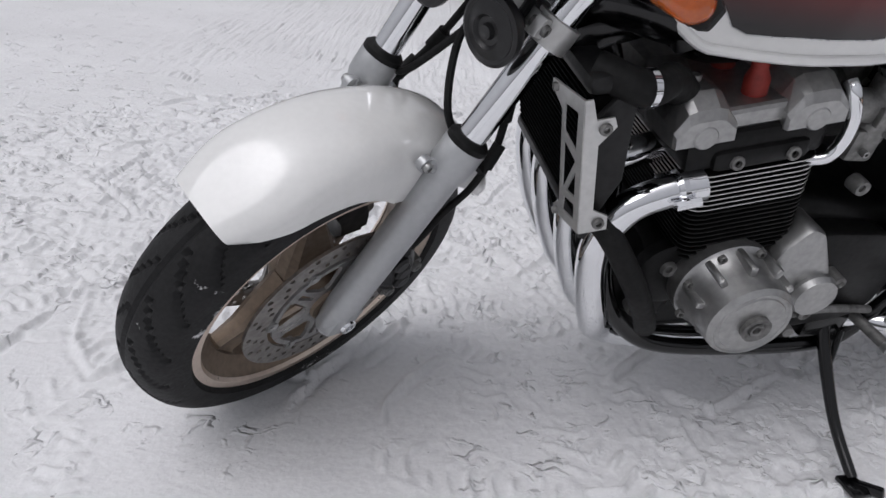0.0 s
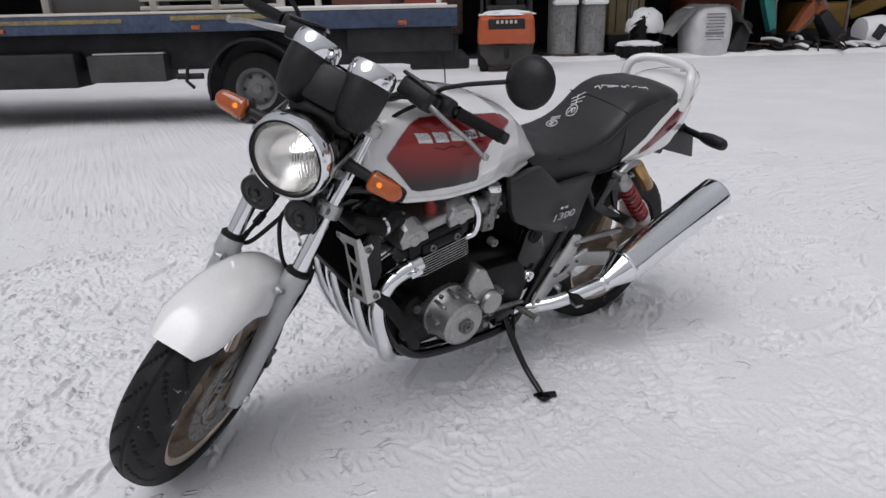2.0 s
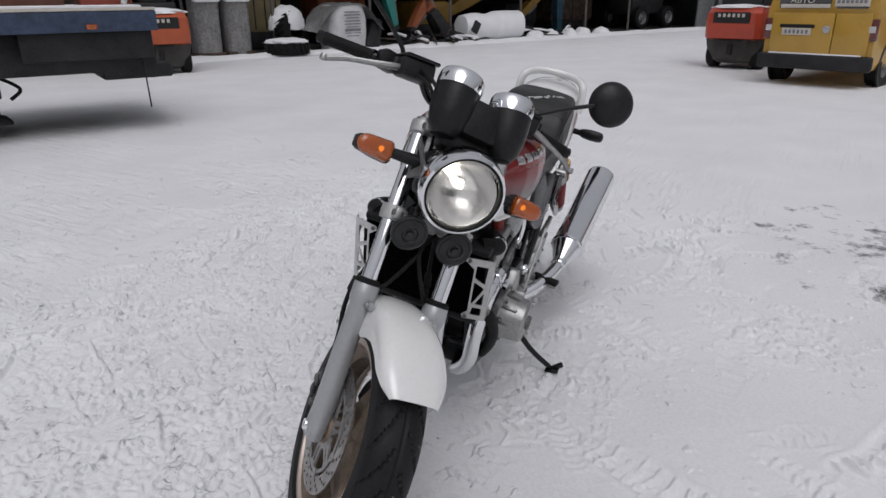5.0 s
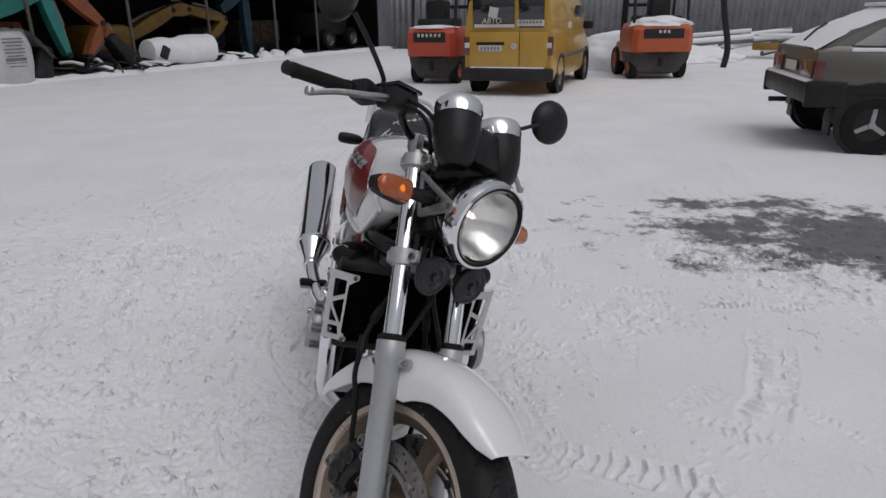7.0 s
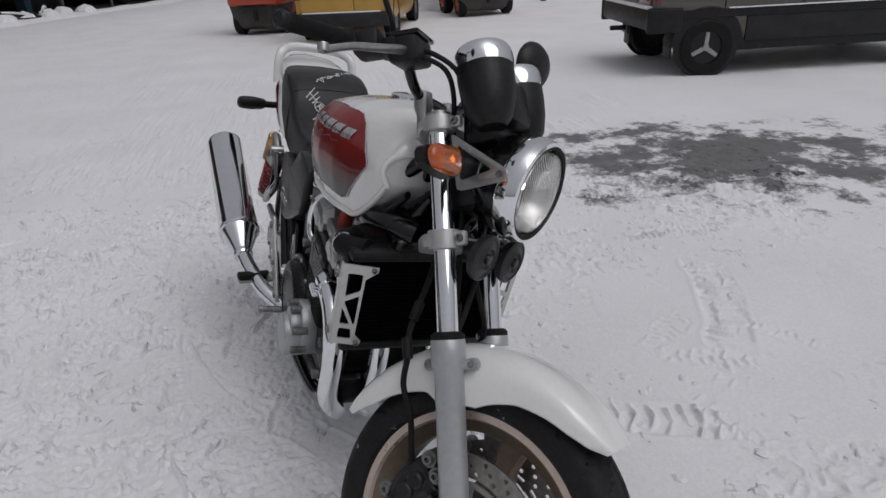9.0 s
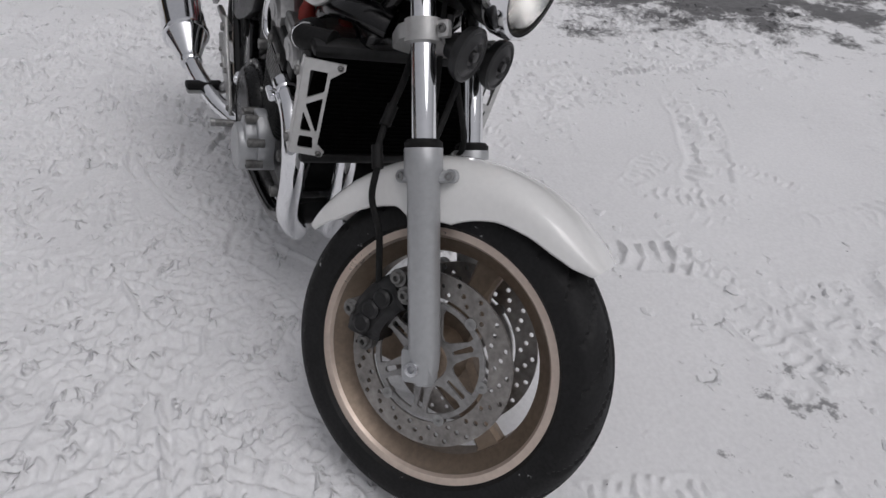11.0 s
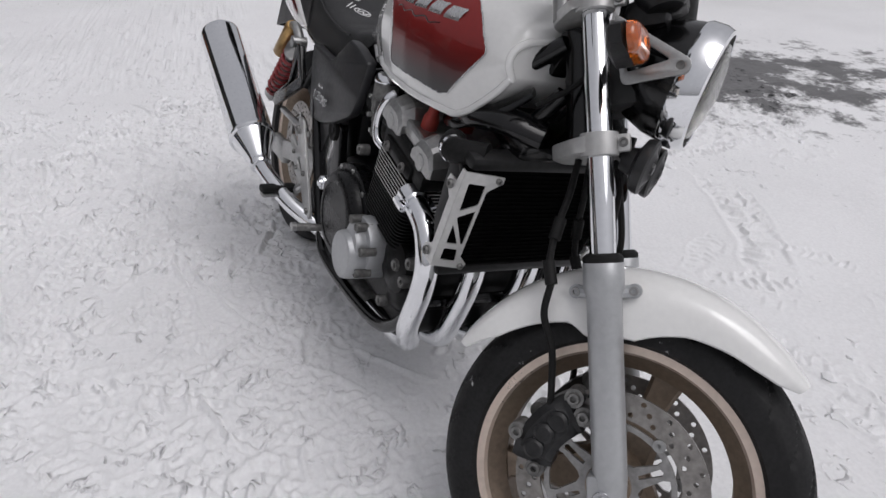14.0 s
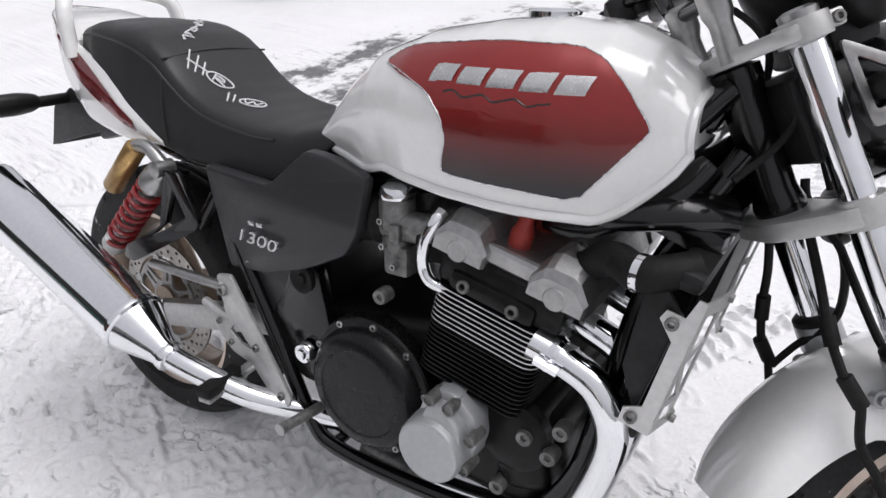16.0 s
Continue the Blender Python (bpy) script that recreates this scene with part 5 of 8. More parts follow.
for k in range(5):
    heap("snow_lump", tuple((at_shed(9.4 + 0.8 * k, 0.1 + 0.15 * (k % 2))).translation), (0.35, 0.3, 0.28), "lump of snow beside the scrap", "snow lump", 20 + k)

# timber and pipes under snow by the fence
for k in range(14):
    y = 5.2 + 0.42 * k + rng.uniform(-0.2, 0.2)
    o = thing("snowy_pipe", pose(-19.4 + rng.uniform(-0.8, 0.4), y, 0.12 + 0.14 * (k % 4), 0, 0, 90 + rng.uniform(-35, 35)), "steel pipe covered with snow by the fence", "pipe", "pipes by the fence")
    ln = rng.uniform(1.2, 2.6)
    bar_line(o, "pipe", [(-ln / 2, 0, 0), (ln / 2, 0, rng.uniform(0, 0.35))], 0.07, rng.choice([RUST, DARK_STEEL, SHEET_GREY]))
    bar_line(o, "snow_cover", [(-ln / 2, 0, 0.06), (0, 0, 0.14), (ln / 2, 0, 0.22)], 0.085, SNOW, "", True)
crate2 = thing("yellow_steel_frame", pose(-18.6, 8.55, 0, 0, 0, 80), "yellow steel frame standing in the snow", "frame")
cuboid("upright", crate2, (0.42, 0.3, 0.62), (0, 0, 0.31), EXC_YELLOW, 0.03, "yellow steel upright")
cuboid("cross_beam", crate2, (1.1, 0.25, 0.2), (-0.7, 0, 0.35), EXC_YELLOW, 0.03, "yellow cross beam")
cuboid("beam_snow", crate2, (1.5, 0.3, 0.08), (-0.4, 0, 0.66), SNOW, 0.03, "snow on the beam")
post2 = thing("iron_bollard", pose(-15.6, 5.55, 0), "leaning dark steel post", "post")
bar_line(post2, "post", [(0, 0, 0), (0, 0.05, 0.5), (0, -0.12, 1.3), (0, -0.3, 2.4)], 0.075, DARK_STEEL, "", True)


# ---- the motorcycle: x forward, y to its left, z up from the rear contact, leaning on its side stand ----
BIKE = pose(-0.4366, -0.5289, -0.0053, 0, 0, 10.96) @ pose(0, 0, 0, 0, -0.97, 0) @ pose(0, 0, 0, -12.13, 0, 0)
bike = thing("motorcycle", BIKE, "white and red motorcycle with chrome mufflers on its side stand", "motorcycle")
RAKE, LOCK, HEAD = radians(27), radians(37.2), 1.558
# steering frame: x ahead, y left, z along the steering axis, turned to full left lock
STEER = Matrix.Translation((HEAD, 0, 0)) @ Matrix.Rotation(-RAKE, 4, "Y") @ Matrix.Rotation(LOCK, 4, "Z")
FRONT = STEER @ Matrix.Translation((0.036, 0, 0.308)) @ Matrix.Scale(1.042, 4)
REAR = Matrix.Translation((-0.165, 0, 0.33)) @ Matrix.Scale(1.015, 4)


def tyre(R, half, rim_r, lean=1.0):
    """A treaded tyre about the y axis with slanting grooves."""
    n, m = 420, 30
    crown = []
    for k in range(m + 1):
        a = -math.pi / 2 + math.pi * k / m
        w = math.sin(a)
        r = R - (R - rim_r) * (1 - max(math.cos(a), 0.0) ** 0.62)
        crown.append((r, half * w * (1.0 if abs(w) < 0.97 else 0.98)))
    prof = [(rim_r - 0.012, -half * 0.72)] + crown + [(rim_r - 0.012, half * 0.72)]
    bm = bmesh.new()
    rows = []
    for r, h in prof:
        row = []
        for j in range(n):
            w = h / half
            s = (j / n * 22 + lean * 1.5 * abs(w) + (0.5 if w > 0 else 0)) % 1.0
            deep = 0.0065 if s < 0.11 and 0.2 < abs(w) < 0.93 and r > R - 0.075 else 0.0
            if abs(w) < 0.07:
                deep = 0.004
            a = 2 * math.pi * j / n
            rr = r - deep
            row.append(Vector((rr * math.cos(a), h, rr * math.sin(a))))
        rows.append(row)
    rings(bm, rows, cap=False)
    return bm


def rim(R, half, hub, width):
    """Cast rim barrel with raised lips."""
    bm = bmesh.new()
    lathe(bm, [(R, -half), (R, -half + 0.008), (R - 0.02, -half + 0.012), (R - 0.034, -half * 0.45), (R - 0.034, half * 0.45), (R - 0.02, half - 0.012),
               (R, half - 0.008), (R, half), (R - 0.017, half), (R - 0.03, half - 0.016), (R - 0.05, half * 0.4), (R - 0.05, -half * 0.4), (R - 0.03, -half + 0.016), (R - 0.017, -half)], 96, closed=True)
    return bm


def lip(R, side, half):
    bm = bmesh.new()
    y = side * half
    lathe(bm, [(R + 0.0012, y - side * 0.006), (R + 0.0012, y + side * 0.0015), (R - 0.019, y + side * 0.0015), (R - 0.0235, y - side * 0.005), (R - 0.012, y - side * 0.004)], 96, closed=True)
    return bm


def spoke(R, a, w0, w1, depth):
    """One broad cast spoke with a rib on its faces."""
    bm = bmesh.new()
    prof = [(0.03, w0, depth), (0.075, w0 * 0.8, depth * 0.9), (R * 0.6, w1 * 0.8, depth * 0.72), (R - 0.052, w1, depth * 0.6), (R - 0.044, w1 * 1.5, depth * 0.8)]
    rows = []
    for r, w, d in prof:
        pts = [(-w, -d * 0.5), (-w * 0.75, -d), (0, -d * 0.72), (w * 0.75, -d), (w, -d * 0.5), (w, d * 0.5), (w * 0.75, d), (0, d * 0.72), (-w * 0.75, d), (-w, d * 0.5)]
        rows.append([(r, y, x) for x, y in pts])
    rings(bm, [[Vector(p) for p in r] for r in rows])
    bm.transform(Matrix.Rotation(a, 4, "Y"))
    return bm


def brake_disc(out_r, in_r, y, start):
    """Drilled steel rotor ring, about the y axis."""
    holes = []
    for k in range(60):
        a = 2 * math.pi * k / 60
        r = in_r + (out_r - in_r) * (0.22, 0.5, 0.78)[k % 3]
        holes.append(ring2d(0.0046, 8, (r * math.cos(a), r * math.sin(a))))
    return plate([ring2d(out_r, 96), ring2d(in_r, 72)] + holes, 0.005, 0.0, Matrix.Translation((0, y, 0)) @ Matrix.Rotation(radians(90), 4, "X"))


def disc_carrier(r_out, y, start):
    """Spidery inner carrier: six twin-beamed arms, each ending in an eye, joined by thin outer bows."""
    outs = [ring2d(r_out, 72)] + [ring2d(0.036, 32)]
    for k in range(6):
        mid = start + math.pi / 3 * (k + 0.5)
        # wide window between two arms
        a0, a1 = mid - 0.36, mid + 0.36
        arc = [(0.097 * math.cos(a0 + (a1 - a0) * i / 8), 0.097 * math.sin(a0 + (a1 - a0) * i / 8)) for i in range(9)]
        arc += [(0.086 * math.cos(a1 + 0.02), 0.086 * math.sin(a1 + 0.02)), (0.052 * math.cos(mid + 0.18), 0.052 * math.sin(mid + 0.18)), (0.047 * math.cos(mid), 0.047 * math.sin(mid)),
                (0.052 * math.cos(mid - 0.18), 0.052 * math.sin(mid - 0.18)), (0.086 * math.cos(a0 - 0.02), 0.086 * math.sin(a0 - 0.02))]
        outs.append(arc)
        # slot along the arm
        a = start + math.pi / 3 * k
        c, q = math.cos(a), math.sin(a)
        slot = [(0.050, -0.003), (0.088, -0.0055), (0.091, 0.0), (0.088, 0.0055), (0.050, 0.003)]
        outs.append([(r * c - v * q, r * q + v * c) for r, v in slot])
    return plate(outs, 0.006, 0.0, Matrix.Translation((0, y, 0)) @ Matrix.Rotation(radians(90), 4, "X"))


def wheel(name, R, half, rim_half, xf, first, disc_sides, label):
    w = part(name, rim(0.236, rim_half, 0.03, 0), GOLD, bike, label, xf)
    part("tyre", tyre(R, half, 0.236), TYRE, w, "black treaded tyre dusted with snow", xf)
    for side in (-1, 1):
        part("rim_lip", lip(0.236, side, rim_half), GOLD_LIP, w, "pale machined rim lip", xf)
    for k in range(3):
        part("spoke", spoke(0.2325, first + 2 * math.pi / 3 * k, 0.05, 0.027, 0.024), GOLD, w, xf=xf)
    bm = bmesh.new()
    lathe(bm, [(0.012, -0.075), (0.036, -0.075), (0.038, -0.05), (0.052, -0.03), (0.056, 0.0), (0.052, 0.03), (0.038, 0.05), (0.036, 0.075), (0.012, 0.075)], 40)
    part("hub", bm, GOLD, w, xf=xf)
    for side in disc_sides:
        y = side * 0.064
        part("brake_disc", brake_disc(0.155, 0.113, y, 0), DISC, w, "drilled steel brake disc", xf)
        part("disc_carrier", disc_carrier(0.106, y + side * 0.001, radians(-41)), DISC_CARRIER, w, "grey disc carrier with six slotted arms", xf)
        for k in range(6):
            a = radians(41) + math.pi / 3 * k
            bm = bmesh.new()
            lathe(bm, [(0.004, -0.006), (0.004, 0.004), (0.007, 0.006), (0.0105, 0.006), (0.0105, -0.006)], 16, at=(0.1075 * math.cos(a), y, 0.1075 * math.sin(a)))
            part("rotor_button", bm, ALLOY, w, xf=xf)
    return w


def tyre_material():
    m = pbr("tyre_rubber", (0.011, 0.011, 0.0115), 0.6, 0, 0.3, 14, 150, bump=0.2, spec=0.3)
    nt = m.node_tree
    n, link = nt.nodes, nt.links.new
    b = n["Principled BSDF"]
    src = b.inputs["Base Color"].links[0].from_socket
    co = n.new("ShaderNodeTexCoord")
    t = n.new("ShaderNodeTexNoise")
    t.inputs["Scale"].default_value, t.inputs["Detail"].default_value, t.inputs["Roughness"].default_value = 13, 6, 0.7
    link(co.outputs["Object"], t.inputs["Vector"])
    r = n.new("ShaderNodeMapRange")
    r.inputs[1].default_value, r.inputs[2].default_value = 0.635, 0.675
    link(t.outputs["Fac"], r.inputs[0])
    mx = n.new("ShaderNodeMix")
    mx.data_type = "RGBA"
    mx.inputs[7].default_value = (0.7, 0.7, 0.7, 1)
    link(r.outputs[0], mx.inputs[0])
    link(src, mx.inputs[6])
    link(mx.outputs[2], b.inputs["Base Color"])
    return m


TYRE = tyre_material()
DISC_CARRIER = pbr("disc_carrier_paint", (0.36, 0.355, 0.35), 0.4, 0.6, 0.2, 20)
wheel("front_wheel", 0.304, 0.064, 0.053, FRONT, radians(60), (-1, 1), "bronze three-spoke cast front wheel")
wheel("rear_wheel", 0.33, 0.092, 0.075, REAR, radians(20), (-1,), "bronze cast rear wheel")

FORK_X = 0.044
# fork
for side in (-1, 1):
    y = side * 0.10
    bm = bmesh.new()
    lathe(bm, [(0.010, 0.270), (0.018, 0.273), (0.0205, 0.285), (0.026, 0.30), (0.0285, 0.33), (0.0285, 0.628), (0.031, 0.636), (0.0335, 0.644), (0.0335, 0.683), (0.030, 0.689), (0.02, 0.689)], 32, "z", (FORK_X, y, 0))
    box(bm, (0.044, 0.03, 0.05), (FORK_X - 0.004, y, 0.302), 0.008)
    leg = part("fork_leg", bm, FORK_GREY, bike, "silver-grey painted fork leg", STEER)
    bm = bmesh.new()
    lathe(bm, [(0.015, 0.68), (0.0325, 0.684), (0.033, 0.693), (0.027, 0.699), (0.0225, 0.700)], 32, "z", (FORK_X, y, 0))
    part("dust_seal", bm, RUBBER, leg, "black rubber dust seal", STEER)
    bm = bmesh.new()
    for dx in (-0.047, 0.047):
        tube(bm, [(FORK_X, y, 0.635), (FORK_X + dx, y + side * -0.012, 0.637)], 0.011, 10)
        lathe(bm, [(0.012, -0.006), (0.012, 0.006)], 16, "y", (FORK_X + dx, y - side * 0.012, 0.637))
    part("fender_lug", bm, FORK_GREY, leg, xf=STEER)
    for dx in (-0.047, 0.047):
        bm = bmesh.new()
        bolt(bm, (FORK_X + dx, y - side * 0.004, 0.637), (0, side, 0), 0.008, 0.006)
        part("fender_bolt", bm, ALLOY, leg, xf=STEER)
    bm = bmesh.new()
    lathe(bm, [(0.004, 0.0), (0.011, 0.0), (0.0135, -side * 0.004), (0.0135, -side * 0.03)], 6, "y", (0.030, side * 0.112, 0.312))
    part("axle_nut", bm, ALLOY_DULL, leg, "steel axle nut", STEER)
    bm = bmesh.new()
    lathe(bm, [(0.005, 0.66), (0.0215, 0.66), (0.0215, 1.118), (0.019, 1.124), (0.005, 1.124)], 32, "z", (FORK_X, y, 0))
    part("fork_tube", bm, CHROME, bike, "chromed fork tube", STEER)
    bm = bmesh.new()
    box(bm, (0.056, 0.042, 0.062), (FORK_X - 0.008, y * 1.02, 0.308), 0.007)
    part("axle_clamp", bm, FORK_GREY, leg, xf=STEER)
    bm = bmesh.new()
    bolt(bm, (FORK_X - 0.010, y + math.copysign(0.023, y), 0.305), (0, math.copysign(1, y), 0), 0.0145, 0.009)
    part("clamp_bolt", bm, CHROME, leg, xf=STEER)


def front_fender():
    """White mudguard that hugs the front tyre."""
    edge = [(30, 0.325), (35, 0.308), (42, 0.298), (50, 0.291), (62, 0.278), (72, 0.258), (78, 0.244), (96, 0.244), (101, 0.272), (112, 0.284), (126, 0.298), (138, 0.325)]
    rows = []
    n = 26
    for i in range(64):
        a = 30 + 108 * i / 63
        re_ = interp(a, edge)
        rc = 0.352 - 0.012 * ((a - 85) / 65) ** 2
        hw = 0.083 * (1 - 0.32 * max(0, (46 - a) / 16) ** 2 - 0.25 * max(0, (a - 124) / 14) ** 2)
        row = []
        for k in range(n + 1):
            t = -math.pi / 2 + math.pi * k / n
            r = re_ + (rc - re_) * max(math.cos(t), 0) ** 0.55
            y = hw * math.copysign(abs(math.sin(t)) ** 0.8, math.sin(t))
            row.append(Vector((r * math.cos(radians(a)), y, r * math.sin(radians(a)))))
        rows.append(row)
    bm = bmesh.new()
    rings(bm, rows, closed_u=False, cap=False)
    inner = [[Vector((p.x * 0.99, p.y * 0.965, p.z * 0.99)) for p in r] for r in rows]
    m = len(rows[0])
    a = bm.verts[:]
    bm.verts.ensure_lookup_table()
    vs = rings(bm, inner, closed_u=False, cap=False)
    bm.verts.ensure_lookup_table()
    N = len(rows)

    def o(i, k):
        return bm.verts[i * m + k]

    for i in range(N - 1):
        for k in (0, m - 1):
            bm.faces.new((o(i, k), o(i + 1, k), vs[i + 1][k], vs[i][k]))
    for k in range(m - 1):
        for i in (0, N - 1):
            bm.faces.new((o(i, k), o(i, k + 1), vs[i][k + 1], vs[i][k]))
    return bm


part("front_fender", front_fender(), WHITE, bike, "glossy white front mudguard", FRONT)

# ---- tank ----
TANK_TOP = [(0.42, 0.835), (0.46, 0.893), (0.50, 0.94), (0.56, 0.985), (0.65, 1.015), (0.75, 1.03), (0.85, 1.036), (0.93, 1.028), (0.985, 1.006), (1.02, 0.98), (1.035, 0.966), (1.047, 0.948)]
TANK_LOW = [(0.42, 0.812), (0.46, 0.802), (0.55, 0.786), (0.595, 0.80), (0.72, 0.787), (0.836, 0.777), (0.945, 0.774), (0.975, 0.79), (1.01, 0.822), (1.035, 0.85), (1.047, 0.872)]
TANK_WIDE = [(0.42, 0.115), (0.46, 0.128), (0.50, 0.142), (0.56, 0.166), (0.65, 0.196), (0.72, 0.208), (0.80, 0.206), (0.88, 0.190), (0.94, 0.170), (1.0, 0.149), (1.03, 0.138), (1.047, 0.128)]


def tank_half(x):
    """Half a section of the tank at x: points (y, z) from the top middle to the lower edge."""
    zt, zb, w = interp(x, TANK_TOP), interp(x, TANK_LOW), interp(x, TANK_WIDE)
    hgt = zt - zb
    key = [(0, zt), (0.40 * w, zt - 0.02 * hgt), (0.72 * w, zt - 0.10 * hgt), (0.92 * w, zt - 0.27 * hgt), (w, zt - 0.50 * hgt), (0.985 * w, zt - 0.70 * hgt), (0.92 * w, zt - 0.89 * hgt), (0.87 * w, zb), (0.78 * w, zb + 0.004)]
    return catmull([(0, y, z) for y, z in key], 5)


def tank_side(x, z):
    half = tank_half(x)
    pts = [(p.z, p.y) for p in half[:-5]]
    return interp(z, pts)


def rounded2(pts):
    """A smoother outline through the same corners."""
    out = []
    for i, p in enumerate(pts):
        a, b = pts[i - 1], pts[(i + 1) % len(pts)]
        out.append((0.16 * a[0] + 0.84 * p[0], 0.16 * a[1] + 0.84 * p[1]))
        out.append((0.16 * b[0] + 0.84 * p[0], 0.16 * b[1] + 0.84 * p[1]))
    return out


xs = list(np.linspace(0.42, 1.047, 120))
rows = []
for x in xs:
    half = tank_half(x)
    rows.append([Vector((x, p.y, p.z)) for p in half] + [Vector((x, -p.y, p.z)) for p in reversed(half[1:])])
bm = bmesh.new()
rings(bm, rows)
tank = part("fuel_tank", bm, WHITE, bike, "white fuel tank with red side panels")
PANEL = [(0.598, 0.965), (0.625, 0.984), (0.66, 0.994), (0.79, 1.006), (0.90, 1.004), (0.935, 0.99), (0.97, 0.957), (1.003, 0.914), (1.004, 0.903), (0.965, 0.856), (0.922, 0.805), (0.83, 0.814), (0.730, 0.822), (0.732, 0.84), (0.742, 0.875), (0.735, 0.905), (0.708, 0.935), (0.645, 0.958)]
WIDE_PANEL = rounded2(PANEL)
for side in (-1, 1):
    edge = []
    for i, p in enumerate(WIDE_PANEL):
        q = WIDE_PANEL[(i + 1) % len(WIDE_PANEL)]
        for k in range(5):
            edge.append((p[0] + (q[0] - p[0]) * k / 5, p[1] + (q[1] - p[1]) * k / 5))
    mid = (0.85, 0.90)
    rows = []
    for g in range(1, 19):
        f = g / 18
        rows.append([Vector((x, side * (tank_side(x, z) + 0.003), z)) for x, z in ((mid[0] + (px - mid[0]) * f, mid[1] + (pz - mid[1]) * f) for px, pz in edge)])
    bm = bmesh.new()
    vs = rings(bm, rows, cap=False)
    bm.faces.new(vs[0])
    pan = part("tank_panel", bm, RED_FADE, tank, "candy red tank panel fading to black below")
    bm = bmesh.new()
    tube(bm, [r + Vector((0, side * 0.0004, 0)) for r in rows[-1]] + [rows[-1][0]], 0.0011, 6, smooth=False)
    part("pinstripe", bm, SILVER_BADGE, tank, "thin silver stripe")

for side in (-1, 1):
    bm = bmesh.new()
    tube(bm, [(x, side * interp(x, TANK_WIDE) * 0.893, interp(x, TANK_LOW) + 0.004) for x in np.linspace(0.44, 1.046, 46)] + [(1.046, side * p.y * 0.97, p.z) for p in reversed(tank_half(1.047)[4:-6])], 0.0075, 10, smooth=False)
    part("tank_lip", bm, WHITE, tank, "white seam along the lower edge")

# ---- seat and tail ----
SEAT_TOP = [(0.475, 0.872), (0.45, 0.858), (0.42, 0.846), (0.36, 0.834), (0.29, 0.834), (0.22, 0.843), (0.16, 0.857), (0.11, 0.879), (0.07, 0.907), (0.03, 0.945), (-0.01, 0.972), (-0.06, 0.988), (-0.1, 0.994), (-0.2, 0.997), (-0.27, 0.985), (-0.32, 0.945)]
SEAT_LOW = [(0.475, 0.825), (0.44, 0.79), (0.39, 0.742), (0.36, 0.732), (0.30, 0.722), (0.12, 0.735), (0.03, 0.755), (-0.05, 0.79), (-0.13, 0.84), (-0.22, 0.885), (-0.32, 0.91)]
SEAT_WIDE = [(0.475, 0.118), (0.40, 0.14), (0.30, 0.15), (0.18, 0.153), (0.08, 0.154), (-0.08, 0.152), (-0.2, 0.14), (-0.28, 0.115), (-0.32, 0.08)]
rows = []
for x in np.linspace(0.475, -0.30, 64):
    zt, zb, w = interp(x, SEAT_TOP), interp(x, SEAT_LOW), interp(x, SEAT_WIDE)
    hgt = zt - zb
    half = catmull([(0, 0, zt), (0, 0.5 * w, zt - 0.003), (0, 0.8 * w, zt - 0.010), (0, 0.915 * w, zt - 0.14 * hgt - 0.012), (0, 0.98 * w, zb + 0.3 * hgt), (0, w, zb + 0.06 * hgt), (0, 0.94 * w, zb)], 4)
    rows.append([Vector((x, p.y, p.z)) for p in half] + [Vector((x, -p.y, p.z)) for p in reversed(half[1:])])
bm = bmesh.new()
rings(bm, rows)
seat = part("seat", bm, VINYL, bike, "black vinyl dual seat with hand-drawn white marks")

# ---- mufflers ----
for side in (-1, 1):
    a, b = Vector((0.047, side * 0.292, 0.424)), Vector((-0.385, side * 0.312, 0.640))
    d = (b - a).normalized()
    m = d.to_track_quat("Z", "Y").to_matrix().to_4x4()
    m.translation = a
    bm = bmesh.new()
    L = (b - a).length
    lathe(bm, [(0.02, -0.012), (0.0655, -0.010), (0.0695, -0.006), (0.070, 0.0), (0.0685, 0.006), (0.0665, 0.009), (0.0665, L - 0.012), (0.0655, L - 0.003), (0.063, L), (0.058, L - 0.003), (0.055, L - 0.015), (0.05, L - 0.05), (0.02, L - 0.055)], 56, "z")
    muf = part("muffler", bm, CHROME, bike, "chrome muffler", m)
    bm = bmesh.new()
    lathe(bm, [(0.02, -0.105), (0.0305, -0.104), (0.0315, -0.098), (0.0325, -0.092), (0.062, -0.013), (0.063, -0.009), (0.02, -0.009)], 56, "z")
    part("muffler_cone", bm, CHROME, muf, "chrome cone in front of the muffler", m)
    bm = bmesh.new()
    lathe(bm, [(0.024, -0.122), (0.030, -0.121), (0.0325, -0.116), (0.0325, -0.106), (0.031, -0.102), (0.024, -0.102)], 40, "z")
    part("pipe_collar", bm, CHROME, muf, "chrome clamp collar", m)
    bm = bmesh.new()
    lathe(bm, [(0.003, L - 0.042), (0.024, L - 0.042), (0.026, L - 0.02), (0.021, L - 0.02), (0.003, L - 0.038)], 32, "z")
    part("tail_pipe", bm, ALLOY_DULL, muf, "sooty outlet", m)
    bm = bmesh.new()
    tube(bm, [a + d * -0.11, (0.22, side * 0.272, 0.352), (0.32, side * 0.235, 0.315), (0.41, side * 0.17, 0.278), (0.50, side * 0.11, 0.24)], 0.0245, 24)
    part("exhaust_pipe", bm, CHROME, bike, "chrome exhaust pipe")


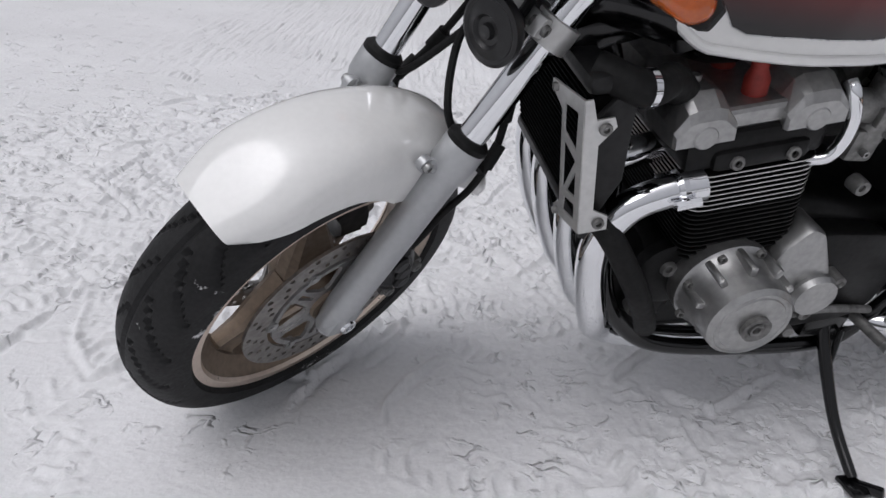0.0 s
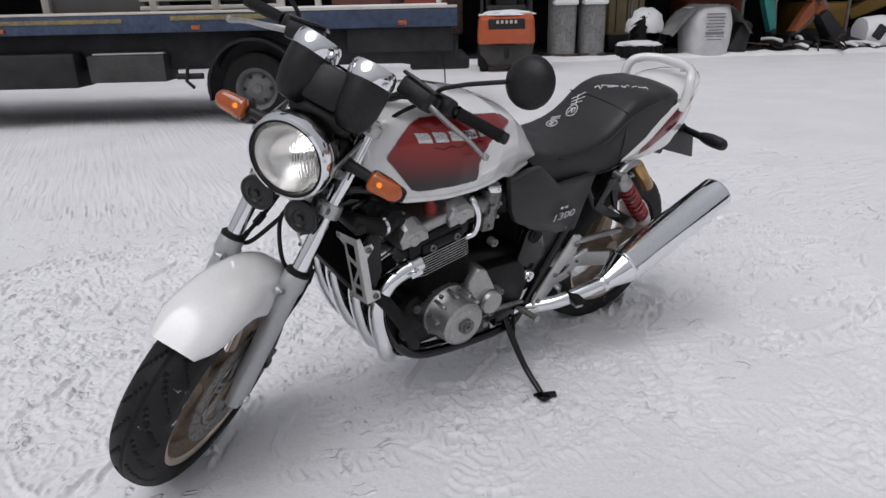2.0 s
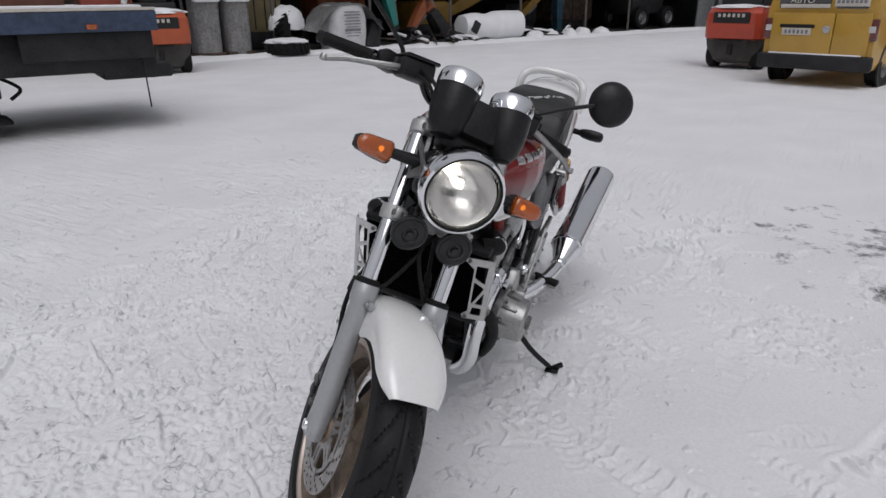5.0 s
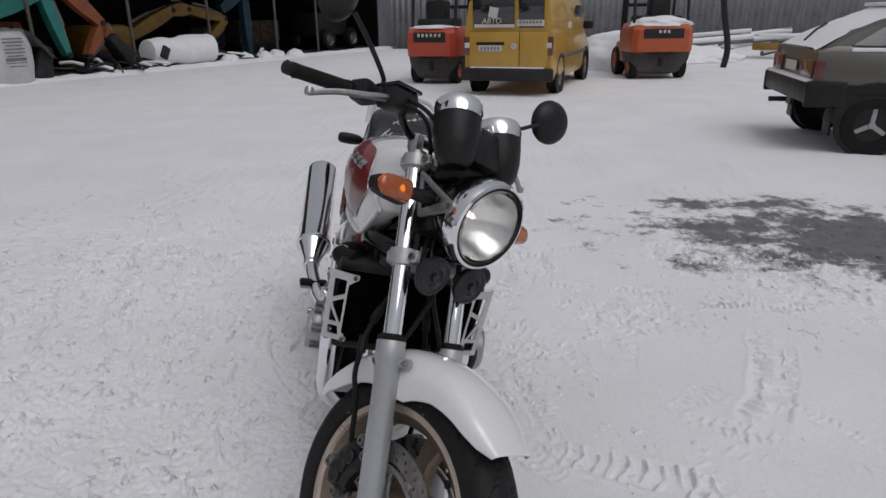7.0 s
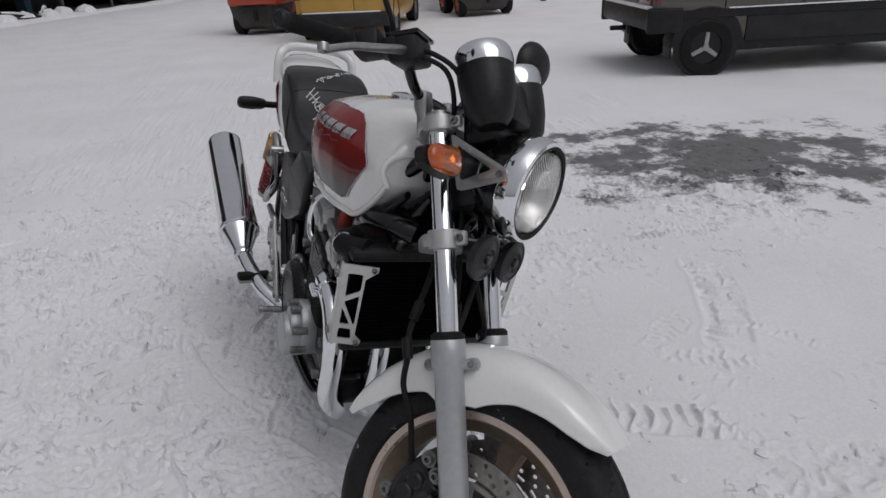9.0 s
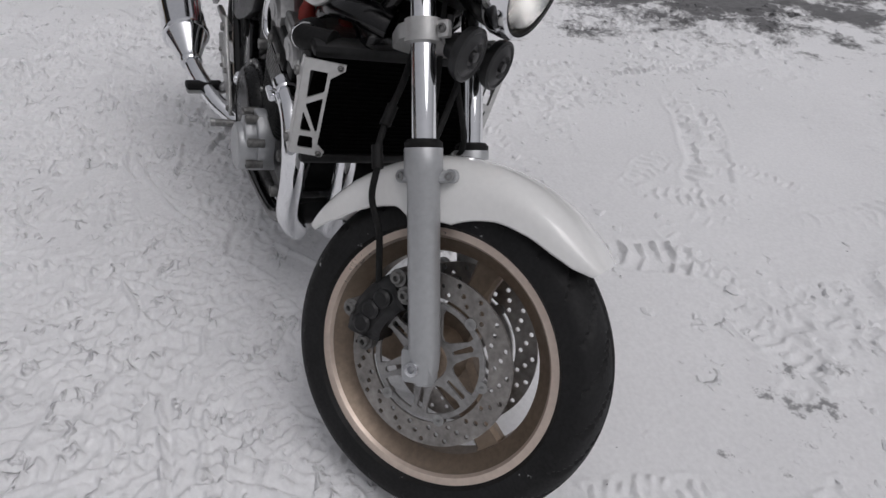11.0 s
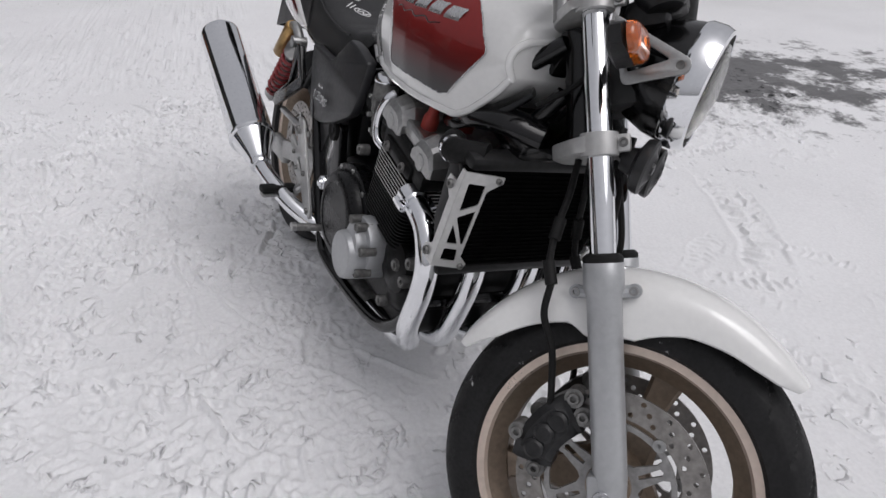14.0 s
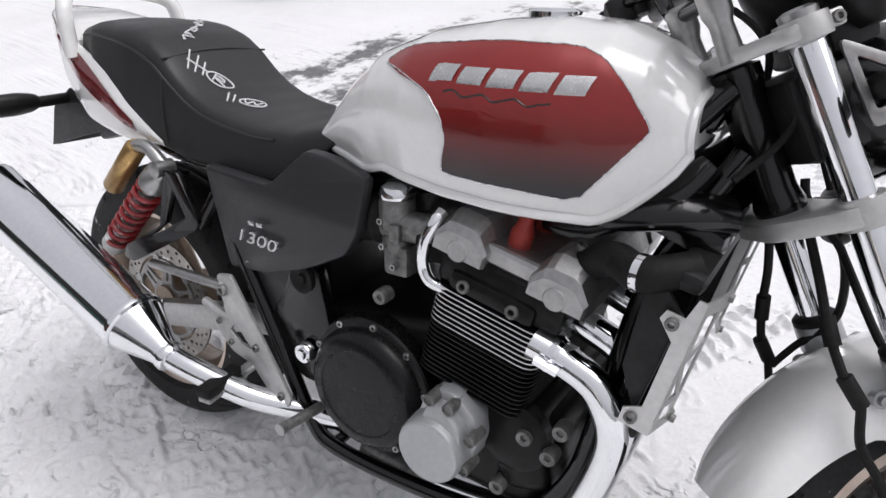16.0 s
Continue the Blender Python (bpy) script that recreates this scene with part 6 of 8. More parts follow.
# ---- frame ----
bm = bmesh.new()
for side in (-1, 1):
    tube(bm, [(1.10, side * 0.03, 0.87), (1.02, side * 0.09, 0.70), (0.985, side * 0.14, 0.50), (0.955, side * 0.155, 0.36), (0.89, side * 0.16, 0.265), (0.80, side * 0.165, 0.222), (0.62, side * 0.17, 0.212), (0.47, side * 0.175, 0.225), (0.42, side * 0.178, 0.27), (0.36, side * 0.18, 0.40), (0.28, side * 0.178, 0.56), (0.20, side * 0.165, 0.71)], 0.0155, 12)
    tube(bm, [(1.07, side * 0.03, 0.95), (0.98, side * 0.10, 0.86), (0.80, side * 0.12, 0.80), (0.55, side * 0.12, 0.76), (0.40, side * 0.13, 0.70), (0.30, side * 0.14, 0.60)], 0.017, 12)
    tube(bm, [(0.48, side * 0.12, 0.74), (0.2, side * 0.135, 0.735), (0.0, side * 0.13, 0.755), (-0.22, side * 0.10, 0.83)], 0.014, 12)
tube(bm, [(0.955, -0.15, 0.36), (0.955, 0.15, 0.36)], 0.012, 10)
tube(bm, [(0.47, -0.17, 0.225), (0.47, 0.17, 0.225)], 0.012, 10)
hd = bmesh.new()
lathe(hd, [(0.012, 0.875), (0.032, 0.88), (0.034, 0.90), (0.029, 0.92), (0.029, 1.05), (0.034, 1.07), (0.034, 1.09), (0.02, 1.095)], 28, "z")
join(bm, hd, STEER)
box(bm, (0.10, 0.07, 0.055), (1.02, 0, 0.93), 0.01, (0, 24, 0))
part("frame", bm, BLACK_GLOSS, bike, "black tubular steel frame")

# ---- engine ----
bm = bmesh.new()
box(bm, (0.44, 0.31, 0.2), (0.70, 0, 0.345), 0.04, (0, 3, 0), 3)
engine = part("engine", bm, BLACK_ENGINE, bike, "black four-cylinder engine block")
for name, size, at, turn in (("gearbox_case", (0.30, 0.29, 0.20), (0.57, 0, 0.43), -8), ("oil_sump", (0.24, 0.22, 0.06), (0.72, 0, 0.245), 0), ("crankcase_front", (0.10, 0.34, 0.16), (0.86, 0, 0.37), -15)):
    bm = bmesh.new()
    box(bm, size, at, 0.03, (0, turn, 0), 3)
    part(name, bm, BLACK_ENGINE, engine)
for side in (-1, 1):
    bm = bmesh.new()
    lathe(bm, [(0.03, side * 0.14), (0.06, side * 0.145), (0.062, side * 0.17), (0.05, side * 0.176), (0.02, side * 0.176)], 28, "y", (0.855, 0, 0.40))
    part("crank_end_cover", bm, BLACK_ENGINE, engine)

# clutch cover on the machine's right, generator cover on its left
def round_cover(name, at, side, prof, material, bolts, br, label, n=48, bolt_mat=None):
    bm = bmesh.new()
    lathe(bm, [(r, side * h) for r, h in prof], n, "y", at)
    c = part(name, bm, material, engine, label)
    for k in range(bolts):
        a = 2 * math.pi * (k + 0.3) / bolts
        b2 = bmesh.new()
        bolt(b2, (at[0] + br[0] * math.cos(a), at[1] + side * br[1], at[2] + br[0] * math.sin(a)), (0, side, 0), 0.007, 0.006)
        part("cover_bolt", b2, bolt_mat or ALLOY, c)
    return c


round_cover("clutch_cover", (0.569, 0, 0.397), -1, [(0.02, 0.13), (0.130, 0.13), (0.134, 0.15), (0.134, 0.176), (0.131, 0.180), (0.119, 0.182), (0.117, 0.190), (0.110, 0.204), (0.100, 0.210), (0.085, 0.212), (0.083, 0.2095), (0.02, 0.2105)], CLUTCH_BLACK, 10, (0.125, 0.178), "black round clutch cover")
bm = bmesh.new()
lathe(bm, [(0.02, -0.15), (0.060, -0.15), (0.060, -0.215), (0.0575, -0.246), (0.055, -0.253), (0.051, -0.2555), (0.02, -0.256)], 48, "y", (0.744, 0, 0.377))
join(bm, side_plate(rounded([(0.694, 0.38), (0.706, 0.436), (0.734, 0.474), (0.770, 0.474), (0.810, 0.438), (0.816, 0.40), (0.80, 0.35), (0.757, 0.32), (0.715, 0.332)], 0.014), -0.19, 0.05, 0.006))
join(bm, side_plate(rounded([(0.706, 0.40), (0.735, 0.458), (0.764, 0.458), (0.796, 0.426), (0.80, 0.39), (0.782, 0.35), (0.74, 0.336)], 0.010), -0.222, 0.04, 0.010))
ign = part("ignition_cover", bm, FORK_GREY, engine, "silver cast ignition cover", angle=25)
for x, z in ((0.737, 0.463), (0.772, 0.458), (0.812, 0.415), (0.802, 0.356)):
    bm = bmesh.new()
    lathe(bm, [(0.003, -0.20), (0.0105, -0.20), (0.0105, -0.238), (0.008, -0.2395), (0.007, -0.236), (0.003, -0.236)], 18, "y", (x, 0, z))
    part("cover_lug", bm, ALLOY_DULL, ign)
gen = round_cover("generator_cover", (0.777, 0.043, 0.406), 1, [(0.02, 0.13), (0.084, 0.13), (0.086, 0.165), (0.080, 0.172), (0.074, 0.205), (0.070, 0.245), (0.063, 0.253), (0.060, 0.250), (0.055, 0.250), (0.053, 0.252), (0.02, 0.253)], ALLOY, 8, (0.084, 0.178), "silver cast generator cover", 52, ALLOY_DULL)
bm = bmesh.new()
lathe(bm, [(0.006, 0.254), (0.007, 0.262), (0.0115, 0.263), (0.013, 0.259), (0.021, 0.264), (0.024, 0.262), (0.024, 0.25)], 26, "y", (0.773, 0.043, 0.403))
part("cover_plug", bm, ALLOY_DULL, gen)
for k in range(6):
    a = 2 * math.pi * (k + 0.2) / 10
    bm = bmesh.new()
    box(bm, (0.022, 0.05, 0.012), (0.777 + 0.074 * math.cos(a), 0.238, 0.406 + 0.078 * math.sin(a)), 0.004, (0, -math.degrees(a), 0))
    part("cover_rib", bm, ALLOY, gen)
bm = side_plate(rounded([(0.575, 0.375), (0.60, 0.352), (0.645, 0.37), (0.705, 0.43), (0.715, 0.475), (0.675, 0.53), (0.645, 0.52), (0.59, 0.435)], 0.018), 0.175, 0.08, 0.012)
lathe(bm, [(0.01, 0.15), (0.041, 0.15), (0.042, 0.222), (0.037, 0.232), (0.01, 0.233)], 30, "y", (0.612, 0, 0.396))
starter = part("starter_cover", bm, ALLOY, engine, "silver starter drive cover", angle=25)
for x, z in ((0.572, 0.42), (0.60, 0.348), (0.656, 0.373)):
    bm = bmesh.new()
    lathe(bm, [(0.004, 0.15), (0.012, 0.15), (0.012, 0.222), (0.007, 0.225), (0.004, 0.220)], 16, "y", (x, 0, z))
    part("cover_lug", bm, ALLOY_DULL, starter)
bm = bmesh.new()
bm = side_plate(rounded([(0.44, 0.31), (0.63, 0.27), (0.68, 0.40), (0.64, 0.50), (0.48, 0.50), (0.42, 0.42)], 0.04), 0.165, 0.05, 0.008)
part("sprocket_cover", bm, BLACK_ENGINE, engine, "black sprocket cover")
for side, spots in ((-1, [(0.878, 0.415), (0.937, 0.448), (0.92, 0.395), (0.835, 0.30), (0.60, 0.584)]), (1, [(0.87, 0.42), (0.90, 0.33), (0.66, 0.36), (0.63, 0.34), (0.60, 0.585), (0.92, 0.56)])):
    for x, z in spots:
        bm = bmesh.new()
        lathe(bm, [(0.003, 0), (0.006, 0.0), (0.006, side * 0.004), (0.0125, side * 0.006), (0.014, side * 0.0), (0.014, -side * 0.02)], 18, "y", (x, side * 0.178, z))
        part("engine_plug", bm, ALLOY_DULL, engine)

CYL = tilt((0.772, 0, 0.467), 13)
bm = bmesh.new()
box(bm, (0.165, 0.345, 0.16), (0, 0, 0.075), 0.02)
cyl = part("cylinder_block", bm, BLACK_ENGINE, engine, "finned black cylinder block", CYL)
for k in range(19):
    bm = bmesh.new()
    out = rounded([(-0.098, -0.19), (0.098, -0.19), (0.098, 0.19), (-0.098, 0.19)], 0.03)
    join(bm, plate([out], 0.0030, 0.0008), Matrix.Translation((0, 0, 0.0088 * k)))
    part("cooling_fin", bm, BLACK_ENGINE, cyl, xf=CYL)
    if k > 10:
        bm = bmesh.new()
        grown = [(a * 1.006, b * 1.003) for a, b in out]
        join(bm, plate([grown], 0.0019, 0.0), Matrix.Translation((0, 0, 0.0088 * k + 0.0004)))
        part("fin_edge", bm, FIN_EDGE, cyl, "bare machined fin edge", CYL)
bm = bmesh.new()
box(bm, (0.215, 0.365, 0.06), (0.006, 0, 0.193), 0.012)
box(bm, (0.15, 0.385, 0.035), (0.0, 0, 0.18), 0.012)
head = part("cylinder_head", bm, BLACK_ENGINE, engine, "black cylinder head", CYL)
for side in (-1, 1):
    for x in (-0.045, 0.04):
        bm = bmesh.new()
        bolt(bm, (x, side * 0.190, 0.178), (0, side, 0.2), 0.011, 0.008)
        part("head_bolt", bm, ALLOY_DULL, head, xf=CYL)


def cam_cover():
    """Head cover: two cam boxes with faceted ends and a low deck between."""
    bm = bmesh.new()
    for x0 in (-0.072, 0.092):
        rows = []
        for y, k in ((-0.188, 0.55), (-0.182, 0.78), (-0.155, 1.0), (-0.10, 1.0), (-0.09, 0.86), (-0.05, 0.86), (-0.04, 1.0), (0.04, 1.0), (0.05, 0.86), (0.09, 0.86), (0.10, 1.0), (0.155, 1.0), (0.182, 0.78), (0.188, 0.55)):
            w, h = 0.049 * (0.72 + 0.28 * k), 0.067 * k
            rows.append([Vector((x0 - w, y, 0.215)), Vector((x0 - w, y, 0.215 + h * 0.45)), Vector((x0 - w * 0.6, y, 0.215 + h * 0.92)), Vector((x0 - w * 0.35, y, 0.215 + h)), Vector((x0 + w * 0.35, y, 0.215 + h)), Vector((x0 + w * 0.6, y, 0.215 + h * 0.92)), Vector((x0 + w, y, 0.215 + h * 0.45)), Vector((x0 + w, y, 0.215))])
        rings(bm, rows)
    box(bm, (0.13, 0.345, 0.036), (0.01, 0, 0.236), 0.008)
    for x0 in (-0.072, 0.092):
        for side in (-1, 1):
            lathe(bm, [(0.004, side * 0.17), (0.018, side * 0.17), (0.018, side * 0.188), (0.016, side * 0.190), (0.004, side * 0.190)], 24, "y", (x0, 0, 0.226))
    return bm


cover = part("head_cover", cam_cover(), ALLOY, engine, "silver cast cylinder head cover", CYL, smooth=False)
for y in (-0.135, -0.045, 0.045, 0.135):
    bm = bmesh.new()
    lathe(bm, [(0.004, 0.25), (0.018, 0.25), (0.018, 0.275), (0.012, 0.29), (0.012, 0.315), (0.004, 0.318)], 16, "z", (0.0, y, 0))
    tube(bm, [(0, y, 0.30), (-0.012, y * 0.97, 0.33), (-0.04, y * 0.9, 0.35)], 0.009, 10)
    part("spark_plug_cap", bm, RED_CAP, engine, "red rubber spark plug cap", CYL)
for x in (-0.072, 0.092):
    for y in (-0.13, 0.13):
        bm = bmesh.new()
        bolt(bm, (x, y, 0.289), (0, 0, 1), 0.010, 0.006)
        part("cover_bolt", bm, ALLOY_DULL, cover, xf=CYL)
for side in (-1, 1):
    bm = bmesh.new()
    tube(bm, [(0.712, side * 0.165, 0.752), (0.708, side * 0.18, 0.738), (0.695, side * 0.187, 0.705), (0.692, side * 0.188, 0.668), (0.703, side * 0.186, 0.642), (0.725, side * 0.175, 0.63)], 0.010, 14)
    part("chrome_breather_pipe", bm, CHROME, engine, "small chrome pipe")

# carburettors and intake
for y in (-0.14, -0.048, 0.048, 0.14):
    bm = bmesh.new()
    lathe(bm, [(0.01, 0.655), (0.024, 0.655), (0.026, 0.68), (0.022, 0.69), (0.030, 0.70), (0.030, 0.745), (0.027, 0.752), (0.01, 0.752)], 24, "z", (0.608, y, 0))
    box(bm, (0.05, 0.04, 0.055), (0.616, y, 0.645), 0.008)
    lathe(bm, [(0.004, 0.59), (0.026, 0.59), (0.026, 0.68), (0.004, 0.68)], 20, "x", (0, y, 0.705))
    box(bm, (0.02, 0.012, 0.03), (0.626, y + math.copysign(0.03, y), 0.70), 0.003)
    carb = part("carburettor", bm, ALLOY_DULL, bike, "dull cast carburettor", angle=25)
    bm = bmesh.new()
    lathe(bm, [(0.004, 0.752), (0.031, 0.752), (0.032, 0.758), (0.027, 0.770), (0.015, 0.776), (0.004, 0.777)], 28, "z", (0.608, y, 0))
    part("carburettor_cap", bm, CHROME, carb, "chrome cap")
    for dx, dz in ((0.018, 0.69), (-0.012, 0.672), (0.01, 0.64), (-0.015, 0.715)):
        b2 = bmesh.new()
        bolt(b2, (0.611 + dx, y + math.copysign(0.026, y), dz), (0, math.copysign(1, y), 0), 0.006, 0.008)
        part("carburettor_screw", b2, ALLOY, carb)
    bm = bmesh.new()
    lathe(bm, [(0.01, 0.50), (0.036, 0.50), (0.044, 0.525), (0.047, 0.545), (0.043, 0.555), (0.046, 0.57), (0.036, 0.59), (0.034, 0.605), (0.01, 0.605)], 28, "x", (0, y * 0.88, 0.705))
    lathe(bm, [(0.01, 0.665), (0.03, 0.665), (0.034, 0.69), (0.034, 0.73), (0.01, 0.73)], 20, "x", (0, y, 0.69))
    part("intake_boot", bm, RUBBER, bike, "black rubber intake boot")
bm = bmesh.new()
box(bm, (0.22, 0.26, 0.16), (0.38, 0, 0.70), 0.03)
box(bm, (0.16, 0.24, 0.26), (0.36, 0, 0.52), 0.03)
part("airbox", bm, BLACK, bike, "black plastic airbox")

# ---- exhaust headers ----
for y in (-0.185, -0.07, 0.07, 0.185):
    bm = bmesh.new()
    inn = y * 0.72
    tube(bm, [(0.885, y, 0.59), (0.935, y, 0.575), (0.985, y, 0.548), (1.014, y, 0.49), (1.008, y * 0.98, 0.42), (0.972, y * 0.94, 0.315), (0.917, inn, 0.238), (0.78, inn * 0.9, 0.195), (0.66, inn * 0.95, 0.19)], 0.025, 20)
    hdr = part("exhaust_header", bm, CHROME, bike, "chrome exhaust header pipe")
    if abs(y) < 0.1:
        continue
    bm = bmesh.new()
    lathe(bm, [(0.024, -0.006), (0.029, -0.005), (0.031, 0.004), (0.028, 0.010), (0.024, 0.010)], 20, "z")
    for a in (0, math.pi):
        tube(bm, [(0.0, 0, 0.004), (0.0, 0.038 * math.cos(a), 0.004)], 0.008, 10)
        lathe(bm, [(0.004, -0.015), (0.0075, -0.015), (0.0075, 0.022), (0.004, 0.022)], 6, "z", (0, 0.036 * math.cos(a), 0))
    part("exhaust_flange", bm, CHROME, hdr, "chrome exhaust flange", Matrix.Translation((0.918, y, 0.581)) @ Matrix.Rotation(radians(105), 4, "Y"))
bm = bmesh.new()
box(bm, (0.18, 0.32, 0.06), (0.60, 0, 0.205), 0.025, (0, 6, 0), 3)
part("exhaust_collector", bm, ALLOY_DULL, bike, "dull exhaust collector under the engine")

# ---- radiator and guards ----
RAD = tilt((1.055, 0, 0.60), 13)
bm = bmesh.new()
box(bm, (0.03, 0.37, 0.225), (-0.005, 0, 0.0125), 0.006)
rad = part("radiator", bm, RAD_CORE, bike, "black radiator", RAD)
for k in range(22):
    bm = bmesh.new()
    box(bm, (0.004, 0.34, 0.0035), (0.012, 0, -0.095 + 0.0100 * k))
    part("radiator_fin", bm, RAD_CORE, rad, xf=RAD)
bm = bmesh.new()
box(bm, (0.045, 0.38, 0.03), (-0.004, 0, 0.138), 0.012)
box(bm, (0.045, 0.36, 0.025), (-0.004, 0, -0.11), 0.010)
part("radiator_tank", bm, BLACK, rad, xf=RAD)
for side in (-1, 1):
    wide = 0.062
    edge = [(0, -0.078), (wide, -0.078), (wide + 0.004, -0.066), (wide - 0.012, -0.05), (wide - 0.012, 0.10), (wide + 0.012, 0.122), (wide + 0.012, 0.134), (0, 0.134)]
    holes = [[(0.012, 0.112), (0.044, 0.112), (0.044, 0.07), (0.014, 0.052)], [(0.014, 0.038), (0.044, 0.057), (0.044, -0.02), (0.041, -0.022)], [(0.012, 0.022), (0.034, -0.022), (0.012, -0.022)], [(0.012, -0.034), (0.038, -0.034), (0.042, -0.062), (0.012, -0.062)]]
    m = Matrix.Translation((0.03, side * 0.208, 0)) @ frame_to((0, 0, 0), (0.25, -side, 0), (0, 0, 1))
    bm = plate([edge, *[rounded(h, 0.003, 2) for h in holes]], 0.003, 0.0, m)
    guard = part("radiator_guard", bm, GUARD, bike, "brushed aluminium radiator guard with triangular cut-outs", RAD, angle=20)
    sidep = [(0.030, -0.079), (0.030, 0.134), (0.020, 0.134), (0.014, 0.104), (-0.010, 0.104), (-0.014, 0.09), (0.010, 0.066), (0.010, -0.04), (-0.012, -0.055), (-0.012, -0.079)]
    bm = plate([sidep], 0.003, 0.0, Matrix.Translation((0, side * 0.208, 0)) @ Matrix.Rotation(radians(90), 4, "X"))
    part("guard_side", bm, GUARD, guard, xf=RAD, angle=20)
    for z in (-0.064, 0.090):
        bm = bmesh.new()
        bolt(bm, (0.002, side * 0.209, z), (0, side, 0), 0.009, 0.006)
        part("guard_bolt", bm, ALLOY_DULL, guard, xf=RAD)
    for z, w in ((-0.070, 0.052), (0.126, 0.062)):
        bm = bmesh.new()
        bolt(bm, (0.047, side * (0.208 - w), z), (1, 0, 0), 0.006, 0.005)
        part("guard_bolt", bm, ALLOY_DULL, guard, xf=RAD)
    bm = bmesh.new()
    tube(bm, [(0.93, side * 0.13, 0.70), (0.98, side * 0.16, 0.735), (1.03, side * 0.19, 0.735), (1.085, side * 0.15, 0.742)], 0.024, 16)
    hose = part("coolant_hose", bm, RUBBER, bike, "black rubber coolant hose")
    bm = bmesh.new()
    tube(bm, [(1.022, side * 0.187, 0.735), (1.032, side * 0.189, 0.735)], 0.0262, 20, smooth=False)
    part("hose_clamp", bm, CHROME, hose, "steel hose clamp")
for side in (-1, 1):
    bm = side_plate([(1.018, 0.60), (1.042, 0.53), (1.085, 0.69), (1.065, 0.722), (1.035, 0.718)], side * 0.18, 0.03, 0.004)
    part("radiator_side", bm, BLACK, rad, "black plastic side panel")
bm = bmesh.new()
tube(bm, [(1.03, 0.175, 0.525), (1.005, 0.212, 0.50), (0.955, 0.224, 0.43), (0.91, 0.214, 0.36), (0.875, 0.19, 0.30)], 0.019, 16)
part("coolant_hose", bm, RUBBER, bike, "black rubber coolant hose")
bm = bmesh.new()
for side in (-1, 1):
    tube(bm, [(0.90, side * 0.10, 0.775), (0.98, side * 0.12, 0.79), (1.05, side * 0.10, 0.80), (1.10, side * 0.05, 0.79)], 0.03, 14, flat=0.6)
box(bm, (0.16, 0.20, 0.05), (1.03, 0, 0.775), 0.02, (0, 20, 0))
part("air_shroud", bm, BLACK_GLOSS, bike, "black plastic shroud above the radiator")
for side in (-1, 1):
    bm = bmesh.new()
    tube(bm, [(0.86, side * 0.11, 0.755), (0.93, side * 0.12, 0.768), (1.02, side * 0.10, 0.815), (1.065, side * 0.07, 0.86)], [0.018, 0.03, 0.026, 0.016], 14, flat=0.45)
    part("air_duct", bm, BLACK_GLOSS, bike, "black plastic duct below the tank")
    bm = bmesh.new()
    box(bm, (0.05, 0.022, 0.05), (0.955, side * 0.125, 0.79), 0.006, (0, 20, 0))
    part("ignition_coil", bm, BLACK, bike)

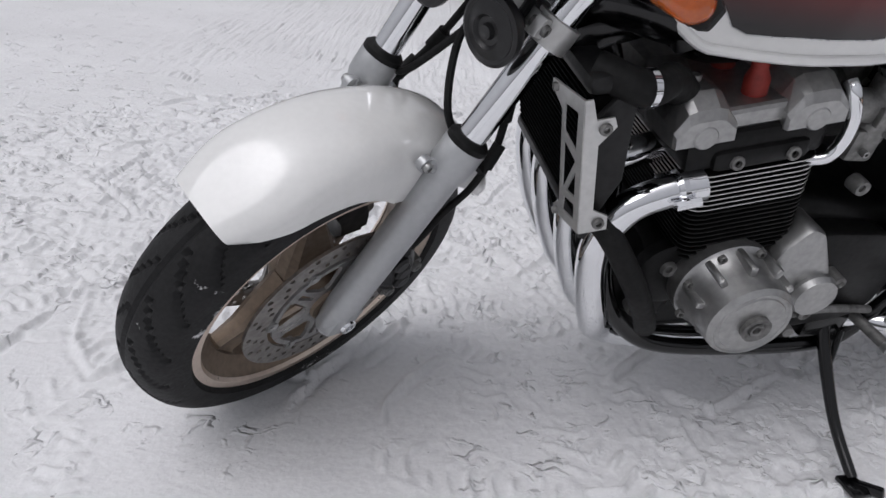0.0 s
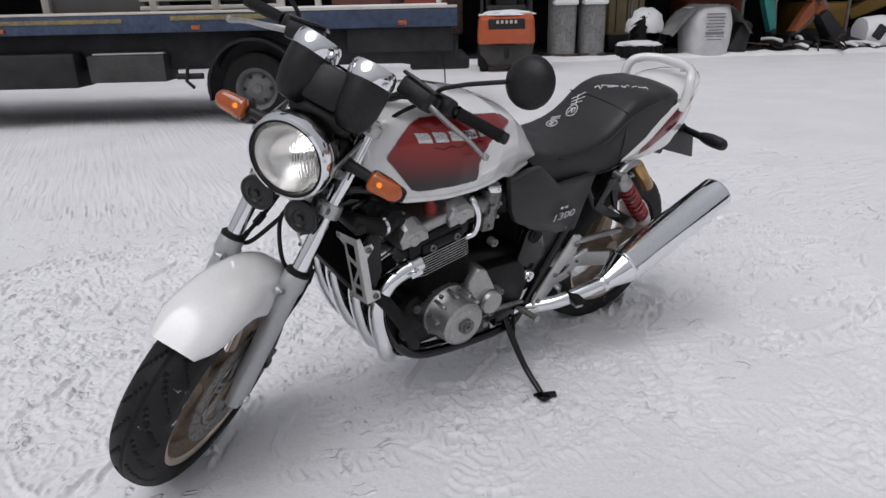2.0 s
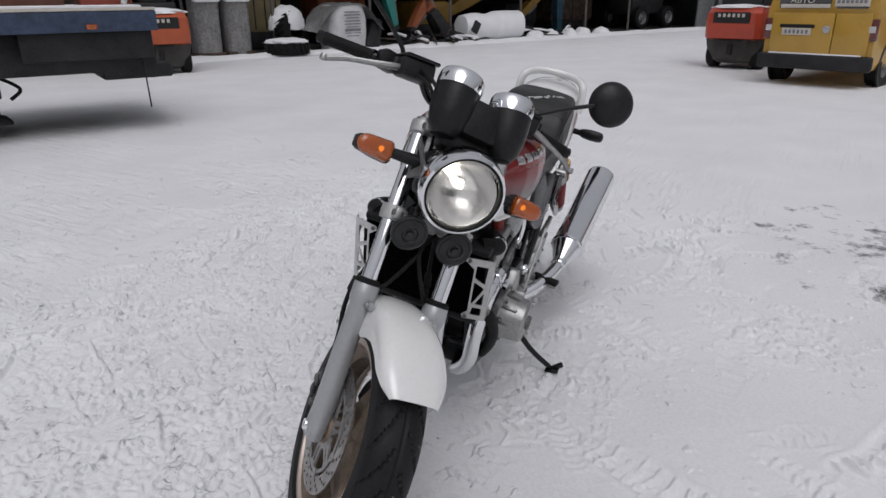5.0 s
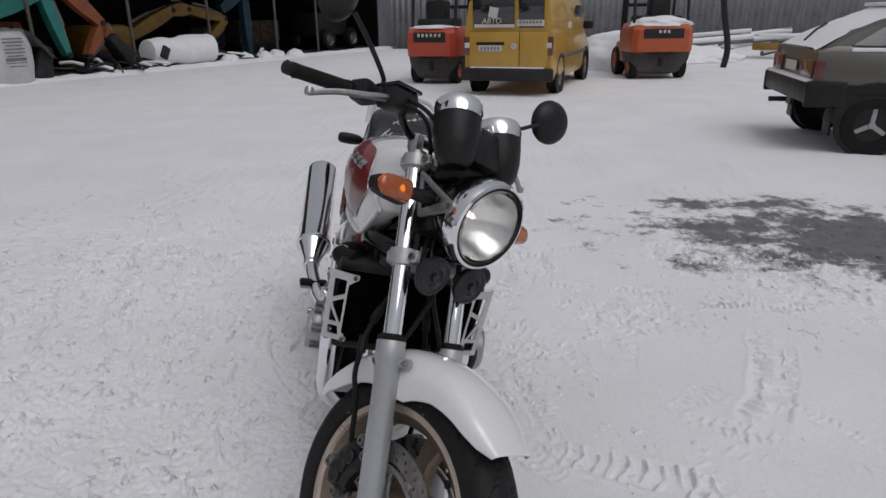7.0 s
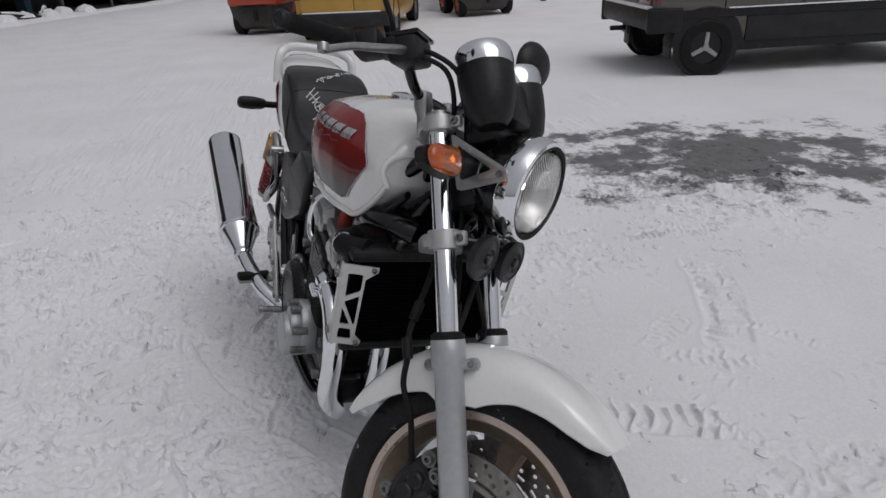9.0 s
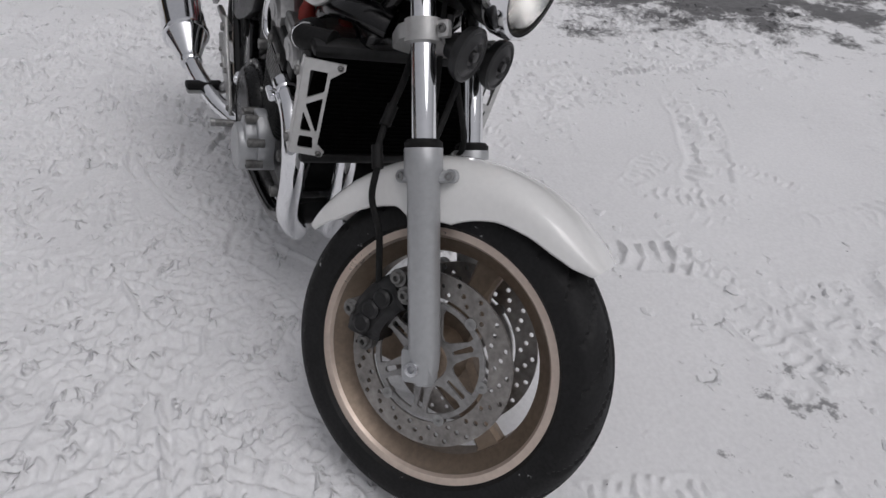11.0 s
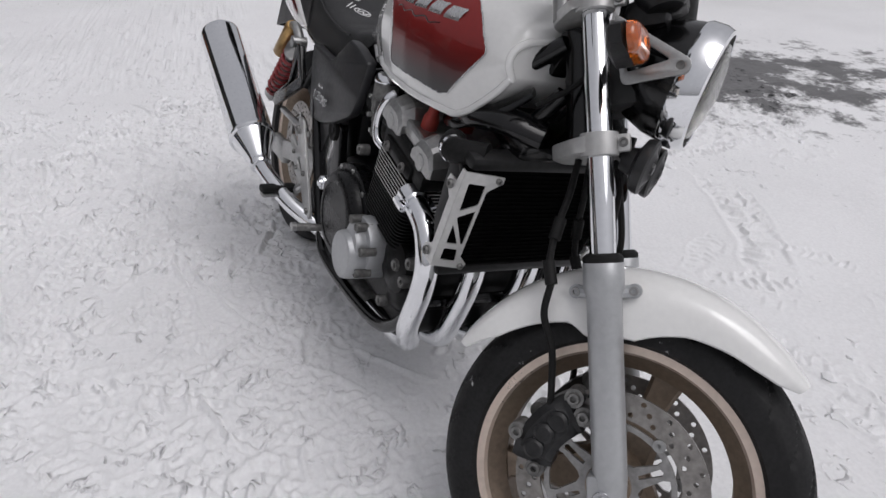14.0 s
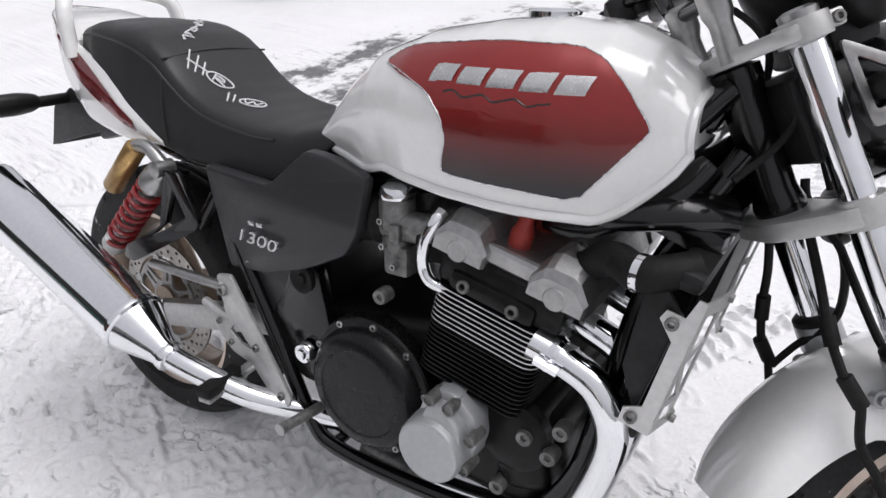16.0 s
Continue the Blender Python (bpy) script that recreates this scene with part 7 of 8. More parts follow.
# ---- side covers, pivots, foot rests ----
COVER = rounded([(0.183, 0.752), (0.205, 0.69), (0.238, 0.556), (0.34, 0.566), (0.44, 0.598), (0.535, 0.645), (0.562, 0.69), (0.578, 0.785), (0.50, 0.81), (0.45, 0.815), (0.36, 0.742)], 0.014)
LOWER = rounded([(0.243, 0.565), (0.335, 0.472), (0.350, 0.466), (0.374, 0.472), (0.42, 0.53), (0.458, 0.612), (0.36, 0.60)], 0.012)
for side in (-1, 1):
    bm = side_plate(COVER, side * 0.16, 0.028, 0.008)
    for v in bm.verts:
        v.co.y += side * (0.02 - 0.14 * (v.co.x - 0.42) ** 2 - 0.10 * max(0, v.co.z - 0.70))
    sc = part("side_cover", bm, GREY_COVER, bike, "charcoal grey side cover")
    bm = side_plate(LOWER, side * 0.166, 0.02, 0.004)
    part("frame_cover", bm, GREY_COVER, bike, "charcoal plastic cover behind the engine")
    word = Matrix.Translation((0.33, side * 0.199, 0.634)) @ Matrix.Rotation(radians(180 if side > 0 else 0), 4, "Z") @ Matrix.Rotation(radians(90), 4, "X") @ Matrix.Rotation(radians(4 if side > 0 else -4), 4, "Z")
    part("side_cover_number", lettering("1300", 0.042, 0.004, word @ Matrix.Diagonal((1.25, 0.8, 1, 1)), 0.2), SILVER_BADGE, sc, "raised silver numerals 1300", smooth=False)
    for k in range(2):
        bm = bmesh.new()
        box(bm, (0.015, 0.003, 0.008), (0.322 + 0.021 * k, side * 0.1995, 0.665), 0.001)
        part("badge_bar", bm, SILVER_BADGE, sc)
    bm = bmesh.new()
    bolt(bm, (0.291, side * 0.186, 0.576), (0, side, 0), 0.006, 0.005)
    part("cover_screw", bm, ALLOY, sc)
    bm = side_plate(rounded([(0.33, 0.47), (0.40, 0.36), (0.47, 0.36), (0.49, 0.45), (0.46, 0.60), (0.40, 0.62), (0.38, 0.55)], 0.02), side * 0.168, 0.025, 0.004)
    pp = part("pivot_plate", bm, BLACK_GLOSS, bike, "black swingarm pivot plate")
    bm = bmesh.new()
    lathe(bm, [(0.004, side * 0.196), (0.010, side * 0.197), (0.012, side * 0.190), (0.018, side * 0.191), (0.021, side * 0.186), (0.021, side * 0.175)], 28, "y", (0.431, side * 0.012, 0.43))
    part("pivot_bolt", bm, CHROME, pp, "chrome pivot bolt")
    bm = bmesh.new()
    lathe(bm, [(0.004, side * 0.188), (0.008, side * 0.189), (0.010, side * 0.184), (0.022, side * 0.190), (0.027, side * 0.188), (0.027, side * 0.175)], 28, "y", (0.425, 0, 0.575))
    part("rubber_cap", bm, RUBBER, pp, "round black rubber cap")
    bm = side_plate(rounded([(0.222, 0.545), (0.262, 0.552), (0.402, 0.325), (0.39, 0.298), (0.36, 0.30), (0.302, 0.368), (0.245, 0.383), (0.163, 0.468), (0.176, 0.484), (0.238, 0.462)], 0.010), side * 0.208, 0.008, 0.001, [rounded([(0.265, 0.447), (0.305, 0.402), (0.27, 0.408), (0.245, 0.432)], 0.005)])
    hold = part("footrest_bracket", bm, BRACKET, bike, "cast alloy footrest bracket")
    for x, z, r in ((0.219, 0.443, 0.006), (0.249, 0.405, 0.006), (0.318, 0.412, 0.008), (0.377, 0.324, 0.008), (0.238, 0.515, 0.012)):
        bm = bmesh.new()
        bolt(bm, (x, side * 0.213, z), (0, side, 0), r, 0.006)
        part("bracket_bolt", bm, ALLOY_DULL, hold)
    bm = bmesh.new()
    box(bm, (0.036, 0.105, 0.022), (0.268, side * 0.265, 0.347), 0.007, (0, 0, side * -8))
    peg = part("passenger_footrest", bm, RUBBER, bike, "folding passenger footrest with black rubber")
    bm = bmesh.new()
    box(bm, (0.03, 0.11, 0.012), (0.268, side * 0.26, 0.331), 0.004, (0, 0, side * -8))
    tube(bm, [(0.30, side * 0.20, 0.37), (0.275, side * 0.215, 0.345)], 0.012, 10)
    part("footrest_arm", bm, ALLOY, peg, "alloy footrest arm")
    bm = bmesh.new()
    tube(bm, [(0.44, side * 0.17, 0.30), (0.425, side * 0.26, 0.298)], 0.0105, 14)
    st = part("rider_footrest", bm, ALLOY_DULL, bike, "bare alloy footrest stub")
    bm = bmesh.new()
    lathe(bm, [(0.004, side * 0.255), (0.012, side * 0.255), (0.012, side * 0.268), (0.004, side * 0.268)], 16, "y", (0.425, 0, 0.298))
    part("footrest_end", bm, ALLOY, st)
    # swingarm, shock, subframe struts
    bm = bmesh.new()
    box(bm, (0.46, 0.032, 0.062), (0.14, side * 0.14, 0.40), 0.008, (0, -13, 0))
    tube(bm, [(0.43, side * 0.12, 0.43), (0.36, side * 0.13, 0.45)], 0.032, 14)
    tube(bm, [(0.238, side * 0.196, 0.512), (0.10, side * 0.19, 0.506), (-0.03, side * 0.18, 0.497)], 0.0105, 12)
    box(bm, (0.14, 0.03, 0.07), (-0.135, side * 0.14, 0.333), 0.01)
    part("swingarm", bm, ALLOY, bike, "polished alloy swingarm")
    top, low = Vector((0.055, side * 0.178, 0.724)), Vector((-0.19, side * 0.178, 0.490))
    d = (low - top).normalized()
    m = d.to_track_quat("Z", "Y").to_matrix().to_4x4()
    m.translation = top
    L = (low - top).length
    bm = bmesh.new()
    lathe(bm, [(0.005, -0.012), (0.018, -0.01), (0.024, 0.02), (0.030, 0.03), (0.031, 0.06), (0.026, 0.066), (0.018, 0.07), (0.018, L - 0.06), (0.028, L - 0.055), (0.028, L - 0.03), (0.012, L), (0.005, L)], 28, "z")
    shock = part("shock_absorber", bm, ALLOY, bike, "rear shock absorber with red spring", m)
    bm = bmesh.new()
    pts = [(0.0265 * math.cos(2 * math.pi * k / 14), 0.0265 * math.sin(2 * math.pi * k / 14), 0.066 + (L - 0.125) * k / (14 * 8.0)) for k in range(14 * 8 + 1)]
    tube(bm, pts, 0.0058, 8, smooth=False)
    part("spring", bm, RED_SPRING, shock, "red coil spring", m)
    res = m @ Matrix.Translation((0, 0, 0))
    off = Vector((-0.088, 0, 0.026))
    bm = bmesh.new()
    lathe(bm, [(0.004, -0.012), (0.018, -0.012), (0.022, -0.004), (0.0225, 0.135), (0.018, 0.142), (0.004, 0.143)], 24, "z")
    part("gas_reservoir", bm, GOLD_TANK, shock, "gold gas reservoir", Matrix.Translation(off) @ m)
    bm = bmesh.new()
    tube(bm, [top + Vector((0, 0, 0.004)), top + off * 0.5 + Vector((0, 0, 0.022)), top + off + Vector((0, 0, 0.006))], 0.014, 12)
    lathe(bm, [(0.008, side * -0.02), (0.017, side * -0.018), (0.017, side * 0.024), (0.008, side * 0.026)], 20, "y", top)
    part("reservoir_bridge", bm, ALLOY, shock)
    bm = bmesh.new()
    join(bm, side_plate(rounded([(0.078, 0.728), (0.118, 0.728), (0.168, 0.635), (0.155, 0.615), (-0.075, 0.496), (-0.105, 0.502), (-0.095, 0.53), (0.04, 0.602)], 0.008), side * 0.19, 0.014, 0.002, [rounded([(0.100, 0.690), (0.130, 0.637), (-0.005, 0.566), (0.062, 0.612)], 0.005)]))
    tube(bm, [(0.20, side * 0.165, 0.70), (0.15, side * 0.18, 0.62)], 0.012, 10)
    part("subframe_strut", bm, BLACK_GLOSS, bike, "black triangulated strut")

bm = bmesh.new()
tube(bm, [(0.485, 0.165, 0.285), (0.483, 0.20, 0.24), (0.479, 0.30, 0.148), (0.477, 0.392, 0.098)], [0.014, 0.012, 0.0105, 0.010], 12)
stand = part("side_stand", bm, BLACK_GLOSS, bike, "black side stand on the snow")
bm = bmesh.new()
box(bm, (0.04, 0.05, 0.010), (0.478, 0.405, 0.090), 0.003, (11.7, 0, 0))
box(bm, (0.014, 0.05, 0.02), (0.463, 0.418, 0.101), 0.004, (30, 0, 30))
part("stand_foot", bm, BLACK_GLOSS, stand)
bm = bmesh.new()
box(bm, (0.09, 0.04, 0.06), (0.49, 0.165, 0.275), 0.01)
tube(bm, [(0.455, 0.19, 0.27), (0.478, 0.235, 0.19)], 0.006, 8)
part("stand_mount", bm, BLACK_GLOSS, stand)
bm = bmesh.new()
tube(bm, [(0.43, 0.19, 0.325), (0.55, 0.205, 0.345), (0.64, 0.21, 0.335)], 0.008, 10)
tube(bm, [(0.64, 0.205, 0.335), (0.645, 0.25, 0.335)], 0.010, 10)
part("gear_lever", bm, ALLOY_DULL, bike, "alloy gear lever")

# ---- tail cowl, grab rail, rear signals ----
def tail_section(x):
    """Half section of the tail cowl, from its upper inner edge to its lower edge."""
    zu = interp(x, [(0.03, 0.775), (-0.05, 0.83), (-0.15, 0.895), (-0.25, 0.94), (-0.32, 0.985), (-0.40, 1.005), (-0.46, 1.012), (-0.50, 1.012)])
    zl = interp(x, [(0.03, 0.755), (-0.05, 0.752), (-0.15, 0.756), (-0.25, 0.775), (-0.32, 0.808), (-0.40, 0.87), (-0.46, 0.94), (-0.50, 1.0)])
    w = interp(x, [(0.03, 0.155), (-0.1, 0.16), (-0.25, 0.148), (-0.35, 0.12), (-0.43, 0.082), (-0.50, 0.02)])
    top_in = 0.0 if x < -0.27 else w * 0.86
    return [(top_in, zu + (0.004 if top_in == 0 else 0)), (w * 0.9, zu), (w, zu - 0.25 * (zu - zl)), (w * 1.01, (zu + zl) / 2), (w * 0.95, zl + 0.12 * (zu - zl)), (w * 0.82, zl), (w * 0.6, zl + 0.008), (min(top_in, w * 0.5), zl + 0.01)]


bm = bmesh.new()
for side in (-1, 1):
    rows = []
    for x in np.linspace(0.03, -0.50, 44):
        half = catmull([(x, side * y, z) for y, z in tail_section(x)], 4)
        rows.append(half)
    rings(bm, rows)
bmesh.ops.remove_doubles(bm, verts=bm.verts, dist=1e-4)
tail = part("tail_cowl", bm, WHITE, bike, "white tail cowl with dark red inlays")
for side in (-1, 1):
    rows = []
    for k in np.linspace(0, 1, 30):
        x = -0.05 - 0.315 * k
        mid = 0.792 + 0.178 * k ** 1.05
        h = 0.003 + 0.027 * math.sin(math.pi * min(k * 0.72 + 0.06, 1)) ** 0.8 * (1 if k < 0.94 else (1 - k) / 0.06 * 0.7 + 0.3)
        key = tail_section(x)
        rows.append([Vector((x - 0.4 * (j / 6 - 0.5) * h, side * (interp(mid - h + 2 * h * j / 6, [(z, y) for y, z in key[1:6]]) + 0.003), mid - h + 2 * h * j / 6)) for j in range(7)])
    bm = bmesh.new()
    rings(bm, rows, closed_u=False, cap=False)
    part("tail_inlay", bm, DARK_RED, tail, "dark red painted inlay")
bm = bmesh.new()
rail = [(-0.262, 0.142, 0.915), (-0.268, 0.142, 0.955), (-0.272, 0.140, 1.0), (-0.285, 0.128, 1.03), (-0.325, 0.095, 1.045), (-0.352, 0.045, 1.05), (-0.355, 0.0, 1.05)]
tube(bm, rail + [(x, -y, z) for x, y, z in reversed(rail[:-1])], 0.0165, 16)
part("grab_rail", bm, WHITE, bike, "white passenger grab rail")
bm = bmesh.new()
box(bm, (0.30, 0.16, 0.03), (-0.18, 0, 0.765), 0.01, (0, -14, 0))
for side in (-1, 1):
    join(bm, side_plate([(-0.20, 0.775), (-0.42, 0.83), (-0.505, 0.775), (-0.545, 0.675), (-0.29, 0.745)], side * 0.075, 0.008, 0.001))
box(bm, (0.012, 0.146, 0.11), (-0.527, 0, 0.727), 0.004, (0, 20, 0))
part("rear_mudguard", bm, BLACK, bike, "black plastic rear mudguard")
for side in (-1, 1):
    bm = bmesh.new()
    tube(bm, [(-0.438, side * 0.07, 0.805), (-0.423, side * 0.165, 0.805)], 0.013, 12)
    stalk = part("rear_signal", bm, BLACK, bike, "black rear turn signal")
    bm = bmesh.new()
    tube(bm, [(-0.423, side * 0.16, 0.805), (-0.421, side * 0.175, 0.806), (-0.418, side * 0.21, 0.807), (-0.418, side * 0.245, 0.807), (-0.42, side * 0.262, 0.807), (-0.42, side * 0.266, 0.807)], [0.018, 0.026, 0.031, 0.03, 0.024, 0.012], 16, flat=0.72)
    part("signal_housing", bm, BLACK, stalk)

# ---- front end above the wheel ----
def clamp_plate(z, thick, back, mat, name, label):
    out = rounded([(back, -0.045), (0.012, -0.125), (0.067, -0.13), (0.077, -0.075), (0.048, -0.05), (0.048, 0.05), (0.077, 0.075), (0.067, 0.13), (0.012, 0.125), (back, 0.045)], 0.02)
    holes = [ring2d(0.0218, 24, (FORK_X, sy * 0.10)) for sy in (-1, 1)]
    bm = plate([out, *holes], thick, 0.003, Matrix.Translation((0, 0, z)))
    c = part(name, bm, mat, bike, label, STEER)
    for sy in (-1, 1):
        b2 = bmesh.new()
        lathe(b2, [(0.0222, -thick * 0.75), (0.031, -thick * 0.7), (0.032, 0), (0.031, thick * 0.7), (0.0222, thick * 0.75)], 28, "z", (FORK_X, sy * 0.10, z), closed=True)
        box(b2, (0.03, 0.016, thick * 1.1), (0.079, sy * 0.10, z), 0.004)
        part("clamp_ring", b2, mat, c, xf=STEER)
        for dy in (-1, 1):
            b2 = bmesh.new()
            bolt(b2, (0.083, sy * 0.10 + dy * 0.006, z), (0, dy, 0), 0.008, 0.008)
            part("clamp_bolt", b2, ALLOY_DULL, c, xf=STEER)
    return c


top_clamp = clamp_plate(1.105, 0.020, -0.04, BRACKET, "top_fork_clamp", "light cast alloy top fork clamp")
low_clamp = clamp_plate(0.876, 0.026, -0.05, BRACKET, "lower_fork_clamp", "cast alloy lower fork clamp")
bm = bmesh.new()
lathe(bm, [(0.005, 1.11), (0.02, 1.11), (0.02, 1.124), (0.013, 1.13), (0.005, 1.13)], 6, "z")
part("steering_nut", bm, CHROME, top_clamp, "chrome steering nut", STEER)
for sy in (-1, 1):
    bm = bmesh.new()
    lathe(bm, [(0.004, 1.118), (0.023, 1.118), (0.023, 1.128), (0.014, 1.132), (0.004, 1.132)], 20, "z", (FORK_X, sy * 0.10, 0))
    part("fork_cap", bm, ALLOY, top_clamp, xf=STEER)
    bm = bmesh.new()
    lathe(bm, [(0.005, 1.10), (0.017, 1.10), (0.015, 1.15), (0.02, 1.165), (0.02, 1.195), (0.012, 1.2), (0.005, 1.2)], 20, "z", (-0.02, sy * 0.05, 0))
    part("bar_clamp", bm, ALLOY, top_clamp, "cast alloy handlebar clamp", STEER)

# headlight
HL = Matrix.Translation((0.205, 0, 0.962)) @ Matrix.Rotation(RAKE, 4, "Y")
bm = bmesh.new()
lathe(bm, [(0.02, -0.155), (0.05, -0.15), (0.08, -0.12), (0.0985, -0.07), (0.1035, -0.035), (0.1035, -0.022), (0.099, -0.022), (0.094, -0.05), (0.06, -0.10), (0.02, -0.12)], 48, "x")
hl = part("headlight", bm, BLACK_GLOSS, bike, "round headlight, switched on, in a black shell", STEER @ HL)
bm = bmesh.new()
lathe(bm, [(0.1045, -0.040), (0.1075, -0.034), (0.1075, -0.010), (0.103, 0.003), (0.0965, 0.006), (0.0955, 0.0), (0.0965, -0.012), (0.1005, -0.028)], 64, "x", closed=True)
part("headlight_rim", bm, CHROME, hl, "chrome headlight rim", STEER @ HL)
bm = bmesh.new()
lathe(bm, [(0.0945, -0.012), (0.0955, 0.0035), (0.0905, 0.0045), (0.0895, -0.004), (0.0915, -0.012)], 64, "x", closed=True)
part("lens_seal", bm, RUBBER, hl, "black rubber lens seal", STEER @ HL)
bm = bmesh.new()
lathe(bm, [(0.0895, -0.006), (0.08, 0.006), (0.05, 0.015), (0.02, 0.019), (0.0005, 0.020), (0.0005, 0.017), (0.02, 0.016), (0.05, 0.012), (0.08, 0.003), (0.0885, -0.009)], 64, "x", closed=True)
lens = part("headlight_lens", bm, LENS_GLASS, hl, "fluted clear glass lens", STEER @ HL)
lens.visible_shadow = False
bm = bmesh.new()
rows = [(0.012, -0.085)] + [(0.012 + 0.08 * k / 12, -0.085 + 0.072 * (k / 12) ** 2) for k in range(1, 13)]
lathe(bm, rows + [(r, h - 0.002) for r, h in reversed(rows)], 48, "x", closed=True)
part("reflector", bm, REFLECTOR, hl, "mirrored reflector bowl", STEER @ HL)
bm = bmesh.new()
lathe(bm, [(0.001, -0.085), (0.007, -0.083), (0.007, -0.055), (0.004, -0.048), (0.001, -0.047)], 16, "x")
part("bulb", bm, BULB, hl, "lit headlight bulb", STEER @ HL)
for sy in (-1, 1):
    bm = bmesh.new()
    bolt(bm, (-0.085, sy * 0.093, -0.025), (0, sy, 0), 0.008, 0.006)
    part("shell_screw", bm, ALLOY, hl, xf=STEER @ HL)
    tri = [(0.075, 1.082), (0.19, 0.992), (0.183, 0.972), (0.082, 0.965)]
    hole = [(0.088, 1.055), (0.158, 0.997), (0.092, 0.985)]
    bm = plate([rounded(tri, 0.012), rounded(hole, 0.006), ring2d(0.007, 12, (0.172, 0.986))], 0.006, 0.0008, Matrix.Translation((0, sy * 0.108, 0)) @ Matrix.Rotation(radians(90), 4, "X"))
    part("headlight_bracket", bm, ALLOY, bike, "triangular alloy headlight bracket", STEER)
    bm = bmesh.new()
    lathe(bm, [(0.004, sy * 0.108), (0.013, sy * 0.110), (0.016, sy * 0.100), (0.016, sy * 0.09)], 20, "y", (0.166, 0, 0.988))
    part("bracket_bolt", bm, ALLOY_DULL, hl, xf=STEER)
    # turn signal
    bm = bmesh.new()
    tube(bm, [(0.11, sy * 0.10, 1.01), (0.105, sy * 0.175, 1.006)], [0.017, 0.013], 14)
    rows = []
    for y, hx, hz in ((0.172, 0.014, 0.020), (0.178, 0.017, 0.027), (0.215, 0.016, 0.0255), (0.258, 0.013, 0.019), (0.268, 0.009, 0.013)):
        rows.append([Vector((0.096 + x * hx, sy * y, 1.003 + z * hz)) for x, z in ((-1, -0.6), (-0.6, -1), (1, -1), (1, 1), (-0.6, 1), (-1, 0.6))])
    rings(bm, rows)
    sig = part("front_signal", bm, BLACK, bike, "front turn signal with amber lens on a black stalk", STEER)
    rows = []
    for k in range(25):
        f = k / 24
        tip = math.sqrt(max(0.04, 1 - max(0, (f - 0.72) / 0.28) ** 2)) * math.sqrt(max(0.5, 1 - max(0, (0.10 - f) / 0.10) ** 2))
        hz = (0.0275 - 0.0055 * f) * tip
        hx = (0.024 - 0.007 * f) * (0.35 + 0.65 * tip) * (1.0 if k % 2 else 0.93)
        rows.append([Vector((0.1115 + (hx if x > 0 else 0.0) * x, sy * (0.177 + 0.088 * f), 1.003 + z * hz)) for x, z in ((0, -1), (0.55, -0.97), (0.9, -0.75), (1, -0.4), (1, 0.4), (0.9, 0.75), (0.55, 0.97), (0, 1))])
    bm = bmesh.new()
    rings(bm, rows)
    part("amber_lens", bm, AMBER, sig, "ribbed amber lens", STEER, angle=60)
    bm = bmesh.new()
    bmesh.ops.create_icosphere(bm, subdivisions=2, radius=0.007, matrix=Matrix.Translation((0.121, sy * 0.205, 1.003)))
    part("signal_bulb", bm, SIGNAL_BULB, sig, "lit amber bulb", STEER)
    # horn
    hm = Matrix.Translation((0.112, sy * 0.064, 0.838)) @ Matrix.Rotation(RAKE, 4, "Y")
    bm = bmesh.new()
    lathe(bm, [(0.004, -0.04), (0.02, -0.04), (0.024, -0.02), (0.044, -0.012), (0.047, -0.004), (0.047, 0.004), (0.042, 0.007), (0.038, 0.004), (0.028, 0.007), (0.022, 0.011), (0.018, 0.006), (0.011, 0.006), (0.009, 0.013), (0.003, 0.014)], 40, "x")
    horn = part("horn", bm, HORN, bike, "black disc horn", STEER @ hm)
    bm = bmesh.new()
    tube(bm, [(-0.04, 0, 0), (-0.055, 0, 0.02), (-0.06, 0, 0.045)], 0.007, 8)
    part("horn_bracket", bm, BLACK, horn, xf=STEER @ hm)
    # gauges
    gm = Matrix.Translation((0.15, sy * 0.082, 1.09)) @ Matrix.Rotation(radians(-6), 4, "Y") @ Matrix.Rotation(radians(sy * 3), 4, "X")
    bm = bmesh.new()
    lathe(bm, [(0.004, -0.01), (0.028, -0.006), (0.044, 0.015), (0.053, 0.05), (0.0565, 0.09), (0.0565, 0.125), (0.05, 0.13), (0.004, 0.13)], 40, "z")
    g = part("gauge", bm, BLACK, bike, "black instrument cup with chrome bezel", STEER @ gm)
    bm = bmesh.new()
    lathe(bm, [(0.0572, 0.114), (0.0588, 0.128), (0.057, 0.146), (0.051, 0.156), (0.045, 0.152), (0.050, 0.12)], 48, "z", closed=True)
    part("bezel", bm, CHROME, g, "chrome bezel", STEER @ gm)
    bm = bmesh.new()
    lathe(bm, [(0.001, 0.142), (0.048, 0.142), (0.048, 0.138), (0.001, 0.138)], 40, "z")
    part("dial", bm, BLACK_GLOSS, g, "dark dial under glass", STEER @ gm)
bm = bmesh.new()
box(bm, (0.05, 0.10, 0.10), (0.155, 0, 1.15), 0.016, (0, -6, 0))
box(bm, (0.07, 0.16, 0.05), (0.12, 0, 1.085), 0.016)
part("gauge_bracket", bm, BLACK, bike, "black instrument bracket", STEER)

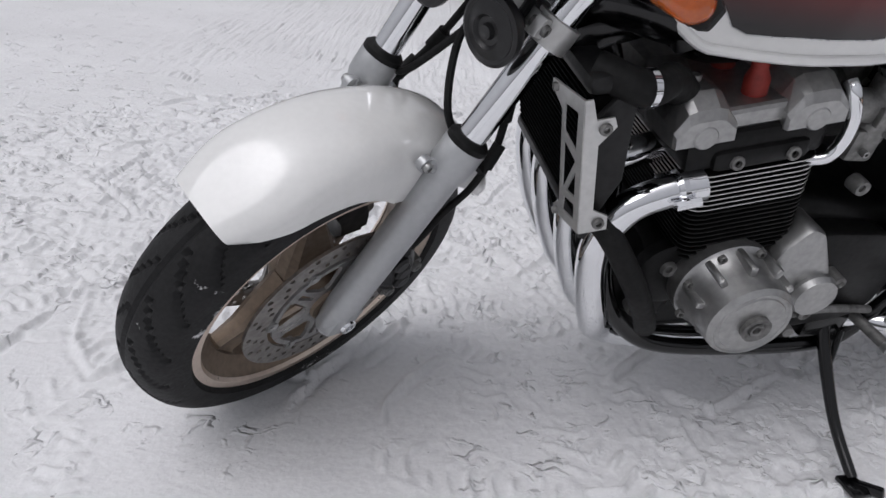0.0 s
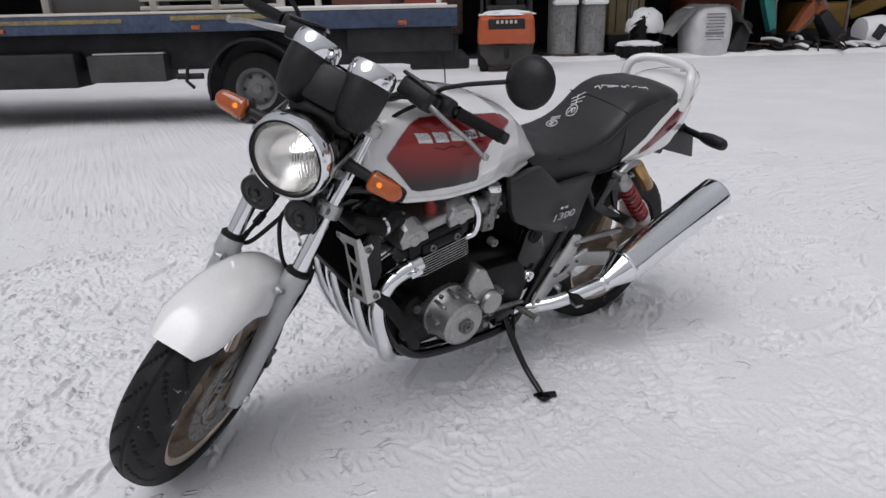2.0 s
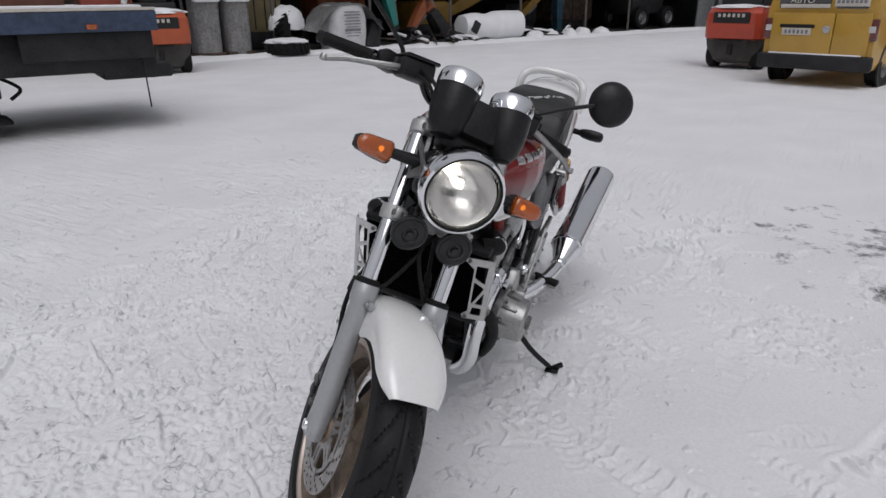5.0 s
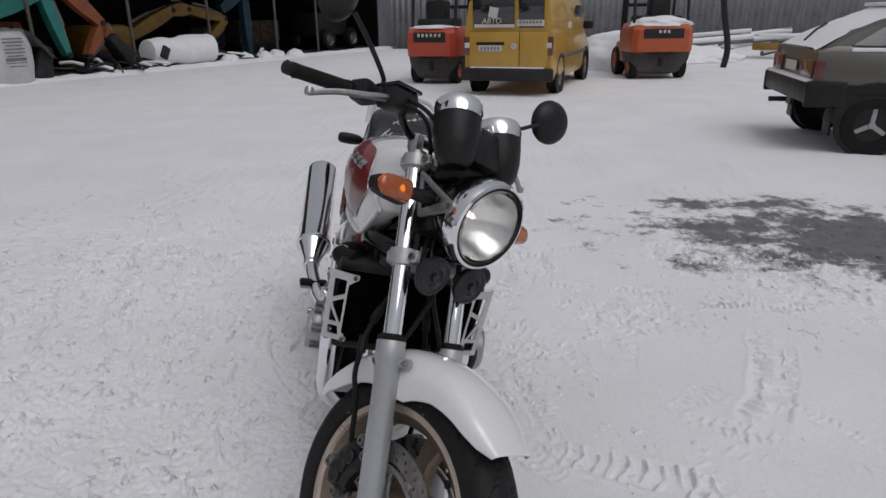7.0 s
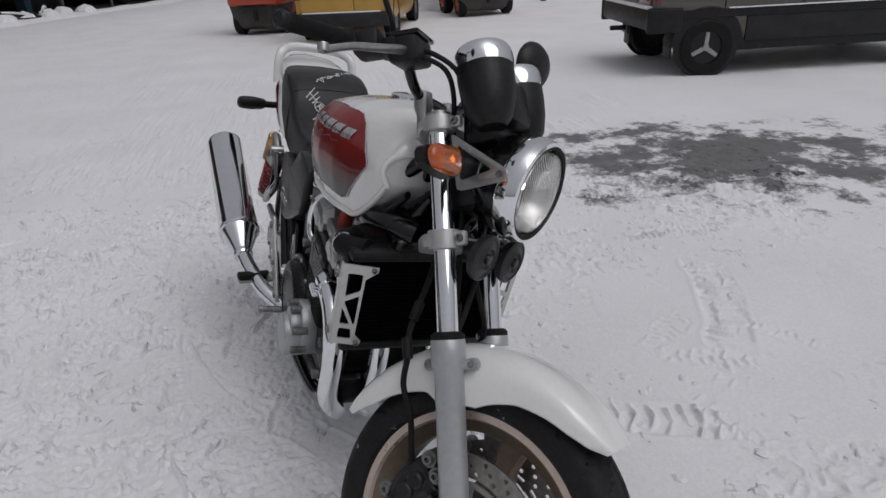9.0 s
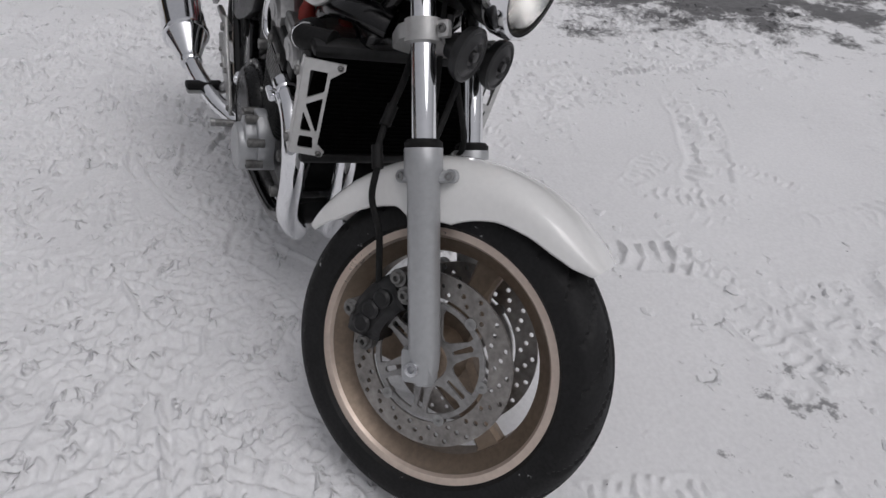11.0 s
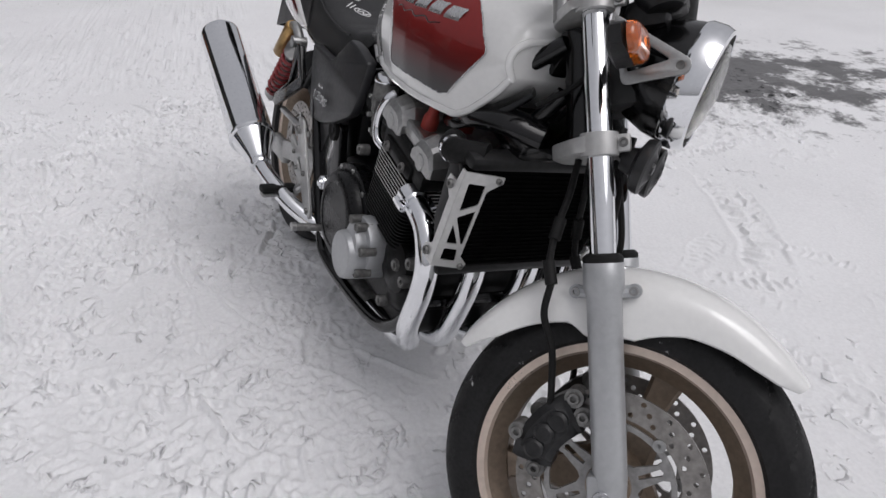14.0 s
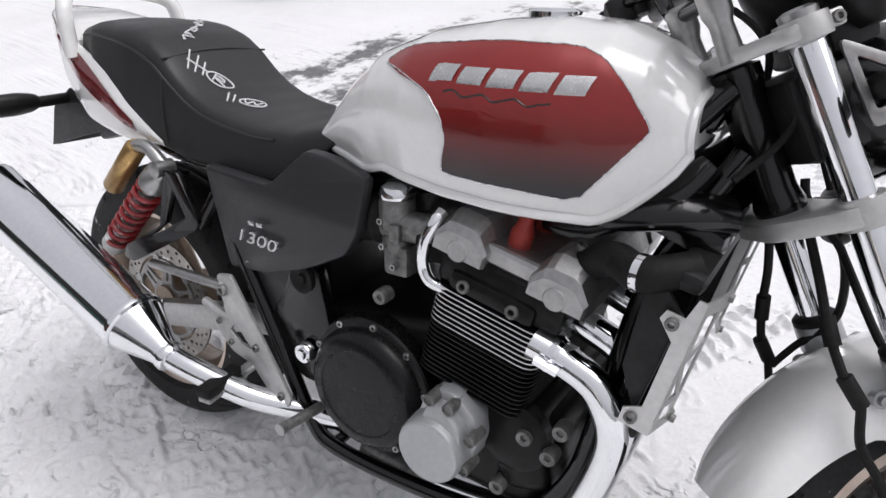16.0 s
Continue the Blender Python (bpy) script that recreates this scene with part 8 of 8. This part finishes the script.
# handlebar and controls
bar = [(-0.02, 0.0, 1.185), (-0.02, 0.06, 1.187), (-0.012, 0.10, 1.20), (-0.005, 0.14, 1.238), (-0.02, 0.18, 1.252), (-0.05, 0.27, 1.244), (-0.088, 0.378, 1.244)]
bm = bmesh.new()
tube(bm, [(x, -y, z) for x, y, z in reversed(bar[1:])] + bar, 0.011, 14)
hb = part("handlebar", bm, BLACK_GLOSS, bike, "black handlebar turned to left lock", STEER)
for sy in (-1, 1):
    bm = bmesh.new()
    tube(bm, [(-0.047, sy * 0.262, 1.244), (-0.052, sy * 0.275, 1.244), (-0.083, sy * 0.37, 1.244), (-0.09, sy * 0.384, 1.244)], [0.019, 0.0165, 0.0165, 0.0185], 18)
    part("grip", bm, RUBBER, hb, "black rubber grip", STEER)
    bm = bmesh.new()
    lathe(bm, [(0.004, 0), (0.016, 0.0), (0.016, sy * 0.014), (0.011, sy * 0.018), (0.004, sy * 0.018)], 20, "y", (-0.09, sy * 0.39, 1.244))
    part("bar_end", bm, BLACK, hb, xf=STEER)
    bm = bmesh.new()
    box(bm, (0.055, 0.06, 0.05), (-0.03, sy * 0.225, 1.244), 0.012, (0, 0, sy * -15))
    box(bm, (0.05, 0.05, 0.03), (0.0, sy * 0.20, 1.238), 0.008)
    part("switch_housing", bm, BLACK, hb, "black switch housing", STEER)
    bm = bmesh.new()
    box(bm, (0.062, 0.095, 0.05), (0.022, sy * 0.165, 1.236), 0.010, (-8 * sy, 0, sy * -12))
    res = part("fluid_reservoir", bm, BLACK, hb, "black fluid reservoir", STEER)
    bm = bmesh.new()
    box(bm, (0.066, 0.099, 0.010), (0.024, sy * 0.165, 1.264), 0.003, (-8 * sy, 0, sy * -12))
    part("reservoir_lid", bm, BLACK_GLOSS, hb, xf=STEER)
    bm = bmesh.new()
    tube(bm, [(0.02, sy * 0.175, 1.232), (0.035, sy * 0.215, 1.222), (0.028, sy * 0.27, 1.208), (0.01, sy * 0.33, 1.195), (-0.01, sy * 0.378, 1.178)], [0.011, 0.010, 0.0085, 0.0075, 0.0075], 12, flat=0.7)
    lathe(bm, [(0.002, 1.17), (0.0095, 1.172), (0.0105, 1.179), (0.0095, 1.186), (0.002, 1.188)], 14, "z", (-0.012, sy * 0.384, 0))
    part("lever", bm, ALLOY, hb, "alloy brake lever" if sy < 0 else "alloy clutch lever", STEER)
    # mirror
    eye = Vector((0.06, sy * 0.40, 1.383))
    bm = bmesh.new()
    tube(bm, [(0.005, sy * 0.205, 1.255), (0.014, sy * 0.21, 1.275), (0.03, sy * 0.26, 1.31), (0.045, sy * 0.31, 1.338), (0.055, sy * 0.35, 1.36)], 0.0058, 10)
    mr = part("mirror", bm, BLACK, bike, "round black rear-view mirror on a thin stalk", STEER)
    look_back = frame_to(eye, (0.3, sy * 0.95, 0.0), (0.25, 0, 0.95))
    bm = bmesh.new()
    lathe(bm, [(0.003, 0.026), (0.028, 0.023), (0.051, 0.014), (0.062, 0.002), (0.0645, -0.006), (0.061, -0.009), (0.003, -0.009)], 40, "z")
    part("mirror_shell", bm, BLACK, mr, "round black shell", STEER @ look_back @ Matrix.Rotation(radians(0 if sy > 0 else 180), 4, "X"))
    bm = bmesh.new()
    lathe(bm, [(0.002, -0.0092), (0.059, -0.0092), (0.059, -0.0105), (0.002, -0.0105)], 40, "z")
    part("mirror_glass", bm, CHROME, mr, "mirror glass", STEER @ look_back @ Matrix.Rotation(radians(0 if sy > 0 else 180), 4, "X"))
    # brake caliper and hose
    bm = bmesh.new()
    rows = []
    for k in range(13):
        a = radians(112 + 52 * k / 12)
        wide = 0.034 if 1 < k < 11 else 0.026
        r0, r1 = 0.094, 0.162
        rows.append([Vector((r * math.cos(a), sy * (0.064 + dy), r * math.sin(a))) for r, dy in ((r0, -wide), (r1 - 0.01, -wide), (r1, -wide * 0.6), (r1, wide * 0.7), (r1 - 0.012, wide), (r0 + 0.012, wide), (r0, wide * 0.7))])
    rings(bm, rows)
    cal = part("brake_caliper", bm, CALIPER, bike, "black multi-piston brake caliper", FRONT)
    for k in range(3):
        a = radians(124 + 14 * k)
        bm = bmesh.new()
        lathe(bm, [(0.004, 0.03), (0.017, 0.03), (0.017, 0.04), (0.012, 0.044), (0.004, 0.044)], 20, "y", (0, 0, 0))
        for v in bm.verts:
            v.co.y *= sy
        part("piston_cover", bm, CALIPER, cal, xf=FRONT @ Matrix.Translation((0.128 * math.cos(a), sy * 0.062, 0.128 * math.sin(a))))
    for a, r in ((106, 0.118), (168, 0.118), (108, 0.15), (150, 0.165)):
        bm = bmesh.new()
        bolt(bm, (r * math.cos(radians(a)), sy * 0.09, r * math.sin(radians(a))), (0, sy, 0), 0.0105, 0.008)
        lathe(bm, [(0.006, sy * 0.05), (0.016, sy * 0.05), (0.016, sy * 0.089), (0.006, sy * 0.089)], 16, "y", (r * math.cos(radians(a)), 0, r * math.sin(radians(a))))
        part("caliper_bolt", bm, ALLOY_DULL, cal, xf=FRONT)
    for k in range(5):
        a = radians(146 + 2.6 * k)
        bm = bmesh.new()
        box(bm, (0.010, 0.0012, 0.003), (0, 0, 0))
        part("caliper_mark", bm, WHITE_MARK, cal, xf=FRONT @ Matrix.Translation((0.132 * math.cos(a), sy * 0.0985, 0.132 * math.sin(a))) @ Matrix.Rotation(-a, 4, "Y"))
    bm = bmesh.new()
    tube(bm, [(0.0, sy * 0.05, 0.86), (-0.015, sy * 0.065, 0.80), (-0.035, sy * 0.085, 0.74), (-0.045, sy * 0.105, 0.68), (-0.04, sy * 0.112, 0.655), (-0.055, sy * 0.108, 0.60), (-0.045, sy * 0.102, 0.54), (-0.05, sy * 0.095, 0.47), (-0.055, sy * 0.088, 0.44)], 0.0062, 10)
    hz = part("brake_hose", bm, RUBBER, bike, "black rubber brake hose", STEER)
    for p, q in (((-0.045, 0.105, 0.69), (-0.04, 0.112, 0.65)), ((-0.028, 0.078, 0.76), (-0.038, 0.09, 0.725))):
        bm = bmesh.new()
        tube(bm, [(p[0], sy * p[1], p[2]), (q[0], sy * q[1], q[2])], 0.0105, 12)
        part("hose_sleeve", bm, RUBBER, hz, xf=STEER)
bm = bmesh.new()
tube(bm, [(0.06, 0.0, 0.80), (0.04, -0.05, 0.70), (0.03, -0.085, 0.675)], 0.006, 8)
tube(bm, [(0.05, 0.03, 0.86), (0.06, 0.0, 0.80), (0.05, 0.05, 0.70), (0.0, 0.10, 0.66), (-0.04, 0.11, 0.64)], 0.006, 8)
part("brake_line", bm, RUBBER, bike, "black brake line between the fork legs", STEER)
for pts in ([(0.0, 0.2, 1.235), (0.06, 0.12, 1.20), (0.07, 0.03, 1.10), (0.0, 0.03, 1.0), (-0.06, 0.06, 0.95)], [(0.0, -0.2, 1.235), (0.08, -0.13, 1.20), (0.06, -0.07, 1.10), (0.02, -0.06, 1.0), (-0.07, -0.05, 0.96)], [(0.03, -0.17, 1.25), (0.10, -0.11, 1.19), (0.07, -0.04, 1.05), (0.05, -0.04, 0.90)], [(0.02, 0.19, 1.23), (0.0, 0.13, 1.16), (-0.03, 0.09, 1.06), (-0.10, 0.07, 0.97)]):
    bm = bmesh.new()
    tube(bm, pts, 0.0052, 8)
    part("control_cable", bm, RUBBER, bike, "black control cable", STEER)
bm = bmesh.new()
box(bm, (0.10, 0.15, 0.12), (0.07, 0, 1.0), 0.02)
part("wiring_cover", bm, BLACK, bike, "black cover behind the headlight", STEER)

# ---- marks on tank and seat ----
for side in (-1, 1):
    for k in range(5):
        x = 0.712 + 0.0445 * k
        rows = []
        bm = bmesh.new()
        zc = 0.963 - 0.010 * k / 4
        for j in range(5):
            xx = x + 0.037 * j / 4
            rows.append([Vector((xx + s * 0.006, side * (tank_side(xx, zc + s * 0.0155) + d), zc + s * 0.0155)) for s, d in ((-1, 0.0015), (-0.3, 0.0055), (0.3, 0.0055), (1, 0.0015))])
        rings(bm, rows, closed_u=False, cap=False)
        part("tank_badge", bm, SILVER_BADGE, tank, "raised silver badge")
    bm = bmesh.new()
    pts = [(0.735 + 0.15 * j / 10, 0.938 - 0.008 * j / 10 + 0.004 * math.sin(j * 2.1)) for j in range(11)]
    tube(bm, [(x, side * (tank_side(x, z) + 0.0022), z) for x, z in pts], 0.0016, 6)
    part("tank_script", bm, BLACK_GLOSS, tank, "thin dark script line")
bm = bmesh.new()
lathe(bm, [(0.004, 0), (0.042, 0.0), (0.042, 0.008), (0.036, 0.012), (0.004, 0.012)], 32, "z", (0.80, 0, 1.031))
part("fuel_cap", bm, CHROME, tank, "chrome fuel filler cap")


def on_seat(x, y):
    zt, zb, w = interp(x, SEAT_TOP), interp(x, SEAT_LOW), interp(x, SEAT_WIDE)
    t = abs(y) / w
    return interp(t, [(0, zt), (0.5, zt - 0.003), (0.8, zt - 0.010), (0.915, zt - 0.14 * (zt - zb) - 0.012)]) + 0.0018


def seat_mark(cx, cy, strokes):
    for line in strokes:
        pts = []
        for u, v in line:
            x, y = cx + 0.87 * u - 0.5 * v, cy + 0.5 * u + 0.87 * v
            pts.append((x, y, on_seat(x, y)))
        bm = bmesh.new()
        tube(bm, pts, 0.0019, 6, per=4)
        part("ink_stroke", bm, WHITE_MARK, seat, "white marker stroke")


oval = [(0.026 * math.cos(a), 0.017 * math.sin(a)) for a in np.linspace(0, 6.6, 16)]
seat_mark(0.19, -0.052, [oval, [(-0.018, 0.008), (-0.010, -0.008), (0.0, 0.006), (0.008, -0.008), (0.017, 0.008)], [(-0.052, 0.016), (-0.046, -0.016)], [(-0.040, 0.016), (-0.035, -0.014)]])
seat_mark(0.10, -0.052, [oval, [(-0.012, 0.010), (-0.012, -0.010)], [(-0.012, 0.008), (0.004, 0.008), (0.006, 0.0), (-0.01, 0.0), (0.012, -0.012)], [(-0.066, 0.024), (-0.056, -0.02)], [(-0.050, 0.026), (-0.044, -0.016)], [(-0.064, 0.0), (-0.026, 0.004)], [(-0.036, 0.022), (-0.03, -0.014)]])
rng = random.Random(4)
for k in range(9):
    cx, cy = 0.0 - 0.013 * k, -0.04 + 0.016 * k
    seat_mark(cx, cy, [[(rng.uniform(-0.011, 0.011), rng.uniform(-0.016, 0.016)) for j in range(4)]])
# seat piping
for side in (-1, 1):
    bm = bmesh.new()
    pts = []
    for x in np.linspace(0.33, -0.26, 14):
        zt, zb, w = interp(x, SEAT_TOP), interp(x, SEAT_LOW), interp(x, SEAT_WIDE)
        pts.append((x, side * 0.922 * w, zt - 0.14 * (zt - zb) - 0.012))
    tube(bm, pts, 0.0028, 8)
    part("seat_piping", bm, VINYL, seat)
    bm = bmesh.new()
    zt, zb, w = interp(0.03, SEAT_TOP), interp(0.03, SEAT_LOW), interp(0.03, SEAT_WIDE)
    tube(bm, [(0.034, side * 0.90 * w, zt - 0.14 * (zt - zb) - 0.008), (0.036, side * 0.975 * w, zb + 0.42 * (zt - zb)), (0.045, side * 1.002 * w, zb + 0.1 * (zt - zb)), (0.05, side * 0.97 * w, zb + 0.012)], 0.0025, 8)
    part("seat_seam", bm, VINYL, seat, "stitched seam at the step of the seat")
bm = bmesh.new()
wz = [(y, interp(0.034, SEAT_TOP) - (0.010 * min(abs(y) / 0.12, 1) ** 2) + 0.0005) for y in np.linspace(-0.135, 0.135, 15)]
tube(bm, [(0.034, y, z) for y, z in wz], 0.0022, 8)
part("seat_seam", bm, VINYL, seat, "stitched seam across the seat")
